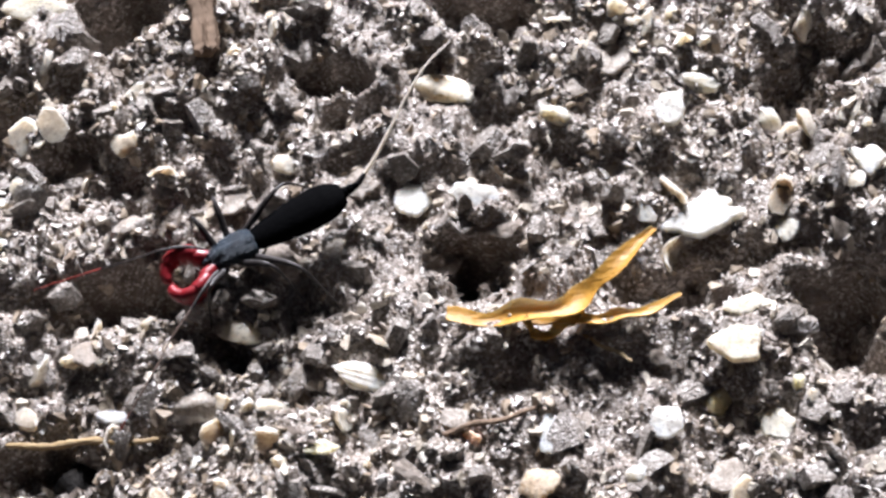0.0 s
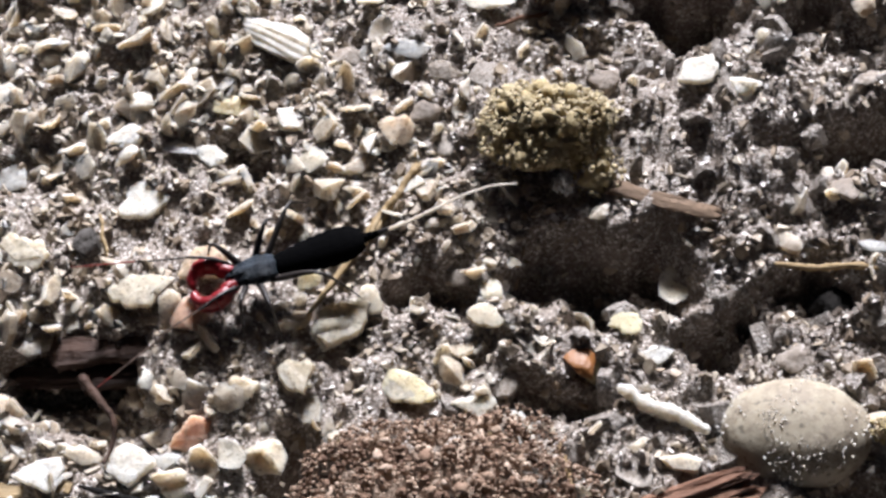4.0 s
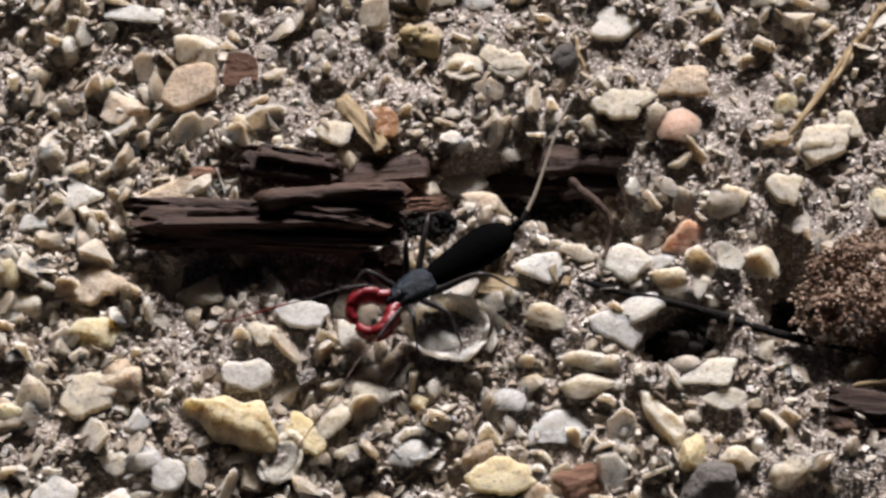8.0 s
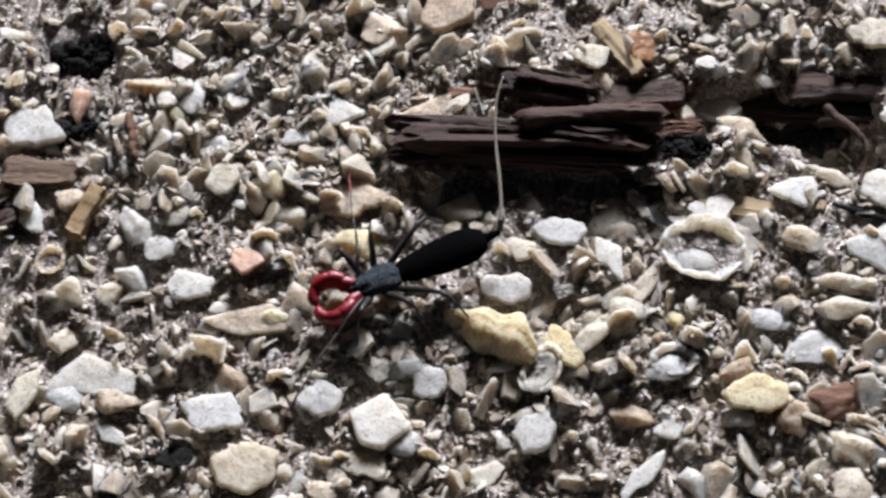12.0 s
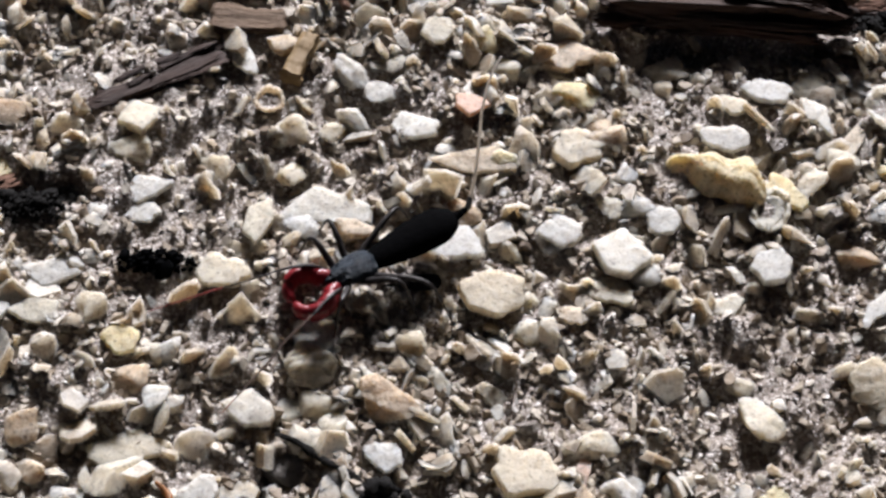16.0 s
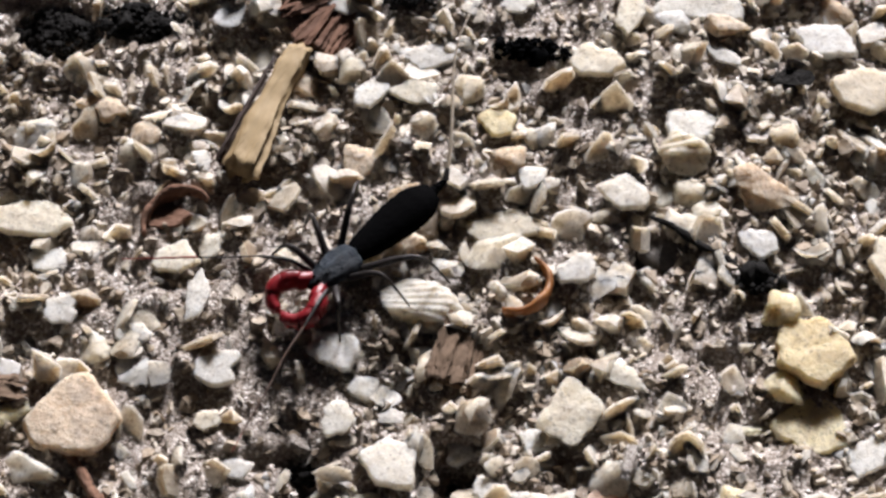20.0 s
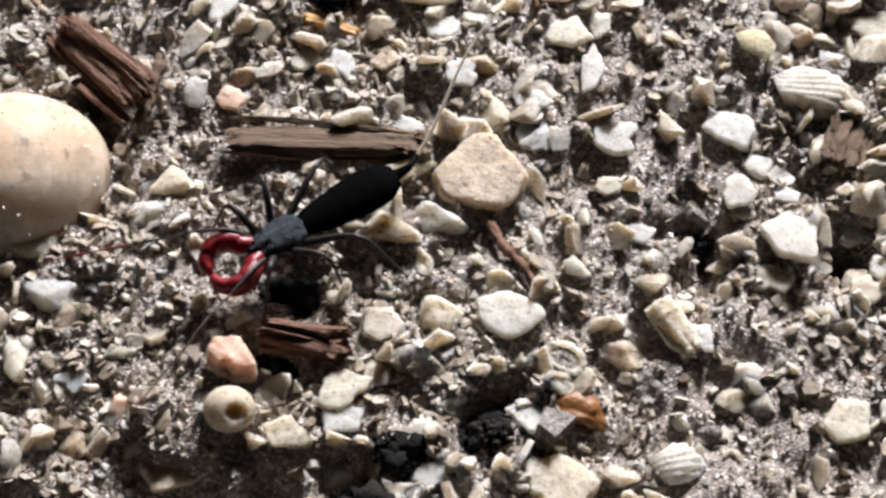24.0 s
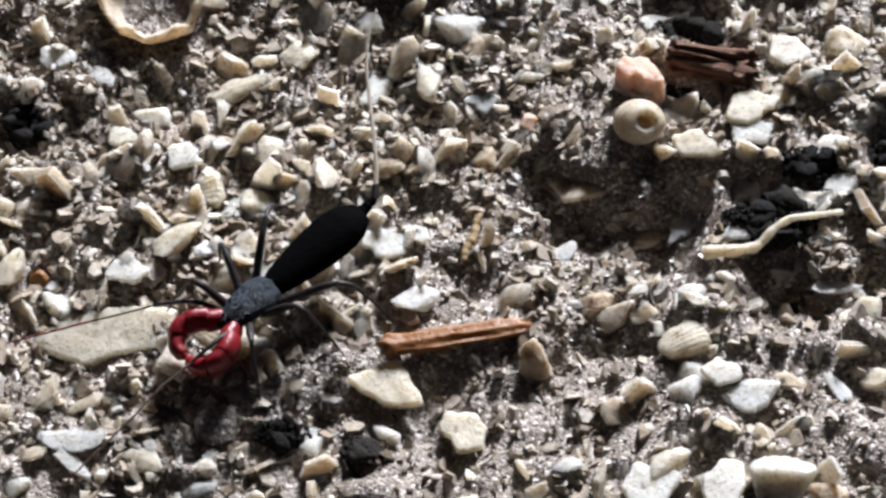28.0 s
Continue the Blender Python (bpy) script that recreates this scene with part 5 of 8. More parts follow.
chip(-59.82, -60.37, 2.21, 3.34, 0.35, 87, CREAM, "cream broken shell fragment among the grit", rx=-2, ry=4, bend=1.0)
chip(-48.43, -54.78, 2.55, 2.05, 0.36, -7, YELLOW, "pale yellow broken shell fragment among the grit", rx=-13, ry=9, bend=0.4)
chip(-94.23, -37.27, 2.82, 2.65, 0.46, -6, GREY, "translucent grey broken shell fragment among the grit", rx=-5, ry=-10, bend=0.6)
pebble(-78.72, -65.15, 1.82, 1.43, 0.73, -5, CREAM, "cream worn pebble on the sandy soil", worn=0.13)
chip(-57.90, -62.11, 2.30, 2.95, 0.70, 84, DUSTY, "dusty brown-grey broken shell fragment among the grit", rx=11, ry=-5, bend=0.9, flat=False)
chip(-48.83, -66.65, 2.67, 3.29, 0.58, 55, DUSTY, "dusty brown-grey broken shell fragment among the grit", rx=-6, ry=-4, bend=1.7)
chip(-82.44, -61.99, 3.17, 1.50, 0.46, 18, WHITE, "chalky white broken shell fragment among the grit", rx=2, ry=-2, bend=0.3, flat=False)
chip(-107.47, -32.24, 3.48, 2.71, 0.77, -27, WHITE, "chalky white broken shell fragment among the grit", rx=-18, ry=-9, bend=-0.1, flat=False)
pebble(-87.98, -44.38, 2.38, 2.43, 1.42, -4, STONE, "gritty grey worn pebble on the sandy soil", worn=0.32)
pebble(-75.43, -69.52, 2.19, 1.32, 0.81, 75, CREAM, "cream worn pebble on the sandy soil", worn=0.49)
chip(-85.74, -67.61, 4.22, 3.22, 0.60, -4, GREY, "translucent grey broken shell fragment among the grit", rx=2, ry=14, bend=0.9)
chip(-98.96, -54.12, 2.23, 2.86, 0.33, -3, TAN, "tan broken shell fragment among the grit", rx=-14, ry=9, bend=1.0)
pebble(-105.81, -50.68, 2.53, 3.15, 1.65, 89, CREAM, "cream worn pebble on the sandy soil", worn=0.49)
pebble(-101.97, -49.96, 2.22, 2.70, 1.36, -3, ORANGE, "orange-brown worn pebble on the sandy soil", worn=0.02)
chip(-112.93, -44.43, 2.84, 3.30, 0.90, -3, RUST, "rusty brown broken shell fragment among the grit", rx=11, ry=8, bend=1.7, flat=False)
pebble(-112.48, -49.63, 2.40, 2.03, 1.33, -3, CREAM, "cream worn pebble on the sandy soil", worn=0.21)
chip(-121.14, -50.35, 2.26, 1.85, 0.54, -3, BLACK, "black broken shell fragment among the grit", rx=-15, ry=12, bend=0.5, flat=False)
chip(-99.11, -41.25, 4.17, 3.38, 0.46, -3, TAN, "tan broken shell fragment among the grit", rx=-18, ry=-9, bend=0.4)
chip(-83.57, -40.57, 4.18, 3.41, 0.87, -3, WHITE, "chalky white broken shell fragment among the grit", rx=-8, ry=0, bend=-0.3)
pebble(-119.98, -72.99, 1.99, 1.86, 1.29, -3, GREY, "translucent grey worn pebble on the sandy soil", worn=0.59)
pebble(-100.04, -72.74, 2.08, 1.80, 1.09, -1, YELLOW, "pale yellow worn pebble on the sandy soil", worn=0.16)
chip(-90.59, -74.84, 4.64, 2.78, 0.75, -1, GREY, "translucent grey broken shell fragment among the grit", rx=-13, ry=15, bend=-0.1, flat=False)
pebble(-92.67, -80.82, 2.55, 2.56, 1.66, 86, TAN, "tan worn pebble on the sandy soil", worn=0.42)
pebble(-127.88, -84.03, 1.98, 2.00, 1.36, -1, CREAM, "cream worn pebble on the sandy soil", worn=0.01)
pebble(-137.43, -54.82, 1.97, 1.94, 1.17, -2, YELLOW, "pale yellow worn pebble on the sandy soil", worn=0.02)
chip(-137.20, -63.52, 2.68, 2.02, 0.57, -2, CREAM, "cream broken shell fragment among the grit", rx=-18, ry=-6, bend=-0.3, flat=False)
pebble(-137.83, -66.35, 2.53, 2.25, 1.14, -2, GREY, "translucent grey worn pebble on the sandy soil", worn=0.24)
pebble(-144.59, -70.35, 2.83, 2.73, 1.53, 22, CREAM, "cream worn pebble on the sandy soil", worn=0.70)
pebble(-141.22, -69.71, 2.51, 2.21, 1.24, -2, CREAM, "cream worn pebble on the sandy soil", worn=0.15)
pebble(-128.85, -79.84, 2.00, 2.06, 1.32, -1, CREAM, "cream worn pebble on the sandy soil", worn=0.71)
pebble(-121.37, -76.26, 2.42, 2.11, 1.21, -1, CREAM, "cream worn pebble on the sandy soil", worn=0.22)
chip(-136.12, -82.78, 4.19, 1.83, 0.55, -21, BLACK, "black broken shell fragment among the grit", rx=-4, ry=-14, bend=-0.3, flat=False)
pebble(-119.43, -75.86, 2.83, 2.37, 1.55, -1, GREY, "translucent grey worn pebble on the sandy soil", worn=0.39)
pebble(-121.57, -47.04, 4.01, 3.14, 1.57, -2, TAN, "tan worn pebble on the sandy soil", worn=0.04)
chip(-104.18, -90.53, 3.71, 3.57, 0.77, 58, CREAM, "cream broken shell fragment among the grit", rx=9, ry=-5, bend=0.6)
pebble(-113.88, -90.90, 1.48, 2.18, 0.98, 68, CREAM, "cream worn pebble on the sandy soil", worn=0.49)
pebble(-139.92, -68.71, 2.51, 2.77, 1.75, 83, GREY, "translucent grey worn pebble on the sandy soil", worn=0.74)
chip(-155.58, -68.65, 3.67, 1.49, 0.31, -23, TAN, "tan broken shell fragment among the grit", rx=8, ry=3, bend=1.5)
chip(-144.50, -92.43, 3.01, 2.01, 0.57, 34, CREAM, "cream broken shell fragment among the grit", rx=6, ry=6, bend=-0.4, flat=False)
pebble(-144.86, -96.63, 3.57, 2.93, 1.86, 0, STONE, "gritty grey worn pebble on the sandy soil", worn=0.29)
chip(-151.87, -101.47, 1.74, 2.12, 0.48, 0, WHITE, "chalky white broken shell fragment among the grit", rx=-17, ry=5, bend=1.5, flat=False)
pebble(-153.44, -88.47, 1.98, 1.98, 1.18, 1, CREAM, "cream worn pebble on the sandy soil", worn=0.74)
pebble(-123.21, -99.82, 2.69, 2.85, 1.74, 0, GREY, "translucent grey worn pebble on the sandy soil", worn=0.32)
chip(-165.32, -68.75, 4.76, 2.86, 0.88, 1, TAN, "tan broken shell fragment among the grit", rx=-2, ry=13, bend=0.9, flat=False)
chip(-166.95, -71.06, 2.10, 2.43, 0.30, 1, CREAM, "cream broken shell fragment among the grit", rx=-13, ry=3, bend=1.5)
chip(-155.33, -69.07, 3.43, 3.86, 0.90, 1, CREAM, "cream broken shell fragment among the grit", rx=-11, ry=5, bend=0.9)
pebble(-170.35, -66.41, 2.84, 3.05, 1.50, 1, GREY, "translucent grey worn pebble on the sandy soil", worn=0.27)
chip(-112.79, -99.60, 2.38, 1.76, 0.45, 0, YELLOW, "pale yellow broken shell fragment among the grit", rx=-8, ry=-3, bend=0.2)
pebble(-134.54, -90.60, 2.47, 1.20, 0.78, -56, CREAM, "cream worn pebble on the sandy soil", worn=0.27)
pebble(-130.97, -88.80, 1.66, 2.19, 0.88, 78, WHITE, "chalky white worn pebble on the sandy soil", worn=0.67)
pebble(-136.42, -88.32, 2.31, 2.60, 1.43, 1, CREAM, "cream worn pebble on the sandy soil", worn=0.36)
chip(-177.65, -95.96, 3.13, 2.35, 0.61, 14, RUST, "rusty brown broken shell fragment among the grit", rx=-3, ry=-8, bend=-0.0)
chip(-135.54, -109.50, 5.00, 4.64, 0.86, -32, YELLOW, "pale yellow flat shell plate with snapped edges", "shell_plate", "shell fragment", rx=-2, ry=1)
pebble(-137.55, -106.95, 2.58, 2.77, 1.56, 2, YELLOW, "pale yellow worn pebble on the sandy soil", worn=0.16)
chip(-139.46, -109.78, 3.44, 0.89, 0.28, 13, YELLOW, "pale yellow broken shell fragment among the grit", rx=-18, ry=4, bend=0.7, flat=False)
pebble(-187.63, -89.75, 3.16, 1.97, 1.36, 2, GREY, "translucent grey worn pebble on the sandy soil", worn=0.08)
chip(-183.26, -87.16, 2.98, 3.70, 0.68, 89, TAN, "tan broken shell fragment among the grit", rx=-11, ry=6, bend=1.5)
chip(-179.65, -89.96, 2.11, 2.24, 0.30, 71, WHITE, "chalky white broken shell fragment among the grit", rx=-7, ry=8, bend=0.1)
pebble(-165.14, -90.95, 2.49, 2.64, 1.41, 2, TAN, "tan worn pebble on the sandy soil", worn=0.71)
pebble(-166.30, -84.18, 2.48, 1.75, 1.12, 38, CREAM, "cream worn pebble on the sandy soil", worn=0.50)
pebble(-169.43, -84.76, 2.54, 2.14, 1.08, -33, TAN, "tan worn pebble on the sandy soil", worn=0.02)
chip(-172.58, -82.36, 2.49, 2.33, 0.43, 2, CREAM, "cream broken shell fragment among the grit", rx=5, ry=2, bend=0.8)
pebble(-161.40, -97.41, 2.24, 1.67, 1.14, 2, TAN, "tan worn pebble on the sandy soil", worn=0.08)
chip(-175.02, -79.00, 2.51, 3.18, 0.52, 2, WHITE, "chalky white broken shell fragment among the grit", rx=-1, ry=-3, bend=1.6)
pebble(-153.30, -88.36, 2.70, 2.24, 1.56, 2, GREY, "translucent grey worn pebble on the sandy soil", worn=0.23)
pebble(-181.11, -105.93, 2.53, 2.35, 1.35, 2, CREAM, "cream worn pebble on the sandy soil", worn=0.59)
chip(-178.92, -107.64, 1.88, 2.13, 0.29, 2, WHITE, "chalky white broken shell fragment among the grit", rx=12, ry=11, bend=1.1)
chip(-151.30, -94.76, 2.38, 2.35, 0.74, 2, GREY, "translucent grey broken shell fragment among the grit", rx=-5, ry=-3, bend=1.1, flat=False)
pebble(-148.95, -114.23, 1.53, 1.99, 0.90, 63, CREAM, "cream worn pebble on the sandy soil", worn=0.33)
chip(-148.35, -114.85, 2.70, 2.60, 0.69, 63, PINK, "salmon pink broken shell fragment among the grit", rx=-21, ry=5, bend=0.2, flat=False)
chip(-147.81, -119.59, 1.98, 2.80, 0.63, 81, WHITE, "chalky white broken shell fragment among the grit", rx=2, ry=8, bend=1.3, flat=False)
pebble(-140.89, -115.13, 2.07, 2.02, 1.26, 4, YELLOW, "pale yellow worn pebble on the sandy soil", worn=0.46)
pebble(-179.92, -89.38, 2.32, 2.30, 1.22, 4, TAN, "tan worn pebble on the sandy soil", worn=0.15)
chip(-195.10, -89.17, 2.02, 2.47, 0.52, 92, YELLOW, "pale yellow broken shell fragment among the grit", rx=-9, ry=-16, bend=1.2)
pebble(-187.52, -89.48, 3.10, 2.08, 1.25, 4, CREAM, "cream worn pebble on the sandy soil", worn=0.29)
chip(-188.72, -102.97, 1.93, 2.29, 0.34, 4, TAN, "tan broken shell fragment among the grit", rx=-20, ry=-15, bend=-0.3)
chip(-153.30, -88.26, 2.43, 2.02, 0.43, 4, WHITE, "chalky white broken shell fragment among the grit", rx=-7, ry=4, bend=0.2)
pebble(-186.53, -134.35, 2.31, 1.71, 1.07, 7, BLACK, "black worn pebble on the sandy soil", worn=0.26)
chip(-180.64, -127.53, 4.37, 2.42, 0.54, 7, STONE, "gritty grey broken shell fragment among the grit", rx=-18, ry=15, bend=1.6)
chip(-178.13, -107.80, 2.34, 2.33, 0.37, 68, WHITE, "chalky white broken shell fragment among the grit", rx=6, ry=9, bend=0.8)
chip(-187.23, -125.87, 2.16, 2.43, 0.43, 7, TAN, "tan broken shell fragment among the grit", rx=-8, ry=6, bend=0.3)
chip(-204.91, -128.19, 2.14, 1.60, 0.26, 30, WHITE, "chalky white broken shell fragment among the grit", rx=8, ry=-5, bend=-0.3)
pebble(-200.84, -131.81, 1.34, 1.42, 0.80, 7, CREAM, "cream worn pebble on the sandy soil", worn=0.16)
pebble(-190.56, -145.77, 1.98, 1.46, 1.00, 7, WHITE, "chalky white worn pebble on the sandy soil", worn=0.43)
pebble(-191.08, -140.82, 1.90, 1.39, 0.89, 7, WHITE, "chalky white worn pebble on the sandy soil", worn=0.29)
chip(-198.86, -138.02, 2.60, 1.11, 0.26, 57, WHITE, "chalky white broken shell fragment among the grit", rx=1, ry=-2, bend=0.1)
pebble(-194.20, -135.39, 2.05, 1.63, 0.99, 30, TAN, "tan worn pebble on the sandy soil", worn=0.60)
chip(-217.15, -136.81, 2.11, 2.48, 0.66, 7, CREAM, "cream broken shell fragment among the grit", rx=-22, ry=11, bend=0.3, flat=False)
chip(-218.51, -137.57, 2.50, 0.94, 0.24, 76, CREAM, "cream broken shell fragment among the grit", rx=-16, ry=-11, bend=-0.3)
pebble(-216.88, -125.91, 2.45, 2.28, 1.14, 7, CREAM, "cream worn pebble on the sandy soil", worn=0.28)
pebble(-210.92, -152.12, 1.31, 1.22, 0.64, 8, WHITE, "chalky white worn pebble on the sandy soil", worn=0.02)
pebble(-206.58, -151.63, 1.54, 1.42, 0.92, 8, WHITE, "chalky white worn pebble on the sandy soil", worn=0.39)
chip(-187.29, -147.06, 3.18, 2.24, 0.57, 7, GREY, "translucent grey broken shell fragment among the grit", rx=-7, ry=-6, bend=-0.4)
chip(-196.54, -152.75, 1.89, 1.43, 0.41, 8, WHITE, "chalky white broken shell fragment among the grit", rx=-23, ry=-15, bend=0.4, flat=False)
pebble(-225.73, -157.96, 1.85, 1.31, 0.76, 8, WHITE, "chalky white worn pebble on the sandy soil", worn=0.13)
chip(-223.25, -154.79, 3.47, 2.29, 0.68, 31, GREY, "translucent grey broken shell fragment among the grit", rx=-14, ry=2, bend=-0.2, flat=False)
chip(-216.08, -156.36, 2.25, 1.29, 0.38, 8, WHITE, "chalky white broken shell fragment among the grit", rx=-13, ry=-14, bend=0.8, flat=False)
chip(-210.30, -149.55, 1.72, 1.10, 0.16, -15, PINK, "salmon pink broken shell fragment among the grit", rx=-21, ry=5, bend=1.6)
chip(-223.67, -147.66, 8.47, 3.65, 0.68, 13, CREAM, "cream flat shell plate with snapped edges", "shell_plate", "shell fragment", rx=2, ry=-4)
chip(-204.85, -121.77, 1.14, 1.29, 0.17, 72, GREY, "translucent grey broken shell fragment among the grit", rx=-16, ry=10, bend=0.7)
chip(-95.79, -66.26, 3.84, 2.78, 0.81, 18, CREAM, "cream broken shell fragment among the grit", rx=4, ry=2, bend=-0.5, flat=False)
chip(-100.60, -63.70, 3.52, 2.30, 0.46, -25, WHITE, "chalky white broken shell fragment among the grit", rx=-9, ry=8, bend=1.6)
chip(-84.03, -65.97, 3.94, 2.25, 0.57, 29, WHITE, "chalky white broken shell fragment among the grit", rx=-16, ry=-3, bend=1.3)
chip(-104.64, -64.07, 3.47, 2.77, 0.37, 41, CREAM, "cream broken shell fragment among the grit", rx=9, ry=2, bend=1.1)
pebble(-115.83, -62.38, 3.71, 3.03, 2.09, -4, CREAM, "cream worn pebble on the sandy soil", worn=0.09)
chip(-79.68, -71.48, 4.61, 2.67, 0.39, 7, CREAM, "cream broken shell fragment among the grit", rx=-19, ry=-7, bend=-0.4)
chip(-141.93, -76.47, 6.67, 3.30, 0.79, -9, WHITE, "chalky white flat shell piece with snapped edges", "shell_plate", "shell fragment", rx=-6, ry=-1, sink=0.12, bites=1, lift=0.25)
chip(-131.06, -72.15, 6.97, 2.57, 0.61, -2, TAN, "tan flat shell piece with snapped edges", "shell_plate", "shell fragment", rx=-6, ry=0, sink=0.12, bites=1, lift=0.25)
pebble(-132.49, -76.63, 3.35, 2.55, 1.51, 10, TAN, "tan worn lump of shell on the grit", worn=0.35)
chip(-123.47, -70.88, 3.28, 3.37, 0.86, -46, CREAM, "cream flat shell piece with snapped edges", "shell_plate", "shell fragment", rx=-6, ry=1, sink=0.12, bites=1, lift=0.25)
pebble(-121.31, -69.56, 3.77, 2.99, 1.82, -36, TAN, "tan worn lump of shell on the grit", worn=0.50)
chip(-154.56, -74.98, 3.74, 2.65, 0.64, 10, GREY, "translucent grey flat shell piece with snapped edges", "shell_plate", "shell fragment", rx=-6, ry=-1, sink=0.12, bites=1, lift=0.25)
chip(-154.90, -77.07, 2.74, 1.84, 0.44, -2, WHITE, "chalky white flat shell piece with snapped edges", "shell_plate", "shell fragment", rx=-6, ry=-2, sink=0.12, bites=1, lift=0.25)
chip(-128.94, -98.29, 5.33, 4.33, 1.04, -16, CREAM, "cream flat shell piece with snapped edges", "shell_plate", "shell fragment", rx=-6, ry=4, sink=0.12, bites=1, lift=0.25)
chip(-126.13, -100.38, 4.23, 2.04, 0.55, 64, TAN, "tan flat shell piece with snapped edges", "shell_plate", "shell fragment", rx=-6, ry=3, sink=0.12, bites=1, lift=0.25)
chip(-125.49, -97.69, 2.97, 1.26, 0.35, 80, PINK, "salmon pink flat shell piece with snapped edges", "shell_plate", "shell fragment", rx=-6, ry=4, sink=0.12, bites=1, lift=0.25)
chip(-138.48, -96.54, 2.82, 2.28, 0.57, -41, GREY, "translucent grey flat shell piece with snapped edges", "shell_plate", "shell fragment", rx=-6, ry=-4, sink=0.12, bites=1, lift=0.25)
chip(-147.36, -93.20, 3.12, 3.16, 0.77, 21, WHITE, "chalky white flat shell piece with snapped edges", "shell_plate", "shell fragment", rx=-6, ry=-1, sink=0.12, bites=1, lift=0.25)
pebble(-142.86, -92.30, 2.43, 2.27, 1.34, -2, CREAM, "cream worn lump of shell on the grit", worn=0.41)
pebble(-141.52, -94.05, 2.54, 2.31, 1.41, 32, CREAM, "cream worn lump of shell on the grit", worn=0.41)
pebble(-142.80, -95.14, 2.27, 2.06, 1.21, -2, CREAM, "cream worn lump of shell on the grit", worn=0.59)
pebble(-138.18, -92.54, 4.56, 3.27, 1.94, -19, TAN, "tan worn lump of shell on the grit", worn=0.50)
pebble(-112.79, -93.66, 3.80, 3.25, 1.94, -25, CREAM, "cream worn lump of shell on the grit", worn=0.50)
pebble(-162.09, -94.55, 2.35, 2.73, 1.46, -2, TAN, "tan worn lump of shell on the grit", worn=0.35)
chip(-150.64, -99.13, 2.74, 2.52, 0.60, -2, GREY, "translucent grey flat shell piece with snapped edges", "shell_plate", "shell fragment", rx=-6, ry=-1, sink=0.12, bites=1, lift=0.25)
chip(-165.02, -73.21, 3.61, 2.29, 0.55, 4, YELLOW, "pale yellow flat shell piece with snapped edges", "shell_plate", "shell fragment", rx=-6, ry=0, sink=0.12, bites=1, lift=0.25)
pebble(-156.05, -71.67, 3.17, 2.37, 1.41, 16, CREAM, "cream worn lump of shell on the grit", worn=0.50)
chip(-160.93, -82.40, 4.03, 2.51, 0.60, 12, GREY, "translucent grey flat shell piece with snapped edges", "shell_plate", "shell fragment", rx=-6, ry=0, sink=0.12, bites=1, lift=0.25)
pebble(-158.07, -85.63, 2.35, 2.48, 1.46, -2, CREAM, "cream worn lump of shell on the grit", worn=0.35)
pebble(-155.43, -90.79, 2.82, 2.39, 1.41, -7, TAN, "tan worn lump of shell on the grit", worn=0.50)
chip(-153.72, -92.10, 2.21, 1.97, 0.53, 62, WHITE, "chalky white flat shell piece with snapped edges", "shell_plate", "shell fragment", rx=-6, ry=0, sink=0.12, bites=1, lift=0.25)
chip(-155.99, -87.69, 2.62, 2.73, 0.66, 16, YELLOW, "pale yellow flat shell piece with snapped edges", "shell_plate", "shell fragment", rx=-6, ry=-3, sink=0.12, bites=1, lift=0.25)
chip(-164.73, -85.93, 3.32, 2.05, 0.55, 62, WHITE, "chalky white flat shell piece with snapped edges", "shell_plate", "shell fragment", rx=-6, ry=3, sink=0.12, bites=1, lift=0.25)
chip(-161.89, -85.88, 3.53, 2.06, 0.49, 4, CREAM, "cream flat shell piece with snapped edges", "shell_plate", "shell fragment", rx=-6, ry=-3, sink=0.12, bites=1, lift=0.25)
chip(-167.22, -78.35, 2.35, 1.84, 0.44, -2, WHITE, "chalky white flat shell piece with snapped edges", "shell_plate", "shell fragment", rx=-6, ry=-2, sink=0.12, bites=1, lift=0.25)
pebble(-124.62, -95.96, 3.53, 2.06, 1.21, -2, CREAM, "cream worn lump of shell on the grit", worn=0.35)
pebble(-149.97, -73.12, 2.35, 2.89, 1.46, -2, CREAM, "cream worn lump of shell on the grit", worn=0.50)
pebble(-144.31, -73.53, 2.76, 2.47, 1.46, 10, CREAM, "cream worn lump of shell on the grit", worn=0.50)
chip(-131.09, -68.01, 2.74, 2.29, 0.55, -2, PINK, "salmon pink flat shell piece with snapped edges", "shell_plate", "shell fragment", rx=-6, ry=2, sink=0.12, bites=1, lift=0.25)
pebble(-128.49, -63.53, 2.74, 2.06, 1.21, -2, CREAM, "cream worn lump of shell on the grit", worn=0.50)
chip(-116.81, -45.56, 4.84, 4.12, 1.05, 20, TAN, "tan flat shell piece with snapped edges", "shell_plate", "shell fragment", rx=-6, ry=-2, sink=0.12, bites=1, lift=0.25)
chip(-121.20, -38.36, 4.78, 1.85, 0.46, -7, WHITE, "chalky white flat shell piece with snapped edges", "shell_plate", "shell fragment", rx=-6, ry=2, sink=0.12, bites=1, lift=0.25)
pebble(-116.42, -42.01, 3.75, 2.41, 1.49, -14, CREAM, "cream worn lump of shell on the grit", worn=0.50)
chip(-83.89, -48.76, 4.78, 2.96, 0.74, 2, CREAM, "cream flat shell piece with snapped edges", "shell_plate", "shell fragment", rx=-6, ry=-2, sink=0.12, bites=1, lift=0.25)
chip(-79.81, -51.00, 3.83, 3.23, 1.06, -14, PINK, "salmon pink curved shell piece, hollow side up", rx=-8, ry=-1, bend=1.7, lift=0.3)
pebble(-121.45, -70.20, 3.85, 3.33, 2.11, -35, TAN, "tan worn lump of shell on the grit", worn=0.59)
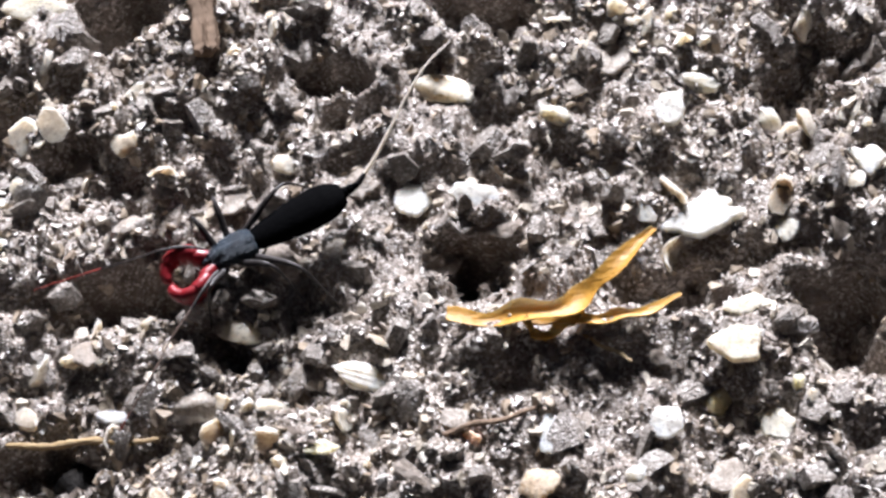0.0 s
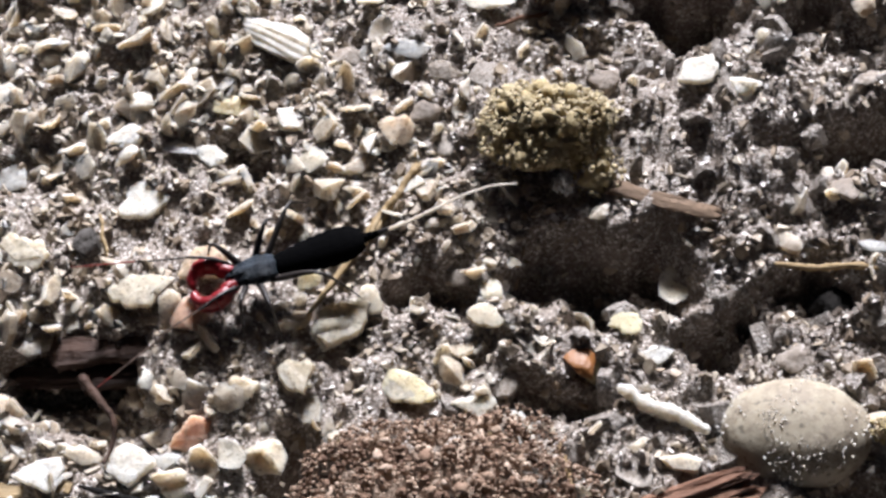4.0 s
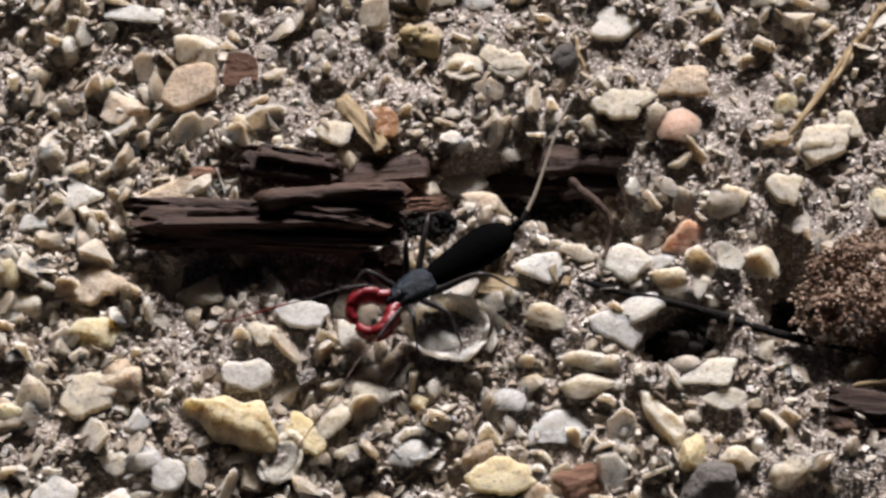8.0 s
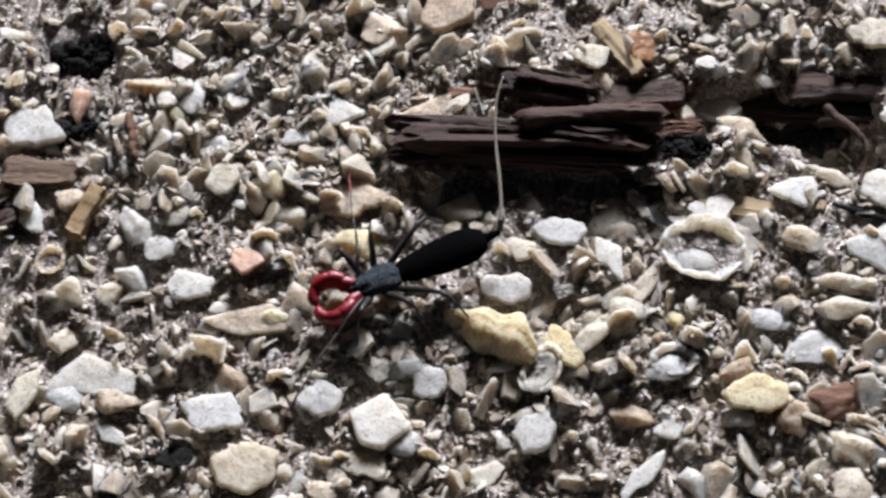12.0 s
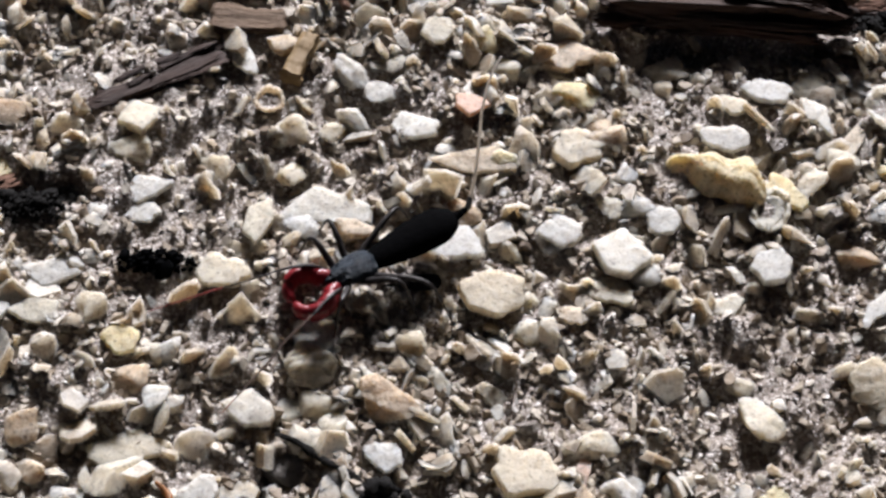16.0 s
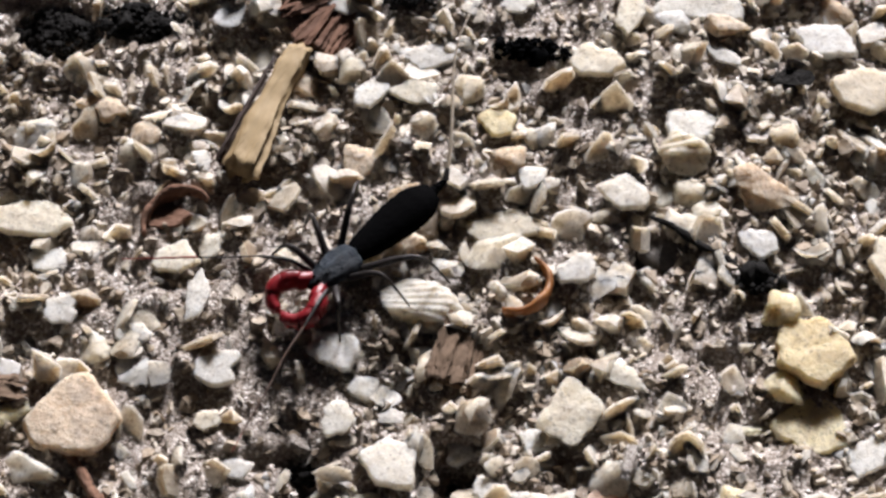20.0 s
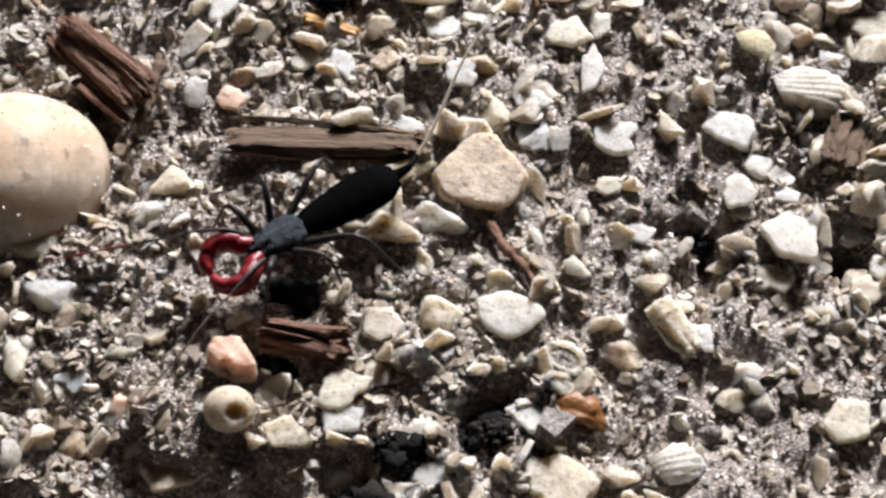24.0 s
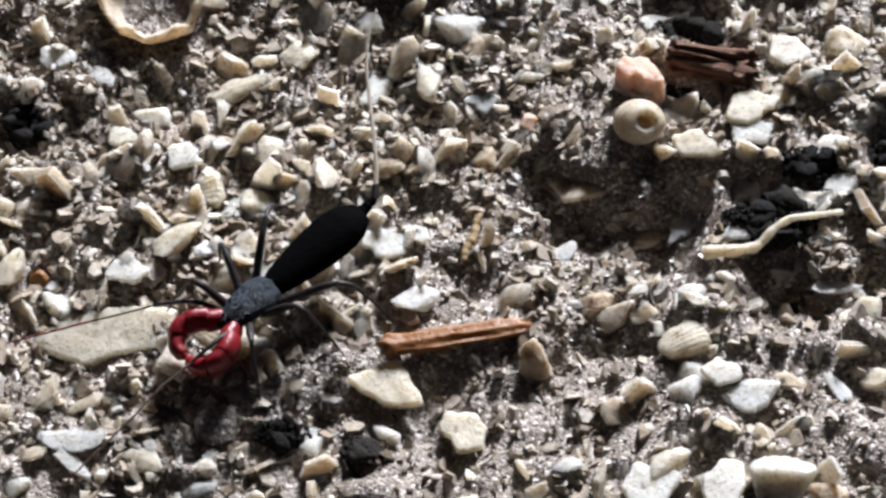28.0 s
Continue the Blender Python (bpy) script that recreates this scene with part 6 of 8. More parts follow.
chip(-123.66, -71.37, 3.70, 3.64, 0.95, -46, CREAM, "cream flat shell piece with snapped edges", "shell_plate", "shell fragment", rx=-6, ry=2, sink=0.12, bites=1, lift=0.25)
chip(-96.17, -53.86, 3.82, 2.96, 0.74, -8, WHITE, "chalky white flat shell piece with snapped edges", "shell_plate", "shell fragment", rx=-6, ry=-3, sink=0.12, bites=1, lift=0.25)
pebble(-95.05, -56.53, 2.91, 2.16, 1.34, -2, TAN, "tan worn lump of shell on the grit", worn=0.56)
pebble(-80.15, -60.18, 3.57, 2.50, 1.54, 3, PINK, "salmon pink worn lump of shell on the grit", worn=0.50)
pebble(-88.16, -70.13, 4.65, 1.66, 1.03, -7, CREAM, "cream worn lump of shell on the grit", worn=0.41)
pebble(-88.11, -72.04, 4.07, 2.08, 1.29, -2, CREAM, "cream worn lump of shell on the grit", worn=0.47)
chip(-94.86, -78.94, 4.98, 3.05, 0.77, 3, YELLOW, "pale yellow flat shell piece with snapped edges", "shell_plate", "shell fragment", rx=-6, ry=-1, sink=0.12, bites=1, lift=0.25)
pebble(-88.91, -79.43, 4.98, 3.08, 1.90, -2, RUST, "rusty brown worn lump of shell on the grit", worn=0.50)
pebble(-83.38, -75.03, 4.93, 2.75, 1.75, -37, CREAM, "cream worn lump of shell on the grit", worn=0.50)
pebble(-81.58, -77.84, 2.33, 2.99, 1.44, 9, YELLOW, "pale yellow worn lump of shell on the grit", worn=0.35)
pebble(-80.55, -79.66, 4.15, 3.16, 1.96, -2, STONE, "gritty grey worn lump of shell on the grit", worn=0.35)
pebble(-128.92, -72.59, 3.11, 2.00, 1.24, -2, YELLOW, "pale yellow worn lump of shell on the grit", worn=0.50)
chip(-124.87, -54.42, 3.54, 2.77, 0.70, 9, WHITE, "chalky white flat shell piece with snapped edges", "shell_plate", "shell fragment", rx=-6, ry=1, sink=0.12, bites=1, lift=0.25)
chip(-98.47, -68.08, 4.39, 2.67, 0.88, -19, WHITE, "chalky white curved shell piece, hollow side up", rx=-8, ry=2, bend=1.7, lift=0.3)
pebble(-74.98, -79.45, 2.91, 2.50, 1.54, -2, CREAM, "cream worn lump of shell on the grit", worn=0.35)
pebble(-78.30, -78.19, 2.92, 2.08, 1.29, 9, CREAM, "cream worn lump of shell on the grit", worn=0.50)
chip(-78.91, -73.51, 3.33, 2.08, 0.68, 9, CREAM, "cream curved shell piece, hollow side up", rx=-8, ry=-2, bend=1.7, lift=0.3)
chip(-93.92, -72.96, 3.54, 2.31, 0.76, -14, GREY, "translucent grey curved shell piece, hollow side up", rx=-8, ry=-4, bend=1.7, lift=0.3)
chip(-216.50, -119.21, 5.70, 4.50, 1.22, -57, WHITE, "chalky white flat shell piece with snapped edges", "shell_plate", "shell fragment", rx=-6, ry=0, sink=0.12, bites=1, lift=0.25)
chip(-215.88, -115.20, 3.78, 3.26, 0.86, 59, CREAM, "cream flat shell piece with snapped edges", "shell_plate", "shell fragment", rx=-6, ry=4, sink=0.12, bites=1, lift=0.25)
chip(-219.30, -110.78, 4.30, 2.85, 0.79, 78, WHITE, "chalky white flat shell piece with snapped edges", "shell_plate", "shell fragment", rx=-6, ry=-3, sink=0.12, bites=1, lift=0.25)
pebble(-209.23, -119.39, 3.93, 2.49, 1.52, 11, CREAM, "cream worn lump of shell on the grit", worn=0.35)
pebble(-207.30, -122.62, 3.94, 2.41, 1.48, -6, GREY, "translucent grey worn lump of shell on the grit", worn=0.50)
chip(-169.07, -121.18, 4.01, 1.90, 0.51, -53, CREAM, "cream flat shell piece with snapped edges", "shell_plate", "shell fragment", rx=-6, ry=-3, sink=0.12, bites=1, lift=0.25)
pebble(-188.84, -132.03, 2.78, 2.46, 1.52, -17, WHITE, "chalky white worn lump of shell on the grit", worn=0.59)
chip(-175.63, -131.89, 4.66, 4.41, 1.10, -8, CREAM, "cream flat shell piece with snapped edges", "shell_plate", "shell fragment", rx=-6, ry=-2, sink=0.12, bites=1, lift=0.25)
pebble(-174.79, -126.65, 4.00, 2.03, 1.26, -19, ORANGE, "orange-brown worn lump of shell on the grit", worn=0.41)
pebble(-182.21, -127.38, 1.82, 1.25, 0.76, 6, WHITE, "chalky white worn lump of shell on the grit", worn=0.35)
chip(-198.39, -107.01, 2.04, 2.17, 0.54, 17, PINK, "salmon pink flat shell piece with snapped edges", "shell_plate", "shell fragment", rx=-6, ry=-3, sink=0.12, bites=1, lift=0.25)
pebble(-200.69, -106.99, 1.61, 2.35, 1.00, 6, WHITE, "chalky white worn lump of shell on the grit", worn=0.50)
pebble(-201.77, -129.64, 1.47, 1.85, 0.91, 6, PINK, "salmon pink worn lump of shell on the grit", worn=0.50)
chip(-187.06, -107.49, 2.82, 1.38, 0.34, -6, GREY, "translucent grey flat shell piece with snapped edges", "shell_plate", "shell fragment", rx=-6, ry=-4, sink=0.12, bites=1, lift=0.25)
pebble(-202.27, -116.33, 2.81, 2.14, 1.30, 6, GREY, "translucent grey worn lump of shell on the grit", worn=0.35)
chip(-165.55, -110.94, 2.59, 2.27, 0.59, 49, WHITE, "chalky white flat shell piece with snapped edges", "shell_plate", "shell fragment", rx=-6, ry=-4, sink=0.12, bites=1, lift=0.25)
chip(-171.67, -114.05, 2.45, 1.58, 0.39, 6, GREY, "translucent grey flat shell piece with snapped edges", "shell_plate", "shell fragment", rx=-6, ry=-3, sink=0.12, bites=1, lift=0.25)
pebble(-204.42, -132.07, 1.93, 1.78, 1.09, 6, TAN, "tan worn lump of shell on the grit", worn=0.35)
chip(-183.09, -131.93, 2.45, 1.78, 0.44, 6, WHITE, "chalky white flat shell piece with snapped edges", "shell_plate", "shell fragment", rx=-6, ry=-2, sink=0.12, bites=1, lift=0.25)
chip(10.62, -44.16, 5.77, 3.49, 0.90, 2, GREY, "translucent grey flat shell piece with snapped edges", "shell_plate", "shell fragment", rx=-6, ry=-4, sink=0.12, bites=1, lift=0.25)
chip(-8.36, -38.65, 2.53, 2.82, 0.67, 54, WHITE, "chalky white flat shell piece with snapped edges", "shell_plate", "shell fragment", rx=-6, ry=1, sink=0.12, bites=1, lift=0.25)
chip(9.83, -36.33, 3.26, 2.73, 0.71, 13, GREY, "translucent grey flat shell piece with snapped edges", "shell_plate", "shell fragment", rx=-6, ry=-3, sink=0.12, bites=1, lift=0.25)
pebble(-20.91, -46.62, 3.70, 1.87, 1.19, -21, CREAM, "cream worn lump of shell on the grit", worn=0.59)
chip(10.65, -54.53, 3.57, 2.89, 0.75, -30, CREAM, "cream flat shell piece with snapped edges", "shell_plate", "shell fragment", rx=-6, ry=2, sink=0.12, bites=1, lift=0.25)
pebble(8.90, -57.25, 2.30, 2.06, 1.31, -8, YELLOW, "pale yellow worn lump of shell on the grit", worn=0.35)
chip(-2.19, -57.83, 2.99, 1.38, 0.39, 72, WHITE, "chalky white flat shell piece with snapped edges", "shell_plate", "shell fragment", rx=-6, ry=1, sink=0.12, bites=1, lift=0.25)
chip(5.37, -58.59, 2.35, 2.29, 0.60, 24, GREY, "translucent grey flat shell piece with snapped edges", "shell_plate", "shell fragment", rx=-6, ry=-3, sink=0.12, bites=1, lift=0.25)
pebble(2.44, -35.00, 2.33, 1.67, 1.07, -30, CREAM, "cream worn lump of shell on the grit", worn=0.35)
chip(21.81, -42.98, 2.25, 2.74, 0.59, 54, WHITE, "chalky white flat shell piece with snapped edges", "shell_plate", "shell fragment", rx=-6, ry=-4, sink=0.12, bites=1, lift=0.25)
chip(12.15, -51.52, 3.45, 1.67, 0.43, -8, CREAM, "cream flat shell piece with snapped edges", "shell_plate", "shell fragment", rx=-6, ry=-2, sink=0.12, bites=1, lift=0.25)
pebble(12.60, -34.26, 2.68, 1.50, 0.95, -8, CREAM, "cream worn lump of shell on the grit", worn=0.50)
pebble(-137.43, -101.60, 2.96, 3.18, 1.80, 25, YELLOW, "pale yellow worn lump of shell on the grit", worn=0.59)
chip(-135.37, -104.55, 5.04, 5.34, 1.27, 65, YELLOW, "pale yellow flat shell piece with snapped edges", "shell_plate", "shell fragment", rx=-6, ry=0, sink=0.12, bites=1, lift=0.25)
pebble(-184.01, -114.88, 3.55, 1.99, 1.20, 2, WHITE, "chalky white worn lump of shell on the grit", worn=0.53)
chip(-181.89, -111.16, 6.16, 5.88, 1.44, 2, TAN, "tan flat shell piece with snapped edges", "shell_plate", "shell fragment", rx=-6, ry=0, sink=0.12, bites=1, lift=0.25)
chip(-158.23, -113.52, 3.36, 2.56, 0.63, 2, CREAM, "cream flat shell piece with snapped edges", "shell_plate", "shell fragment", rx=-6, ry=4, sink=0.12, bites=1, lift=0.25)
chip(-147.37, -107.05, 3.33, 1.64, 0.42, -37, CREAM, "cream flat shell piece with snapped edges", "shell_plate", "shell fragment", rx=-6, ry=-1, sink=0.12, bites=1, lift=0.25)
chip(-132.39, -111.33, 2.48, 3.48, 0.63, -61, WHITE, "chalky white flat shell piece with snapped edges", "shell_plate", "shell fragment", rx=-6, ry=-3, sink=0.12, bites=1, lift=0.25)
pebble(-146.18, -98.38, 1.49, 1.34, 0.81, 2, WHITE, "chalky white worn lump of shell on the grit", worn=0.35)
chip(-207.09, -148.63, 4.54, 3.19, 0.75, -3, CREAM, "cream flat shell piece with snapped edges", "shell_plate", "shell fragment", rx=-6, ry=1, sink=0.12, bites=1, lift=0.25)
pebble(-219.37, -145.73, 1.70, 1.76, 1.01, 9, WHITE, "chalky white worn lump of shell on the grit", worn=0.41)
pebble(-191.18, -151.79, 2.29, 2.11, 1.22, 9, CREAM, "cream worn lump of shell on the grit", worn=0.50)
chip(-188.33, -135.93, 3.52, 1.92, 0.46, 32, GREY, "translucent grey flat shell piece with snapped edges", "shell_plate", "shell fragment", rx=-6, ry=-2, sink=0.12, bites=1, lift=0.25)
chip(-189.03, -145.91, 2.29, 1.96, 0.46, 9, WHITE, "chalky white flat shell piece with snapped edges", "shell_plate", "shell fragment", rx=-6, ry=2, sink=0.12, bites=1, lift=0.25)
chip(-133.17, -79.43, 4.90, 3.48, 0.88, -9, GREY, "translucent grey flat shell piece with snapped edges", "shell_plate", "shell fragment", rx=-6, ry=3, sink=0.12, bites=1, lift=0.25)
chip(-125.42, -78.72, 3.27, 3.09, 0.79, 22, GREY, "translucent grey flat shell piece with snapped edges", "shell_plate", "shell fragment", rx=-6, ry=0, sink=0.12, bites=1, lift=0.25)
chip(-84.78, -62.02, 3.41, 3.50, 0.90, 33, WHITE, "chalky white flat shell piece with snapped edges", "shell_plate", "shell fragment", rx=-6, ry=-4, sink=0.12, bites=1, lift=0.25)
chip(-91.15, -62.47, 3.83, 2.38, 0.60, -13, WHITE, "chalky white flat shell piece with snapped edges", "shell_plate", "shell fragment", rx=-6, ry=3, sink=0.12, bites=1, lift=0.25)
pebble(-90.86, -66.43, 2.98, 2.15, 1.34, 0, CREAM, "cream worn lump of shell on the grit", worn=0.35)
chip(-101.03, -80.95, 2.47, 2.24, 0.58, 33, WHITE, "chalky white flat shell piece with snapped edges", "shell_plate", "shell fragment", rx=-6, ry=-1, sink=0.12, bites=1, lift=0.25)
chip(-102.92, -84.65, 4.90, 1.49, 0.39, 48, WHITE, "chalky white flat shell piece with snapped edges", "shell_plate", "shell fragment", rx=-6, ry=-1, sink=0.12, bites=1, lift=0.25)
pebble(-88.72, -82.94, 4.35, 3.23, 2.06, -32, CREAM, "cream worn lump of shell on the grit", worn=0.35)
pebble(-99.51, -85.20, 2.57, 2.48, 1.54, 0, GREY, "translucent grey worn lump of shell on the grit", worn=0.41)
pebble(-139.76, -52.55, 4.24, 2.23, 1.39, -11, TAN, "tan worn lump of shell on the grit", worn=0.35)
pebble(-145.42, -53.41, 3.18, 1.59, 1.08, 72, PINK, "salmon pink worn lump of shell on the grit", worn=0.41)
chip(-117.68, -77.35, 2.57, 2.66, 0.67, 0, GREY, "translucent grey flat shell piece with snapped edges", "shell_plate", "shell fragment", rx=-6, ry=-3, sink=0.12, bites=1, lift=0.25)
pebble(-129.74, -64.52, 2.49, 1.73, 1.08, 11, WHITE, "chalky white worn lump of shell on the grit", worn=0.50)
chip(-103.84, -72.14, 2.78, 3.20, 0.94, 63, CREAM, "cream curved shell piece, hollow side up", rx=-8, ry=0, bend=1.7, lift=0.3)
pebble(-220.02, -128.85, 4.37, 2.01, 1.17, 27, CREAM, "cream worn lump of shell on the grit", worn=0.56)
pebble(-224.89, -131.58, 2.36, 1.92, 1.11, -2, WHITE, "chalky white worn lump of shell on the grit", worn=0.50)
chip(-228.56, -129.48, 2.34, 1.46, 0.37, -36, WHITE, "chalky white flat shell piece with snapped edges", "shell_plate", "shell fragment", rx=-6, ry=-4, sink=0.12, bites=1, lift=0.25)
chip(-221.89, -135.22, 2.54, 2.25, 0.55, -25, WHITE, "chalky white flat shell piece with snapped edges", "shell_plate", "shell fragment", rx=-6, ry=-3, sink=0.12, bites=1, lift=0.25)
pebble(-219.98, -132.90, 1.50, 1.40, 0.81, 9, TAN, "tan worn lump of shell on the grit", worn=0.35)
chip(-226.11, -133.93, 2.05, 1.54, 0.37, -8, CREAM, "cream flat shell piece with snapped edges", "shell_plate", "shell fragment", rx=-6, ry=4, sink=0.12, bites=1, lift=0.25)
pebble(-220.83, -141.28, 2.87, 2.74, 1.58, 9, CREAM, "cream worn lump of shell on the grit", worn=0.35)
pebble(-217.51, -142.70, 3.66, 1.68, 0.97, 4, CREAM, "cream worn lump of shell on the grit", worn=0.35)
chip(-215.31, -142.26, 2.03, 1.75, 0.41, 21, WHITE, "chalky white flat shell piece with snapped edges", "shell_plate", "shell fragment", rx=-6, ry=-2, sink=0.12, bites=1, lift=0.25)
pebble(-226.81, -146.09, 2.02, 1.93, 1.11, 9, WHITE, "chalky white worn lump of shell on the grit", worn=0.50)
pebble(-228.61, -144.07, 1.50, 1.54, 0.89, 9, ORANGE, "orange-brown worn lump of shell on the grit", worn=0.35)
chip(-223.17, -143.66, 2.44, 1.90, 0.46, -20, WHITE, "chalky white flat shell piece with snapped edges", "shell_plate", "shell fragment", rx=-6, ry=-4, sink=0.12, bites=1, lift=0.25)
pebble(-230.20, -144.14, 1.83, 2.81, 1.13, 9, CREAM, "cream worn lump of shell on the grit", worn=0.50)
chip(-208.93, -139.28, 3.01, 2.25, 0.53, -0, WHITE, "chalky white flat shell piece with snapped edges", "shell_plate", "shell fragment", rx=-6, ry=1, sink=0.12, bites=1, lift=0.25)
pebble(-206.44, -143.02, 2.56, 2.10, 1.21, -2, GREY, "translucent grey worn lump of shell on the grit", worn=0.41)
pebble(-208.52, -127.10, 2.85, 2.74, 1.58, 64, CREAM, "cream worn lump of shell on the grit", worn=0.50)
pebble(-206.03, -124.15, 1.96, 3.02, 1.21, 9, TAN, "tan worn lump of shell on the grit", worn=0.35)
chip(-211.68, -127.33, 3.49, 1.84, 0.51, 91, WHITE, "chalky white flat shell piece with snapped edges", "shell_plate", "shell fragment", rx=-6, ry=4, sink=0.12, bites=1, lift=0.25)
chip(-198.60, -133.04, 2.84, 2.32, 0.55, 27, TAN, "tan flat shell piece with snapped edges", "shell_plate", "shell fragment", rx=-6, ry=-1, sink=0.12, bites=1, lift=0.25)
chip(-191.99, -134.75, 3.43, 1.20, 0.31, 64, GREY, "translucent grey flat shell piece with snapped edges", "shell_plate", "shell fragment", rx=-6, ry=-4, sink=0.12, bites=1, lift=0.25)
chip(-183.25, -138.59, 3.20, 1.40, 0.43, 4, WHITE, "chalky white curved shell piece, hollow side up", rx=-8, ry=0, bend=1.7, lift=0.3)
pebble(-210.57, -153.00, 1.37, 1.26, 0.73, 9, WHITE, "chalky white worn lump of shell on the grit", worn=0.35)
pebble(-210.60, -153.93, 0.98, 1.05, 0.61, 9, WHITE, "chalky white worn lump of shell on the grit", worn=0.56)
pebble(-209.75, -154.44, 1.04, 1.05, 0.61, 9, WHITE, "chalky white worn lump of shell on the grit", worn=0.50)
chip(-192.15, -153.30, 2.91, 2.86, 0.68, -8, WHITE, "chalky white flat shell piece with snapped edges", "shell_plate", "shell fragment", rx=-6, ry=3, sink=0.12, bites=1, lift=0.25)
chip(-188.35, -152.95, 3.53, 2.33, 0.64, 84, WHITE, "chalky white flat shell piece with snapped edges", "shell_plate", "shell fragment", rx=-6, ry=-2, sink=0.12, bites=1, lift=0.25)
pebble(-185.35, -152.29, 3.48, 2.96, 1.74, 33, WHITE, "chalky white worn lump of shell on the grit", worn=0.35)
pebble(-190.81, -147.27, 1.96, 1.89, 1.09, 9, GREY, "translucent grey worn lump of shell on the grit", worn=0.35)
chip(-182.67, -145.64, 2.30, 1.00, 0.27, -64, WHITE, "chalky white flat shell piece with snapped edges", "shell_plate", "shell fragment", rx=-6, ry=-2, sink=0.12, bites=1, lift=0.25)
chip(-185.29, -145.80, 1.80, 1.07, 0.26, -14, TAN, "tan flat shell piece with snapped edges", "shell_plate", "shell fragment", rx=-6, ry=1, sink=0.12, bites=1, lift=0.25)
chip(-214.41, -148.11, 2.79, 1.05, 0.29, 91, WHITE, "chalky white flat shell piece with snapped edges", "shell_plate", "shell fragment", rx=-6, ry=4, sink=0.12, bites=1, lift=0.25)
pebble(-181.35, -140.09, 1.70, 1.75, 1.01, 9, CREAM, "cream worn lump of shell on the grit", worn=0.35)
pebble(-196.21, -141.77, 3.35, 1.68, 0.97, 21, TAN, "tan worn lump of shell on the grit", worn=0.50)
pebble(-193.62, -142.36, 1.70, 1.40, 0.81, 9, TAN, "tan worn lump of shell on the grit", worn=0.35)
pebble(-231.82, -128.04, 2.35, 2.03, 1.17, 9, GREY, "translucent grey worn lump of shell on the grit", worn=0.35)
pebble(-213.06, -122.75, 1.96, 1.75, 1.01, 9, WHITE, "chalky white worn lump of shell on the grit", worn=0.50)
pebble(-202.26, -126.03, 1.96, 1.05, 0.61, 15, CREAM, "cream worn lump of shell on the grit", worn=0.50)
pebble(-182.85, -152.51, 2.00, 2.07, 1.21, 33, TAN, "tan worn lump of shell on the grit", worn=0.35)
chip(-202.42, -151.01, 2.48, 3.28, 0.64, 55, CREAM, "cream flat shell piece with snapped edges", "shell_plate", "shell fragment", rx=-6, ry=-3, sink=0.12, bites=1, lift=0.25)
pebble(-219.26, -155.28, 2.28, 1.75, 1.01, 9, CREAM, "cream worn lump of shell on the grit", worn=0.35)
pebble(-183.51, -121.70, 2.93, 2.81, 1.62, 9, CREAM, "cream worn lump of shell on the grit", worn=0.35)
pebble(-97.70, -37.06, 3.69, 2.41, 1.50, -14, CREAM, "cream worn lump of shell on the grit", worn=0.50)
pebble(-95.76, -44.43, 3.26, 2.00, 1.24, -3, CREAM, "cream worn lump of shell on the grit", worn=0.50)
chip(-92.12, -44.79, 3.05, 2.75, 0.70, -25, CREAM, "cream flat shell piece with snapped edges", "shell_plate", "shell fragment", rx=-6, ry=-1, sink=0.12, bites=1, lift=0.25)
chip(-68.88, -52.60, 4.69, 3.57, 0.96, 52, CREAM, "cream flat shell piece with snapped edges", "shell_plate", "shell fragment", rx=-6, ry=1, sink=0.12, bites=1, lift=0.25)
chip(-65.17, -58.05, 3.72, 2.48, 0.63, -23, CREAM, "cream flat shell piece with snapped edges", "shell_plate", "shell fragment", rx=-6, ry=-2, sink=0.12, bites=1, lift=0.25)
chip(-72.29, -56.66, 2.63, 2.66, 0.68, 19, CREAM, "cream flat shell piece with snapped edges", "shell_plate", "shell fragment", rx=-6, ry=3, sink=0.12, bites=1, lift=0.25)
pebble(-76.14, -57.50, 2.34, 2.08, 1.30, -3, CREAM, "cream worn lump of shell on the grit", worn=0.50)
pebble(-75.26, -62.77, 3.86, 2.99, 1.87, 8, CREAM, "cream worn lump of shell on the grit", worn=0.50)
chip(-102.41, -69.87, 5.34, 1.38, 0.37, 59, TAN, "tan flat shell piece with snapped edges", "shell_plate", "shell fragment", rx=-6, ry=3, sink=0.12, bites=1, lift=0.25)
chip(-84.77, -34.94, 3.76, 2.08, 0.53, -3, WHITE, "chalky white flat shell piece with snapped edges", "shell_plate", "shell fragment", rx=-6, ry=1, sink=0.12, bites=1, lift=0.25)
chip(-78.72, -37.22, 3.44, 1.81, 0.47, -36, WHITE, "chalky white flat shell piece with snapped edges", "shell_plate", "shell fragment", rx=-6, ry=-3, sink=0.12, bites=1, lift=0.25)
pebble(-69.00, -52.81, 4.97, 2.92, 1.97, 58, CREAM, "cream worn lump of shell on the grit", worn=0.35)
chip(-44.18, -50.78, 5.03, 2.61, 0.94, 70, CREAM, "cream curved shell piece, hollow side up", rx=-8, ry=4, bend=1.7, lift=0.3)
pebble(-47.23, -50.32, 2.43, 1.71, 1.09, -14, CREAM, "cream worn lump of shell on the grit", worn=0.50)
chip(-46.67, -57.37, 2.93, 1.63, 0.42, -9, WHITE, "chalky white flat shell piece with snapped edges", "shell_plate", "shell fragment", rx=-6, ry=0, sink=0.12, bites=1, lift=0.25)
chip(-58.32, -53.54, 3.03, 1.89, 0.49, -20, CREAM, "cream flat shell piece with snapped edges", "shell_plate", "shell fragment", rx=-6, ry=2, sink=0.12, bites=1, lift=0.25)
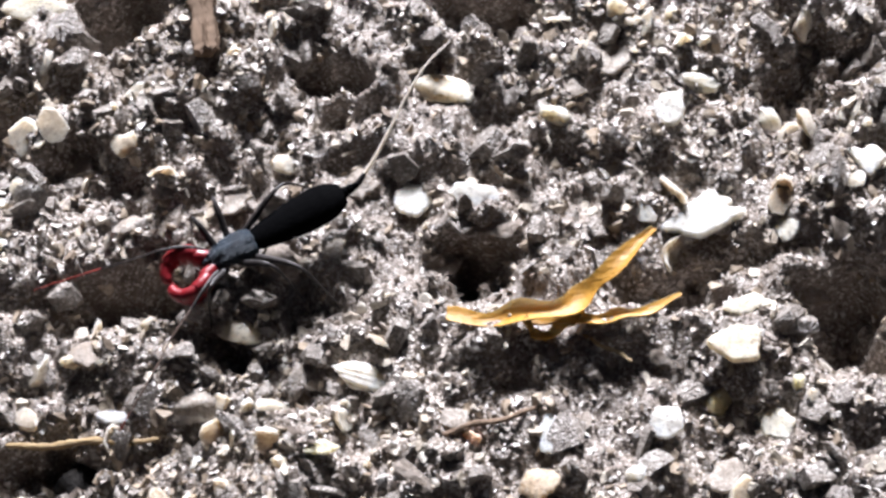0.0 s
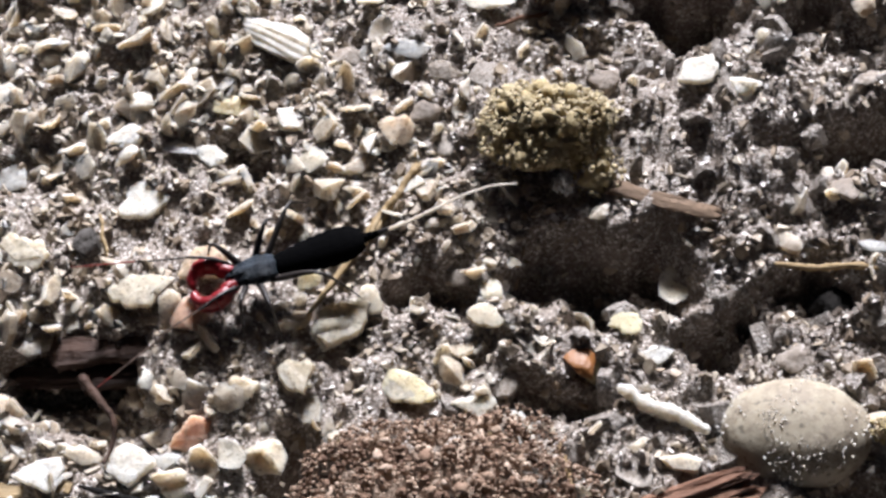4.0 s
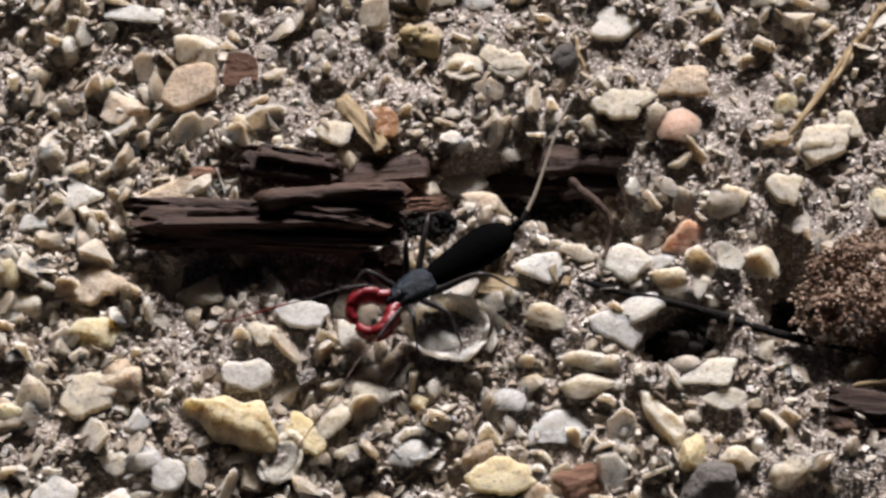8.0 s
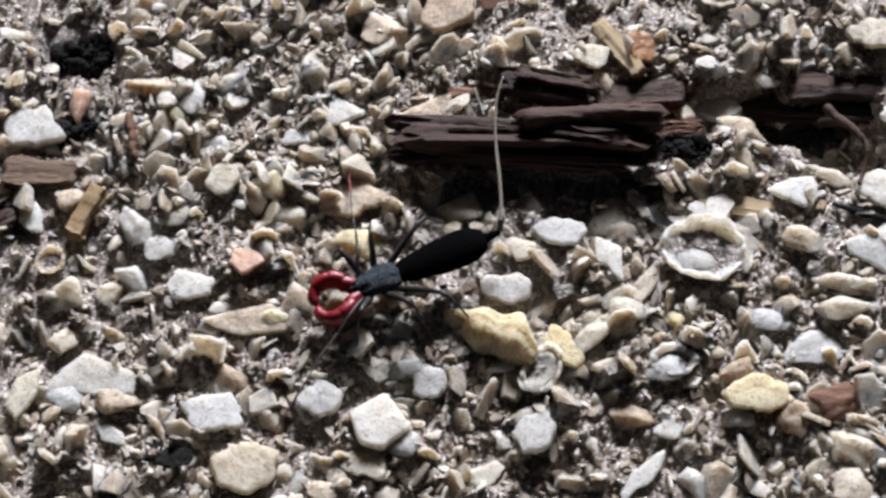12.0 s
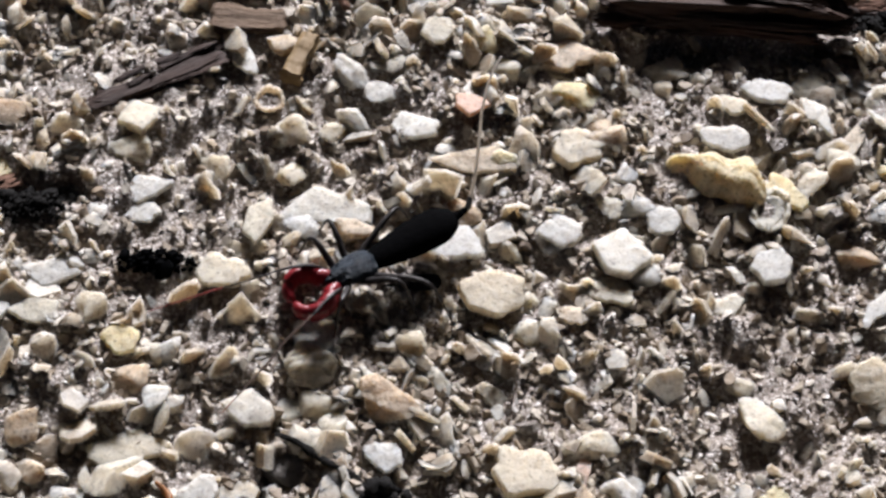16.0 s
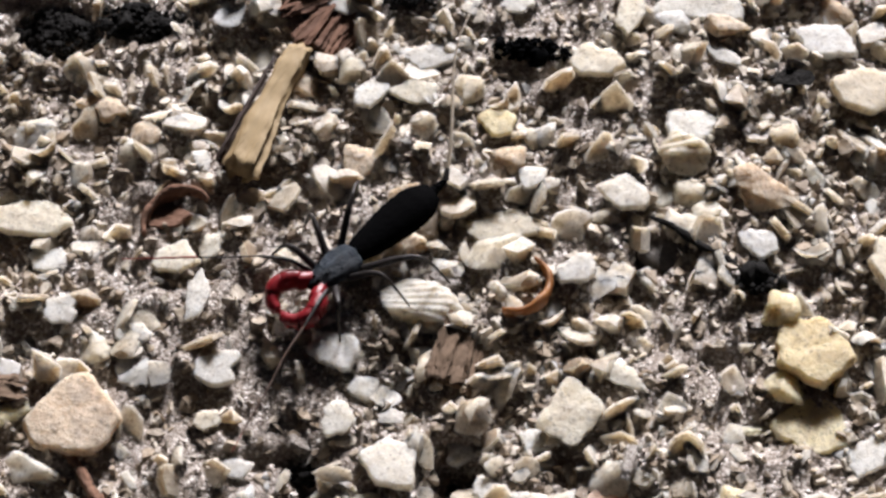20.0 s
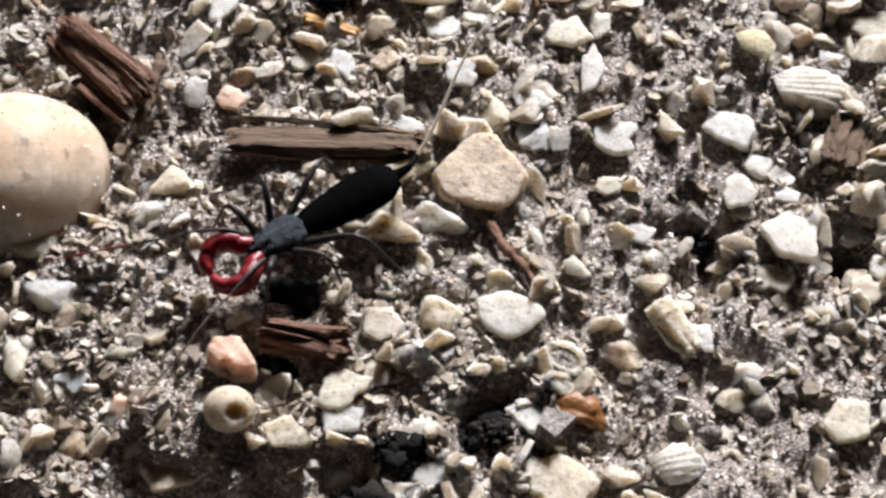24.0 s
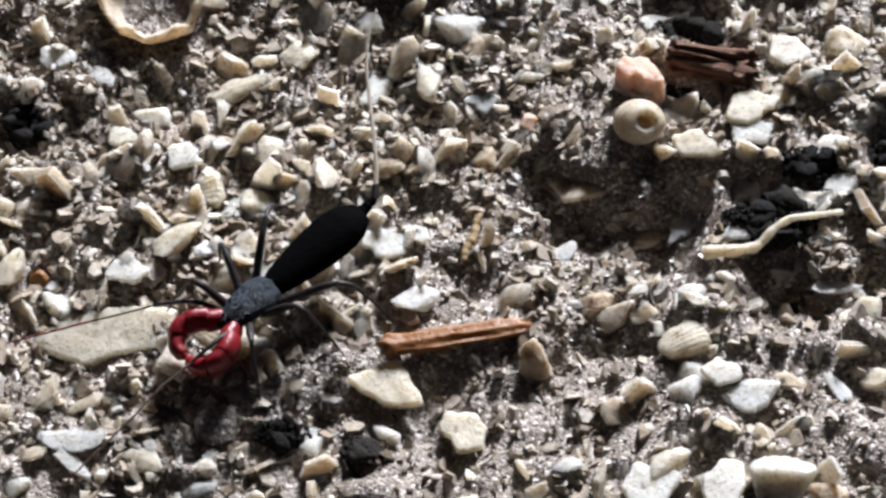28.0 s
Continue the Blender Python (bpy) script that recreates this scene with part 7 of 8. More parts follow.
chip(-64.46, -58.22, 4.81, 2.42, 0.63, -23, YELLOW, "pale yellow flat shell piece with snapped edges", "shell_plate", "shell fragment", rx=-6, ry=-3, sink=0.12, bites=1, lift=0.25)
chip(-72.16, -56.84, 2.60, 3.16, 0.73, 7, CREAM, "cream flat shell piece with snapped edges", "shell_plate", "shell fragment", rx=-6, ry=-4, sink=0.12, bites=1, lift=0.25)
pebble(-37.54, -37.76, 3.26, 2.44, 1.56, -3, WHITE, "chalky white worn lump of shell on the grit", worn=0.50)
chip(-40.85, -35.66, 3.46, 2.69, 0.70, 18, WHITE, "chalky white flat shell piece with snapped edges", "shell_plate", "shell fragment", rx=-6, ry=-2, sink=0.12, bites=1, lift=0.25)
pebble(-98.76, -36.78, 3.69, 2.52, 1.61, -14, CREAM, "cream worn lump of shell on the grit", worn=0.41)
pebble(-63.74, -37.28, 2.75, 2.69, 1.61, -65, TAN, "tan worn lump of shell on the grit", worn=0.35)
pebble(-76.24, -33.38, 4.28, 1.78, 1.14, -16, YELLOW, "pale yellow worn lump of shell on the grit", worn=0.41)
pebble(-84.45, -35.52, 3.01, 1.87, 1.19, -3, GREY, "translucent grey worn lump of shell on the grit", worn=0.35)
pebble(-57.87, -50.92, 1.76, 2.44, 1.09, -3, CREAM, "cream worn lump of shell on the grit", worn=0.35)
chip(-66.76, -51.10, 2.72, 1.90, 0.52, -56, CREAM, "cream flat shell piece with snapped edges", "shell_plate", "shell fragment", rx=-6, ry=1, sink=0.12, bites=1, lift=0.25)
chip(-92.81, -44.40, 3.92, 2.05, 0.54, -33, CREAM, "cream flat shell piece with snapped edges", "shell_plate", "shell fragment", rx=-6, ry=-4, sink=0.12, bites=1, lift=0.25)
pebble(-59.55, -62.54, 2.51, 2.03, 1.30, -3, CREAM, "cream worn lump of shell on the grit", worn=0.35)
pebble(-81.76, -64.05, 2.93, 2.44, 1.56, -3, CREAM, "cream worn lump of shell on the grit", worn=0.35)
chip(-90.97, -61.99, 3.35, 2.26, 0.59, -14, WHITE, "chalky white flat shell piece with snapped edges", "shell_plate", "shell fragment", rx=-6, ry=0, sink=0.12, bites=1, lift=0.25)
chip(-77.32, -62.56, 3.07, 2.16, 0.76, -56, CREAM, "cream curved shell piece, hollow side up", rx=-8, ry=2, bend=1.7, lift=0.3)
chip(-148.56, -55.39, 5.35, 4.61, 1.15, -23, GREY, "translucent grey flat shell piece with snapped edges", "shell_plate", "shell fragment", rx=-6, ry=-1, sink=0.12, bites=1, lift=0.25)
chip(-123.36, -62.24, 4.85, 3.36, 0.83, -0, TAN, "tan flat shell piece with snapped edges", "shell_plate", "shell fragment", rx=-6, ry=-3, sink=0.12, bites=1, lift=0.25)
pebble(-122.96, -66.15, 4.20, 2.52, 1.53, 6, YELLOW, "pale yellow worn lump of shell on the grit", worn=0.50)
chip(-135.37, -69.34, 3.62, 2.61, 0.64, -0, WHITE, "chalky white flat shell piece with snapped edges", "shell_plate", "shell fragment", rx=-6, ry=1, sink=0.12, bites=1, lift=0.25)
chip(-146.79, -77.98, 4.42, 2.06, 0.58, 81, CREAM, "cream flat shell piece with snapped edges", "shell_plate", "shell fragment", rx=-6, ry=3, sink=0.12, bites=1, lift=0.25)
chip(-149.17, -82.16, 3.91, 3.08, 0.76, -0, CREAM, "cream flat shell piece with snapped edges", "shell_plate", "shell fragment", rx=-6, ry=-4, sink=0.12, bites=1, lift=0.25)
pebble(-140.07, -78.60, 3.57, 2.34, 1.43, -17, TAN, "tan worn lump of shell on the grit", worn=0.50)
chip(-121.27, -80.66, 4.00, 4.00, 1.04, 43, WHITE, "chalky white flat shell piece with snapped edges", "shell_plate", "shell fragment", rx=-6, ry=4, sink=0.12, bites=1, lift=0.25)
chip(-122.26, -83.59, 3.29, 2.57, 0.63, -0, CREAM, "cream flat shell piece with snapped edges", "shell_plate", "shell fragment", rx=-6, ry=-3, sink=0.12, bites=1, lift=0.25)
chip(-130.59, -83.84, 4.85, 4.11, 1.01, -0, CREAM, "cream flat shell piece with snapped edges", "shell_plate", "shell fragment", rx=-6, ry=-2, sink=0.12, bites=1, lift=0.25)
pebble(-128.18, -86.73, 2.97, 2.18, 1.33, -11, CREAM, "cream worn lump of shell on the grit", worn=0.50)
chip(-124.96, -85.60, 2.17, 1.66, 0.41, -23, TAN, "tan flat shell piece with snapped edges", "shell_plate", "shell fragment", rx=-6, ry=-1, sink=0.12, bites=1, lift=0.25)
chip(-108.50, -74.96, 4.09, 2.70, 0.71, -54, YELLOW, "pale yellow flat shell piece with snapped edges", "shell_plate", "shell fragment", rx=-6, ry=0, sink=0.12, bites=1, lift=0.25)
pebble(-104.82, -76.10, 2.99, 1.92, 1.17, -17, CREAM, "cream worn lump of shell on the grit", worn=0.50)
chip(-109.99, -77.18, 3.72, 2.64, 0.93, 63, CREAM, "cream curved shell piece, hollow side up", rx=-8, ry=1, bend=1.7, lift=0.3)
chip(-100.92, -76.65, 3.37, 2.61, 0.84, -0, WHITE, "chalky white curved shell piece, hollow side up", rx=-8, ry=-3, bend=1.7, lift=0.3)
pebble(-106.07, -73.86, 3.41, 2.26, 1.53, 72, CREAM, "cream worn lump of shell on the grit", worn=0.50)
pebble(-103.51, -79.75, 3.57, 2.25, 1.38, -17, TAN, "tan worn lump of shell on the grit", worn=0.50)
chip(-110.38, -81.39, 3.13, 3.36, 0.83, -0, GREY, "translucent grey flat shell piece with snapped edges", "shell_plate", "shell fragment", rx=-6, ry=-4, sink=0.12, bites=1, lift=0.25)
chip(-101.39, -87.31, 3.13, 1.59, 0.39, -6, WHITE, "chalky white flat shell piece with snapped edges", "shell_plate", "shell fragment", rx=-6, ry=-2, sink=0.12, bites=1, lift=0.25)
chip(-114.17, -84.43, 3.85, 1.75, 0.44, 22, CREAM, "cream flat shell piece with snapped edges", "shell_plate", "shell fragment", rx=-6, ry=0, sink=0.12, bites=1, lift=0.25)
chip(-112.29, -70.16, 3.78, 2.61, 0.64, -0, GREY, "translucent grey flat shell piece with snapped edges", "shell_plate", "shell fragment", rx=-6, ry=-1, sink=0.12, bites=1, lift=0.25)
chip(-104.66, -67.56, 4.31, 2.21, 0.60, -63, WHITE, "chalky white flat shell piece with snapped edges", "shell_plate", "shell fragment", rx=-6, ry=4, sink=0.12, bites=1, lift=0.25)
chip(-108.41, -65.25, 3.97, 2.58, 0.64, -23, GREY, "translucent grey flat shell piece with snapped edges", "shell_plate", "shell fragment", rx=-6, ry=-1, sink=0.12, bites=1, lift=0.25)
chip(-111.35, -66.80, 2.59, 1.94, 0.48, -23, CREAM, "cream flat shell piece with snapped edges", "shell_plate", "shell fragment", rx=-6, ry=1, sink=0.12, bites=1, lift=0.25)
chip(-118.79, -54.91, 5.16, 2.61, 0.64, 11, TAN, "tan flat shell piece with snapped edges", "shell_plate", "shell fragment", rx=-6, ry=-4, sink=0.12, bites=1, lift=0.25)
chip(-133.42, -61.04, 2.76, 2.58, 0.64, 22, CREAM, "cream flat shell piece with snapped edges", "shell_plate", "shell fragment", rx=-6, ry=2, sink=0.12, bites=1, lift=0.25)
pebble(-129.99, -61.38, 2.47, 2.35, 1.43, -0, YELLOW, "pale yellow worn lump of shell on the grit", worn=0.50)
chip(-147.90, -63.45, 3.32, 1.76, 0.48, -72, WHITE, "chalky white flat shell piece with snapped edges", "shell_plate", "shell fragment", rx=-6, ry=-1, sink=0.12, bites=1, lift=0.25)
pebble(-134.37, -57.59, 2.38, 2.19, 1.33, -0, GREY, "translucent grey worn lump of shell on the grit", worn=0.50)
chip(-128.02, -56.30, 2.71, 1.77, 0.44, -0, WHITE, "chalky white flat shell piece with snapped edges", "shell_plate", "shell fragment", rx=-6, ry=-3, sink=0.12, bites=1, lift=0.25)
pebble(-144.97, -62.25, 2.55, 2.02, 1.22, -0, TAN, "tan worn lump of shell on the grit", worn=0.50)
pebble(-139.95, -64.27, 3.69, 2.26, 1.53, -72, GREY, "translucent grey worn lump of shell on the grit", worn=0.35)
chip(-142.65, -87.26, 3.78, 2.80, 0.69, -0, WHITE, "chalky white flat shell piece with snapped edges", "shell_plate", "shell fragment", rx=-6, ry=-2, sink=0.12, bites=1, lift=0.25)
chip(-140.38, -81.02, 3.22, 1.27, 0.32, -31, WHITE, "chalky white flat shell piece with snapped edges", "shell_plate", "shell fragment", rx=-6, ry=-4, sink=0.12, bites=1, lift=0.25)
pebble(-143.49, -78.45, 3.29, 2.02, 1.22, -0, GREY, "translucent grey worn lump of shell on the grit", worn=0.50)
pebble(-119.52, -82.07, 2.47, 2.10, 1.27, -0, GREY, "translucent grey worn lump of shell on the grit", worn=0.35)
pebble(-96.08, -77.05, 2.55, 1.80, 1.12, 33, TAN, "tan worn lump of shell on the grit", worn=0.35)
chip(-199.81, -99.74, 3.62, 1.76, 0.48, 72, WHITE, "chalky white flat shell piece with snapped edges", "shell_plate", "shell fragment", rx=-6, ry=-3, sink=0.12, bites=1, lift=0.25)
chip(-187.45, -96.50, 6.97, 3.13, 0.78, 5, CREAM, "cream flat shell piece with snapped edges", "shell_plate", "shell fragment", rx=-6, ry=-1, sink=0.12, bites=1, lift=0.25)
chip(-185.23, -99.30, 2.93, 2.17, 0.54, -1, WHITE, "chalky white flat shell piece with snapped edges", "shell_plate", "shell fragment", rx=-6, ry=4, sink=0.12, bites=1, lift=0.25)
chip(-176.93, -99.14, 3.23, 2.64, 0.66, 16, CREAM, "cream flat shell piece with snapped edges", "shell_plate", "shell fragment", rx=-6, ry=-1, sink=0.12, bites=1, lift=0.25)
chip(-174.74, -98.19, 2.31, 1.44, 0.40, 81, CREAM, "cream flat shell piece with snapped edges", "shell_plate", "shell fragment", rx=-6, ry=-4, sink=0.12, bites=1, lift=0.25)
chip(-183.74, -103.74, 2.14, 2.25, 0.56, 5, GREY, "translucent grey flat shell piece with snapped edges", "shell_plate", "shell fragment", rx=-6, ry=4, sink=0.12, bites=1, lift=0.25)
chip(-175.11, -101.90, 4.33, 1.57, 0.44, 90, WHITE, "chalky white flat shell piece with snapped edges", "shell_plate", "shell fragment", rx=-6, ry=-3, sink=0.12, bites=1, lift=0.25)
chip(-173.19, -107.33, 3.34, 2.62, 0.66, 27, GREY, "translucent grey flat shell piece with snapped edges", "shell_plate", "shell fragment", rx=-6, ry=3, sink=0.12, bites=1, lift=0.25)
chip(-178.86, -105.08, 2.57, 1.52, 0.38, 5, WHITE, "chalky white flat shell piece with snapped edges", "shell_plate", "shell fragment", rx=-6, ry=-3, sink=0.12, bites=1, lift=0.25)
chip(-164.54, -99.29, 3.25, 2.42, 0.81, -28, YELLOW, "pale yellow curved shell piece, hollow side up", rx=-8, ry=-4, bend=1.7, lift=0.3)
chip(-155.21, -95.55, 5.57, 2.48, 0.62, 18, CREAM, "cream flat shell piece with snapped edges", "shell_plate", "shell fragment", rx=-6, ry=3, sink=0.12, bites=1, lift=0.25)
pebble(-156.02, -97.84, 4.50, 2.53, 1.60, 38, CREAM, "cream worn lump of shell on the grit", worn=0.41)
pebble(-158.96, -99.21, 2.22, 1.73, 1.06, 5, WHITE, "chalky white worn lump of shell on the grit", worn=0.35)
chip(-165.98, -105.68, 3.36, 2.76, 0.70, -23, GREY, "translucent grey flat shell piece with snapped edges", "shell_plate", "shell fragment", rx=-6, ry=-4, sink=0.12, bites=1, lift=0.25)
pebble(-164.09, -108.26, 2.22, 2.02, 1.24, 5, WHITE, "chalky white worn lump of shell on the grit", worn=0.50)
chip(-161.80, -113.83, 4.10, 3.39, 0.92, -58, WHITE, "chalky white flat shell piece with snapped edges", "shell_plate", "shell fragment", rx=-6, ry=-2, sink=0.12, bites=1, lift=0.25)
chip(-163.30, -116.28, 3.16, 2.08, 0.52, -7, CREAM, "cream flat shell piece with snapped edges", "shell_plate", "shell fragment", rx=-6, ry=-2, sink=0.12, bites=1, lift=0.25)
chip(-157.19, -116.59, 2.47, 2.06, 0.52, 27, CREAM, "cream flat shell piece with snapped edges", "shell_plate", "shell fragment", rx=-6, ry=2, sink=0.12, bites=1, lift=0.25)
chip(-153.71, -115.71, 2.61, 1.90, 0.48, -18, WHITE, "chalky white flat shell piece with snapped edges", "shell_plate", "shell fragment", rx=-6, ry=3, sink=0.12, bites=1, lift=0.25)
chip(-155.62, -114.67, 2.72, 2.09, 0.52, 5, GREY, "translucent grey flat shell piece with snapped edges", "shell_plate", "shell fragment", rx=-6, ry=2, sink=0.12, bites=1, lift=0.25)
chip(-153.13, -111.20, 2.29, 2.03, 0.52, -28, WHITE, "chalky white flat shell piece with snapped edges", "shell_plate", "shell fragment", rx=-6, ry=0, sink=0.12, bites=1, lift=0.25)
chip(-157.57, -111.57, 2.29, 2.41, 0.60, 5, WHITE, "chalky white flat shell piece with snapped edges", "shell_plate", "shell fragment", rx=-6, ry=1, sink=0.12, bites=1, lift=0.25)
chip(-150.82, -109.44, 4.53, 3.39, 0.90, 58, CREAM, "cream flat shell piece with snapped edges", "shell_plate", "shell fragment", rx=-6, ry=2, sink=0.12, bites=1, lift=0.25)
pebble(-187.42, -116.07, 3.89, 2.94, 1.82, 21, CREAM, "cream worn lump of shell on the grit", worn=0.50)
chip(-190.94, -114.18, 2.39, 1.66, 0.42, 27, GREY, "translucent grey flat shell piece with snapped edges", "shell_plate", "shell fragment", rx=-6, ry=-3, sink=0.12, bites=1, lift=0.25)
pebble(-201.03, -113.77, 3.29, 2.38, 1.46, 5, CREAM, "cream worn lump of shell on the grit", worn=0.50)
chip(-179.33, -121.37, 4.37, 3.37, 0.84, -1, WHITE, "chalky white flat shell piece with snapped edges", "shell_plate", "shell fragment", rx=-6, ry=-4, sink=0.12, bites=1, lift=0.25)
pebble(-172.00, -122.60, 2.98, 2.07, 1.29, -18, TAN, "tan worn lump of shell on the grit", worn=0.50)
chip(-167.44, -121.31, 2.27, 1.70, 0.46, -58, WHITE, "chalky white flat shell piece with snapped edges", "shell_plate", "shell fragment", rx=-6, ry=-1, sink=0.12, bites=1, lift=0.25)
chip(-188.91, -127.40, 3.84, 2.50, 0.64, 38, CREAM, "cream flat shell piece with snapped edges", "shell_plate", "shell fragment", rx=-6, ry=2, sink=0.12, bites=1, lift=0.25)
chip(-195.71, -126.39, 3.00, 3.05, 0.76, 5, PINK, "salmon pink flat shell piece with snapped edges", "shell_plate", "shell fragment", rx=-6, ry=-4, sink=0.12, bites=1, lift=0.25)
chip(-191.80, -130.73, 3.10, 2.27, 0.58, -28, CREAM, "cream flat shell piece with snapped edges", "shell_plate", "shell fragment", rx=-6, ry=1, sink=0.12, bites=1, lift=0.25)
chip(-188.64, -129.37, 2.57, 1.93, 0.48, 5, WHITE, "chalky white flat shell piece with snapped edges", "shell_plate", "shell fragment", rx=-6, ry=2, sink=0.12, bites=1, lift=0.25)
chip(-177.55, -127.59, 3.32, 2.15, 0.54, -12, WHITE, "chalky white flat shell piece with snapped edges", "shell_plate", "shell fragment", rx=-6, ry=4, sink=0.12, bites=1, lift=0.25)
pebble(-165.26, -124.85, 2.57, 1.73, 1.06, 5, CREAM, "cream worn lump of shell on the grit", worn=0.35)
chip(-158.51, -125.56, 3.48, 3.01, 0.76, 27, CREAM, "cream flat shell piece with snapped edges", "shell_plate", "shell fragment", rx=-6, ry=-2, sink=0.12, bites=1, lift=0.25)
chip(-155.15, -125.09, 3.16, 2.53, 0.66, -39, WHITE, "chalky white flat shell piece with snapped edges", "shell_plate", "shell fragment", rx=-6, ry=-1, sink=0.12, bites=1, lift=0.25)
pebble(-168.25, -129.11, 2.22, 1.59, 0.98, 5, CREAM, "cream worn lump of shell on the grit", worn=0.35)
chip(-173.67, -110.92, 1.86, 1.52, 0.38, 5, CREAM, "cream flat shell piece with snapped edges", "shell_plate", "shell fragment", rx=-6, ry=1, sink=0.12, bites=1, lift=0.25)
chip(-195.08, -119.78, 2.60, 1.67, 0.42, -12, WHITE, "chalky white flat shell piece with snapped edges", "shell_plate", "shell fragment", rx=-6, ry=1, sink=0.12, bites=1, lift=0.25)
pebble(-159.96, -118.45, 2.00, 1.30, 0.80, 5, CREAM, "cream worn lump of shell on the grit", worn=0.50)
chip(-154.10, -122.32, 2.57, 1.28, 0.32, 5, CREAM, "cream flat shell piece with snapped edges", "shell_plate", "shell fragment", rx=-6, ry=2, sink=0.12, bites=1, lift=0.25)
chip(-186.12, -103.18, 2.22, 1.12, 0.28, 5, CREAM, "cream flat shell piece with snapped edges", "shell_plate", "shell fragment", rx=-6, ry=-4, sink=0.12, bites=1, lift=0.25)
chip(-191.54, -103.20, 2.81, 1.70, 0.46, -58, GREY, "translucent grey flat shell piece with snapped edges", "shell_plate", "shell fragment", rx=-6, ry=4, sink=0.12, bites=1, lift=0.25)
chip(-194.22, -102.75, 2.26, 2.00, 0.52, 48, CREAM, "cream flat shell piece with snapped edges", "shell_plate", "shell fragment", rx=-6, ry=-3, sink=0.12, bites=1, lift=0.25)

# ---- the whip scorpion; x forward, y to its left, head's front edge at the origin ----
def skin(sections, k=22, top=1.0, caps=True):
    """sections: x, half width, half height, height of the middle."""
    a = np.linspace(0, 2 * np.pi, k, endpoint=False)
    return loft([np.stack([np.full(k, x), np.cos(a) * w, z + np.sin(a) * h * np.where(np.sin(a) > 0, top, 0.8)], -1) for x, w, h, z in sections], caps)


def limb(name, points, r0, r1, mat, parent, n=14, fat=0.0, flat=1.0, label=""):
    p = smooth_line(points, n)
    u = np.linspace(0, 1, n)
    fat *= 0.3 if mat is RED else 1
    r = (r0 + (r1 - r0) * u) * (1 + fat * np.sin(np.pi * u)) * (1.2 if mat is RED else 1)
    r[[0, -1]] *= 0.75 if mat is not RED else 0.97
    v, f = tube(p, r, 12, flat)
    return link(name, v, f, mat, parent, label)


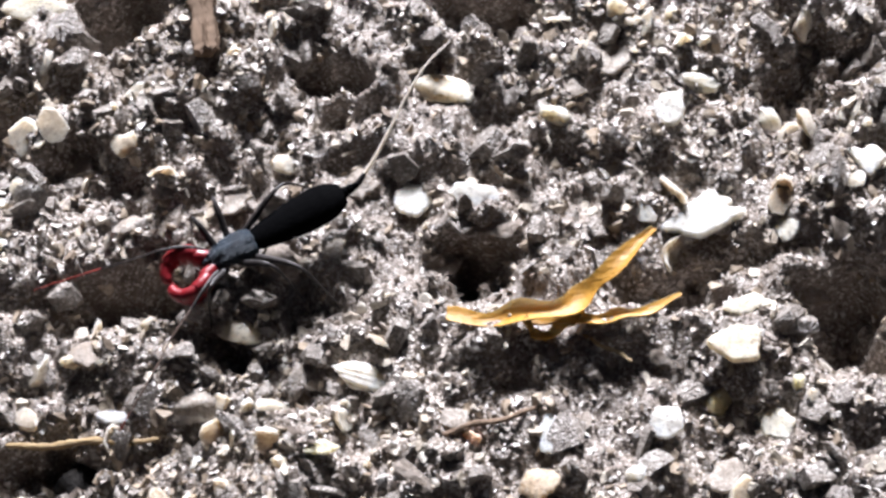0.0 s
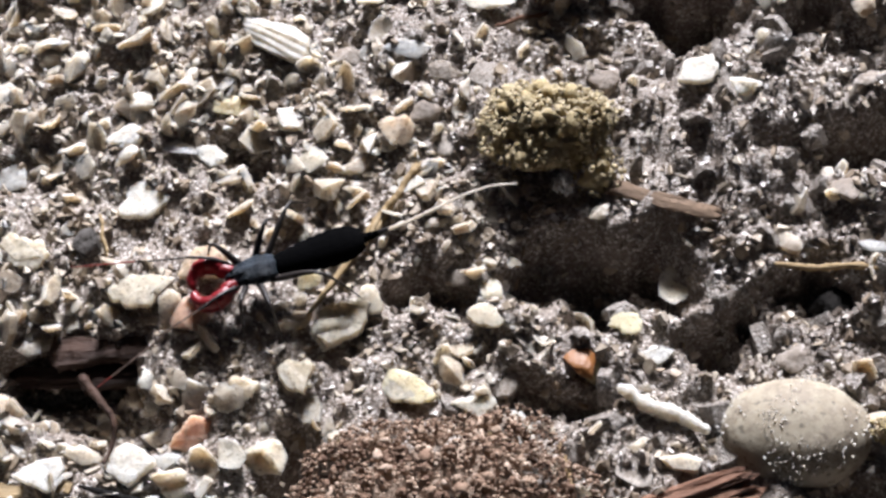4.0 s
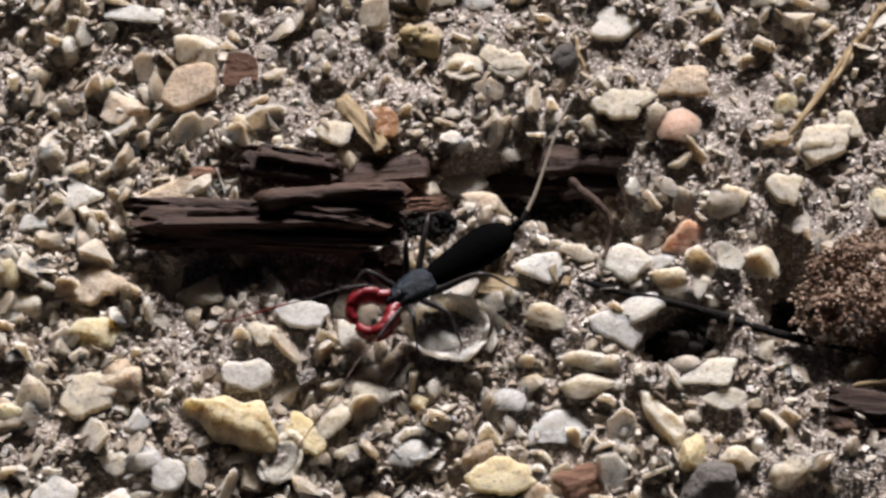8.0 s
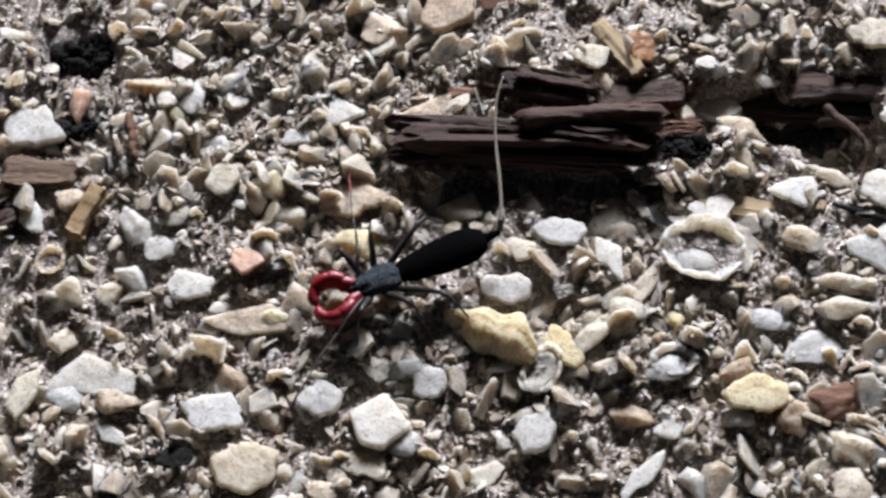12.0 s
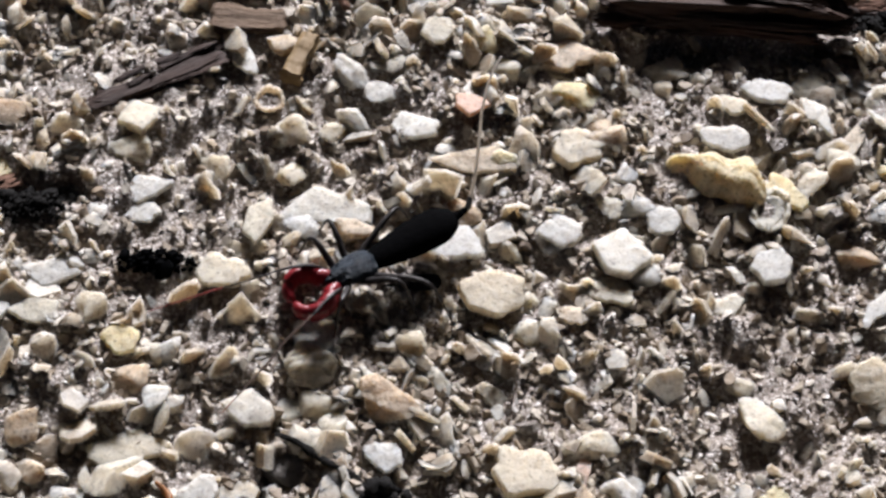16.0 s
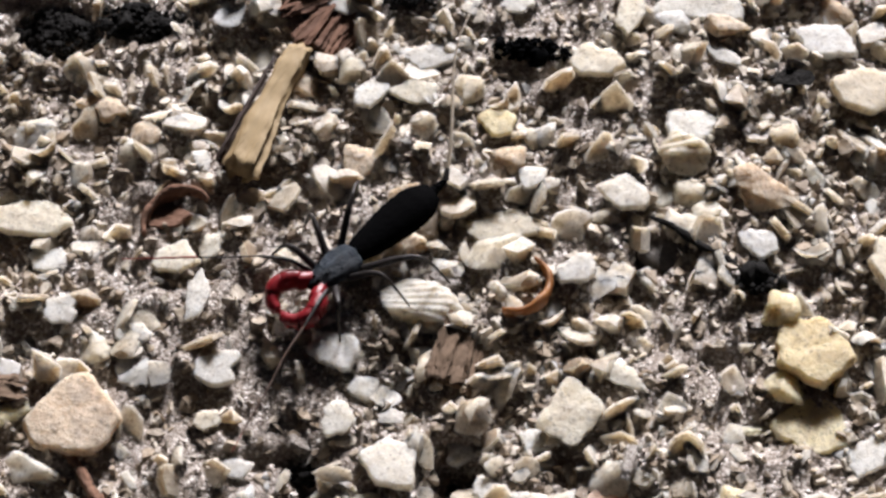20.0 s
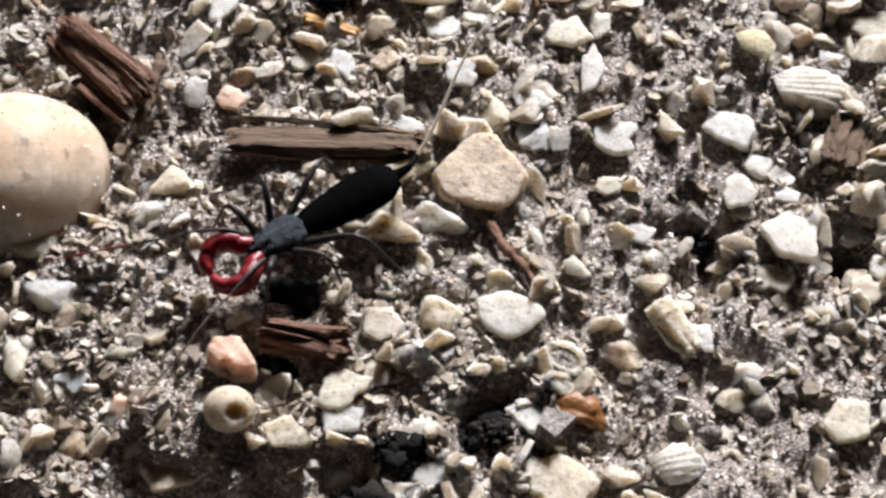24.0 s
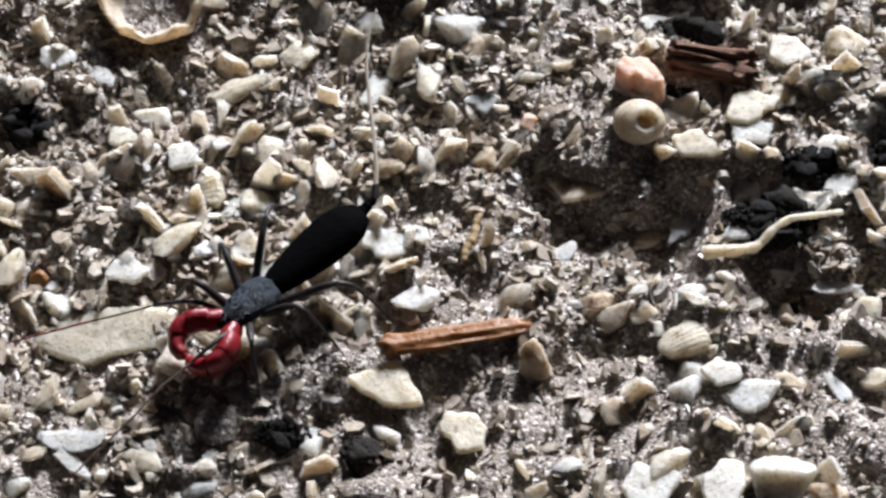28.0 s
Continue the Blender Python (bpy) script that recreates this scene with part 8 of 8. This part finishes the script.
def whip_scorpion():
    bug = tagged(new("whip_scorpion"), "small black whip scorpion with red pincers walking over grit", "whip scorpion")
    # carapace, widest behind, with a low keel
    s = []
    for i in range(17):
        u = i / 16
        w = 0.50 + 0.72 * math.sin(min(1, u * 1.2) * math.pi / 2) - 0.30 * max(0, u - 0.72) / 0.28
        h = (0.30 + 0.38 * math.sin(u * math.pi * 0.75)) * (1 + 0.05 * math.sin(u * 21))
        e = min(1, 0.45 + u * 7, 0.6 + (1 - u) * 6)
        s.append((0.25 - 4.0 * u, w * e, h * e, 2.2 + 0.14 * math.sin(u * 3)))
    v, f = skin(s, 30)
    # a keel along the middle and two shallow furrows beside it
    ridge = 0.10 * np.exp(-(v[:, 1] / 0.12) ** 2) - 0.09 * np.exp(-((np.abs(v[:, 1]) - 0.42) / 0.16) ** 2) + 0.035 * np.sin(9 * v[:, 0]) * np.sin(8 * v[:, 1])
    v[:, 2] += np.where(v[:, 2] > 2.3, ridge, 0)
    carapace = link("carapace", v, f, CARAPACE, bug, "blue-black pitted carapace")
    for side in (1, -1):
        for x, r in ((-0.35, 0.12), (-1.25, 0.10)):
            v, f = BALLS[3]
            link("eye", v * r + np.array([x, side * (0.22 if r > 0.11 else 0.75), 2.72 if r > 0.11 else 2.68]), f, CHITIN, carapace)
    # abdomen with nine overlapping plates
    def wide(u):
        return float(np.interp(u, [0, 0.12, 0.3, 0.5, 0.68, 0.82, 0.92, 1.02], [0.72, 0.98, 1.20, 1.40, 1.47, 1.40, 1.15, 0.66]))

    s = [(-3.45 - 6.85 * u, wide(u) * 0.95, 0.58 * wide(u), 2.22 + 0.32 * u) for u in [i / 24 for i in range(25)]]
    v, f = skin(s)
    abdomen = link("abdomen", v, f, CHITIN, bug, "oval matt black abdomen of nine plates")
    for i in range(9):
        u0, u1 = i / 9, (i + 1) / 9
        s = []
        for j in range(6):
            u = u0 + (u1 - u0) * (0.02 + 0.99 * j / 5)
            lip = 0.985 + 0.045 * (j / 5)
            s.append((-3.45 - 6.85 * u, wide(u) * lip, 0.60 * wide(u) * lip, 2.24 + 0.32 * u))
        v, f = skin(s, 26, 1.0, False)
        link("back_plate", v, f, CHITIN, abdomen)
    # tail stalk: three short rings
    for i in range(3):
        limb("tail_ring", [(-10.2 - 0.42 * i, 0, 2.56 + 0.07 * i), (-10.68 - 0.42 * i, 0, 2.62 + 0.07 * i)], 0.42 - 0.08 * i, 0.37 - 0.08 * i, CHITIN, abdomen, 6)
    # whip, at its own joint
    whip = tagged(new("tail_whip"), "long pale thread-like tail")
    whip.parent, whip.location = bug, (-11.5 * MM, 0, 2.8 * MM)
    u = np.linspace(0, 1, 7)
    line = np.stack([11.0 * u * (1 - 0.06 * u), 1.7 * np.sin(u * 2.6) * u, 11 * 0.50 * u - 1.0 * u ** 2], -1)
    pieces = smooth_line(line, 31)
    v, f = tube(pieces, np.linspace(0.15, 0.06, 31), 8)
    link("whip_thread", v, f, WHIP, whip)
    v, f = tube(pieces[:3], np.linspace(0.24, 0.17, 3), 8)
    link("whip_base", v, f, LEGS, whip)
    # pincers: two thick arms that bend to a ring
    for side in (1, -1):
        arm = tagged(new("pincer"), "glossy red pincer arm")
        arm.parent, arm.location = bug, (-0.1 * MM, side * 0.55 * MM, 2.05 * MM)
        def at(*ps):
            return [(x, side * y, z) for x, y, z in ps]
        limb("hip", at((-0.35, -0.1, -0.1), (0.25, 0.25, 0.0), (0.7, 0.55, 0.05)), 0.62, 0.66, RED, arm, 10, 0.1)
        upper = limb("upper_arm", at((0.45, 0.60, 0.0), (1.1, 1.15, 0.12), (1.75, 1.40, 0.12)), 0.66, 0.72, RED, arm, 12, 0.15, 1.1)
        limb("arm_spine", at((1.0, 0.7, 0.2), (1.15, 0.25, 0.25)), 0.17, 0.04, RED, upper, 6)
        fore = limb("forearm", at((1.65, 1.42, 0.1), (2.4, 1.45, 0.05), (3.0, 1.15, -0.05)), 0.68, 0.62, RED, arm, 12, 0.12, 1.1)
        limb("forearm_spine", at((2.5, 1.05, 0.15), (2.55, 0.60, 0.15)), 0.16, 0.04, RED, fore, 6)
        limb("palm", at((2.95, 1.15, -0.05), (3.5, 0.45, -0.12), (3.6, -0.35, -0.18)), 0.56, 0.40, RED, arm, 10, 0.15)
        limb("claw_tip", at((3.58, -0.30, -0.16), (3.5, -0.65, -0.22), (3.2, -0.86, -0.25)), 0.32, 0.06, RED, arm, 8)
        for c in arm.children_recursive:
            c.data.transform(Matrix.Diagonal((0.78, 0.70, 0.92, 1)))
    # three pairs of walking legs
    for i, (x, turn, reach) in enumerate(((-1.1, -30, 3.6), (-2.1, 24, 4.5), (-3.1, 54, 6.4))):
        for side in (1, -1):
            leg = tagged(new("walking_leg"), "thin dark brown jointed leg")
            leg.parent = bug
            LEGSET.append((leg, x, side, turn, i))
            r = reach
            limb("thigh", [(0, -0.2, -0.1), (0, r * 0.18, 0.45), (0, r * 0.38, 1.05), (0, r * 0.56, 1.35)], 0.25, 0.16, LEGS, leg, 10, 0.15)
            limb("shin", [(0, r * 0.55, 1.36), (0.05, r * 0.68, 0.95), (0.1, r * 0.80, -0.35)], 0.145, 0.10, LEGS, leg, 10)
            limb("foot", [(0.1, r * 0.795, -0.30), (0.14, r * 0.88, -1.4), (0.25, r * 0.97, -2.6)], 0.09, 0.05, LEGS, leg, 10)
            leg["side"] = side
            if side < 0:
                for c in leg.children:
                    c.data.transform(Matrix.Diagonal((1, -1, 1, 1)))
                    c.data.flip_normals()
    # feeler legs: long, thin, red towards the end
    for side in (1, -1):
        feeler = tagged(new("feeler_leg"), "long thread-thin front leg, reddish at the end")
        feeler.parent = bug
        FEELERS.append((feeler, side))
        limb("feeler_base", [(0, 0, 0), (1.6, 0.15 * side, 0.9), (3.6, 0.1 * side, 0.9)], 0.17, 0.10, LEGS, feeler, 14)
        limb("feeler_shaft", [(3.5, 0.1 * side, 0.9), (5.8, -0.2 * side, 0.55), (7.6, -0.25 * side, 0.1)], 0.06, 0.05, LEGS if side < 0 else FEELER, feeler, 12)
        for j in range(4):
            x = 7.5 + 1.25 * j
            limb("feeler_joint", [(x, -0.25 * side - 0.1 * j * side, 0.12 - 0.28 * j), (x + 1.3, -0.33 * side - 0.1 * j * side, -0.16 - 0.28 * j)], 0.075 - 0.011 * j, 0.07 - 0.011 * j, REDTIP if side < 0 or j > 2 else FEELER, feeler, 6)
    return bug, whip


LEGSET, FEELERS = [], []
BUG, TAIL = whip_scorpion()


# ---- ground and loose grit ----
ground()
grit(420000, 0.20, 0.62, 3, 5, "dust", "fine grey and white sand grains on the soil", 0.0, DUST, 0.0, 0.1, 0.7, 0, 0.35)
grit(22000, 0.8, 3.2, 8, 9, "soil_clods", "grey crumbly clods of soil", -0.93, CLOD, 0.5, 0.05, 0.8, 2, 1.0)
grit(300000, 0.28, 0.85, 11, 5, "pale_sand", "pale dusty sand on the bare soil", -0.93, SAND, 0.0, 0.15, 0.7, 0, 0.6)
grit(200000, 0.42, 1.35, 5, 8, "grit", "cream and grey shell grit on the soil", 0.6, GRAIN, 0.7, 0.12, 0.5, 0, 1.0, 0.45)
grit(70000, 0.75, 3.1, 4, 9, "gravel", "cream, white and grey thin shell gravel on the soil", 0.92, SHARD, 0.75, 0.14, 0.36, 2, 1.0, 0.9)

# ---- what moves ----
BODY = [
    (0.0, -22.50, -42.34, 198.2),
    (1.0, -40.12, -40.19, 183.2),
    (1.5, -46.46, -41.00, 190.7),
    (2.0, -50.35, -43.22, 197.3),
    (2.4, -58.13, -43.29, 192.9),
    (3.0, -63.25, -46.84, 192.3),
    (3.6, -72.94, -47.77, 189.5),
    (4.0, -76.79, -49.40, 191.1),
    (4.5, -82.43, -49.36, 195.1),
    (6.5, -91.40, -57.38, 210.0),
    (7.0, -94.29, -60.14, 206.3),
    (8.0, -102.05, -65.88, 210.9),
    (8.5, -105.58, -66.36, 209.0),
    (9.0, -109.98, -68.36, 205.7),
    (9.5, -114.37, -69.06, 204.6),
    (10.0, -119.54, -69.20, 197.7),
    (10.5, -123.02, -70.98, 206.2),
    (11.0, -123.11, -71.05, 203.4),
    (11.5, -122.98, -70.74, 202.0),
    (13.5, -127.10, -74.95, 207.9),
    (14.0, -129.46, -76.78, 212.8),
    (14.7, -134.76, -79.97, 212.3),
    (15.0, -136.19, -80.83, 214.2),
    (16.0, -142.09, -84.25, 210.9),
    (17.0, -149.16, -87.72, 210.9),
    (17.7, -153.19, -91.93, 216.0),
    (18.0, -155.08, -93.55, 223.6),
    (18.5, -158.81, -95.83, 217.5),
    (18.9, -161.22, -96.84, 222.4),
    (19.0, -161.76, -97.46, 224.0),
    (19.5, -163.71, -100.25, 226.9),
    (20.0, -167.57, -102.19, 224.5),
    (20.7, -171.81, -105.45, 222.3),
    (21.0, -174.79, -108.49, 218.5),
    (21.3, -177.76, -110.47, 220.6),
    (22.0, -184.30, -111.81, 208.8),
    (22.5, -186.54, -114.20, 217.0),
    (24.5, -198.37, -121.94, 217.8),
    (25.0, -200.64, -124.68, 222.6),
    (25.4, -201.82, -126.52, 232.0),
    (26.0, -203.72, -132.72, 245.9),
    (26.5, -206.00, -136.64, 239.8),
    (27.0, -208.95, -142.36, 240.5),
    (27.5, -212.82, -144.85, 238.3),
    (28.0, -216.29, -147.70, 233.3),
]
WHIP_TURNS = [
    (0.0, 198), (1.0, 208), (1.5, 192), (2.0, 188), (3.0, 210), (4.0, 166), (4.5, 204), (6.5, 220),
    (7.0, 188), (8.0, 204), (9.0, 194), (10.0, 174), (11.0, 244), (13.5, 216), (14.0, 206), (15.0, 210),
    (16.0, 220), (17.0, 204), (18.5, 198), (20.0, 214), (21.0, 200), (22.0, 198), (25.0, 202), (26.5, 188),
    (27.0, 194), (28.0, 220),
]
NEAR_TURNS = [
    (0.0, 36), (1.0, 54), (1.5, 58), (2.0, 50), (3.0, 50), (4.0, 24), (6.5, 54), (7.0, 24),
    (8.0, 26), (9.0, 22), (10.0, 6), (11.0, 22), (14.0, 50), (15.0, 46), (16.0, 22), (17.0, 50),
    (18.5, 4), (20.0, 24), (21.0, 46), (22.0, 8), (25.0, 30), (26.5, 16), (27.0, 50), (28.0, 2),
]
FAR_TURNS = [
    (0.0, -22), (1.0, -14), (1.5, -6), (2.0, -20), (3.0, -32), (4.0, -22), (4.5, -34), (6.5, -46),
    (9.0, -20), (10.0, -68), (11.0, -114), (13.5, -56), (14.0, -16), (15.0, -50), (16.0, -20), (17.0, -26),
    (18.5, -34), (20.0, -52), (21.0, -38), (22.0, -20), (25.0, -32), (26.5, -24), (27.0, -42), (28.0, -44),
]


def glide(rows, t, k):
    """The value k of rows at t, straight between rows."""
    for a, b in zip(rows, rows[1:]):
        if t <= b[0]:
            u = (t - a[0]) / (b[0] - a[0])
            return a[k] + (b[k] - a[k]) * max(0, u)
    return rows[-1][k]


def motions():
    times = [i / 10 for i in range(281)]
    walk(BUG, [(t, pose(x * MM, y * MM, -0.7 * MM, 0, 0, turn)) for t, x, y, turn in BODY])
    walk(TAIL, [(t, pose(-11.5 * MM, 0, 2.8 * MM, 0, 0, turn)) for t, turn in WHIP_TURNS])
    for feeler, side in FEELERS:
        rows = NEAR_TURNS if side > 0 else FAR_TURNS
        walk(feeler, [(t, pose(-0.7 * MM, side * 0.75 * MM, 2.1 * MM, 0, 4 * math.sin(t * 3), turn)) for t, turn in rows])
    # gait: neighbours half a step apart, faster where the body goes faster
    phase, steps = 0.0, []
    for t in times:
        go = math.hypot(glide(BODY, t + 0.1, 1) - glide(BODY, t - 0.1, 1), glide(BODY, t + 0.1, 2) - glide(BODY, t - 0.1, 2)) / 0.2
        phase += 0.1 * 2 * math.pi * min(2.6, go / 3.2)
        steps.append((t, phase, min(1.0, go / 5)))
    for leg, x, side, turn, i in LEGSET:
        off = math.pi * ((i + (side > 0)) % 2)
        rows = []
        for t, p, size in steps:
            swing, lift = math.sin(p + off) * 17 * size, max(0, math.cos(p + off)) * 12 * size
            rows.append((t, pose(x * MM, side * 0.95 * MM, 2.05 * MM, side * lift, 0, side * (turn + swing))))
        walk(leg, rows)


motions()
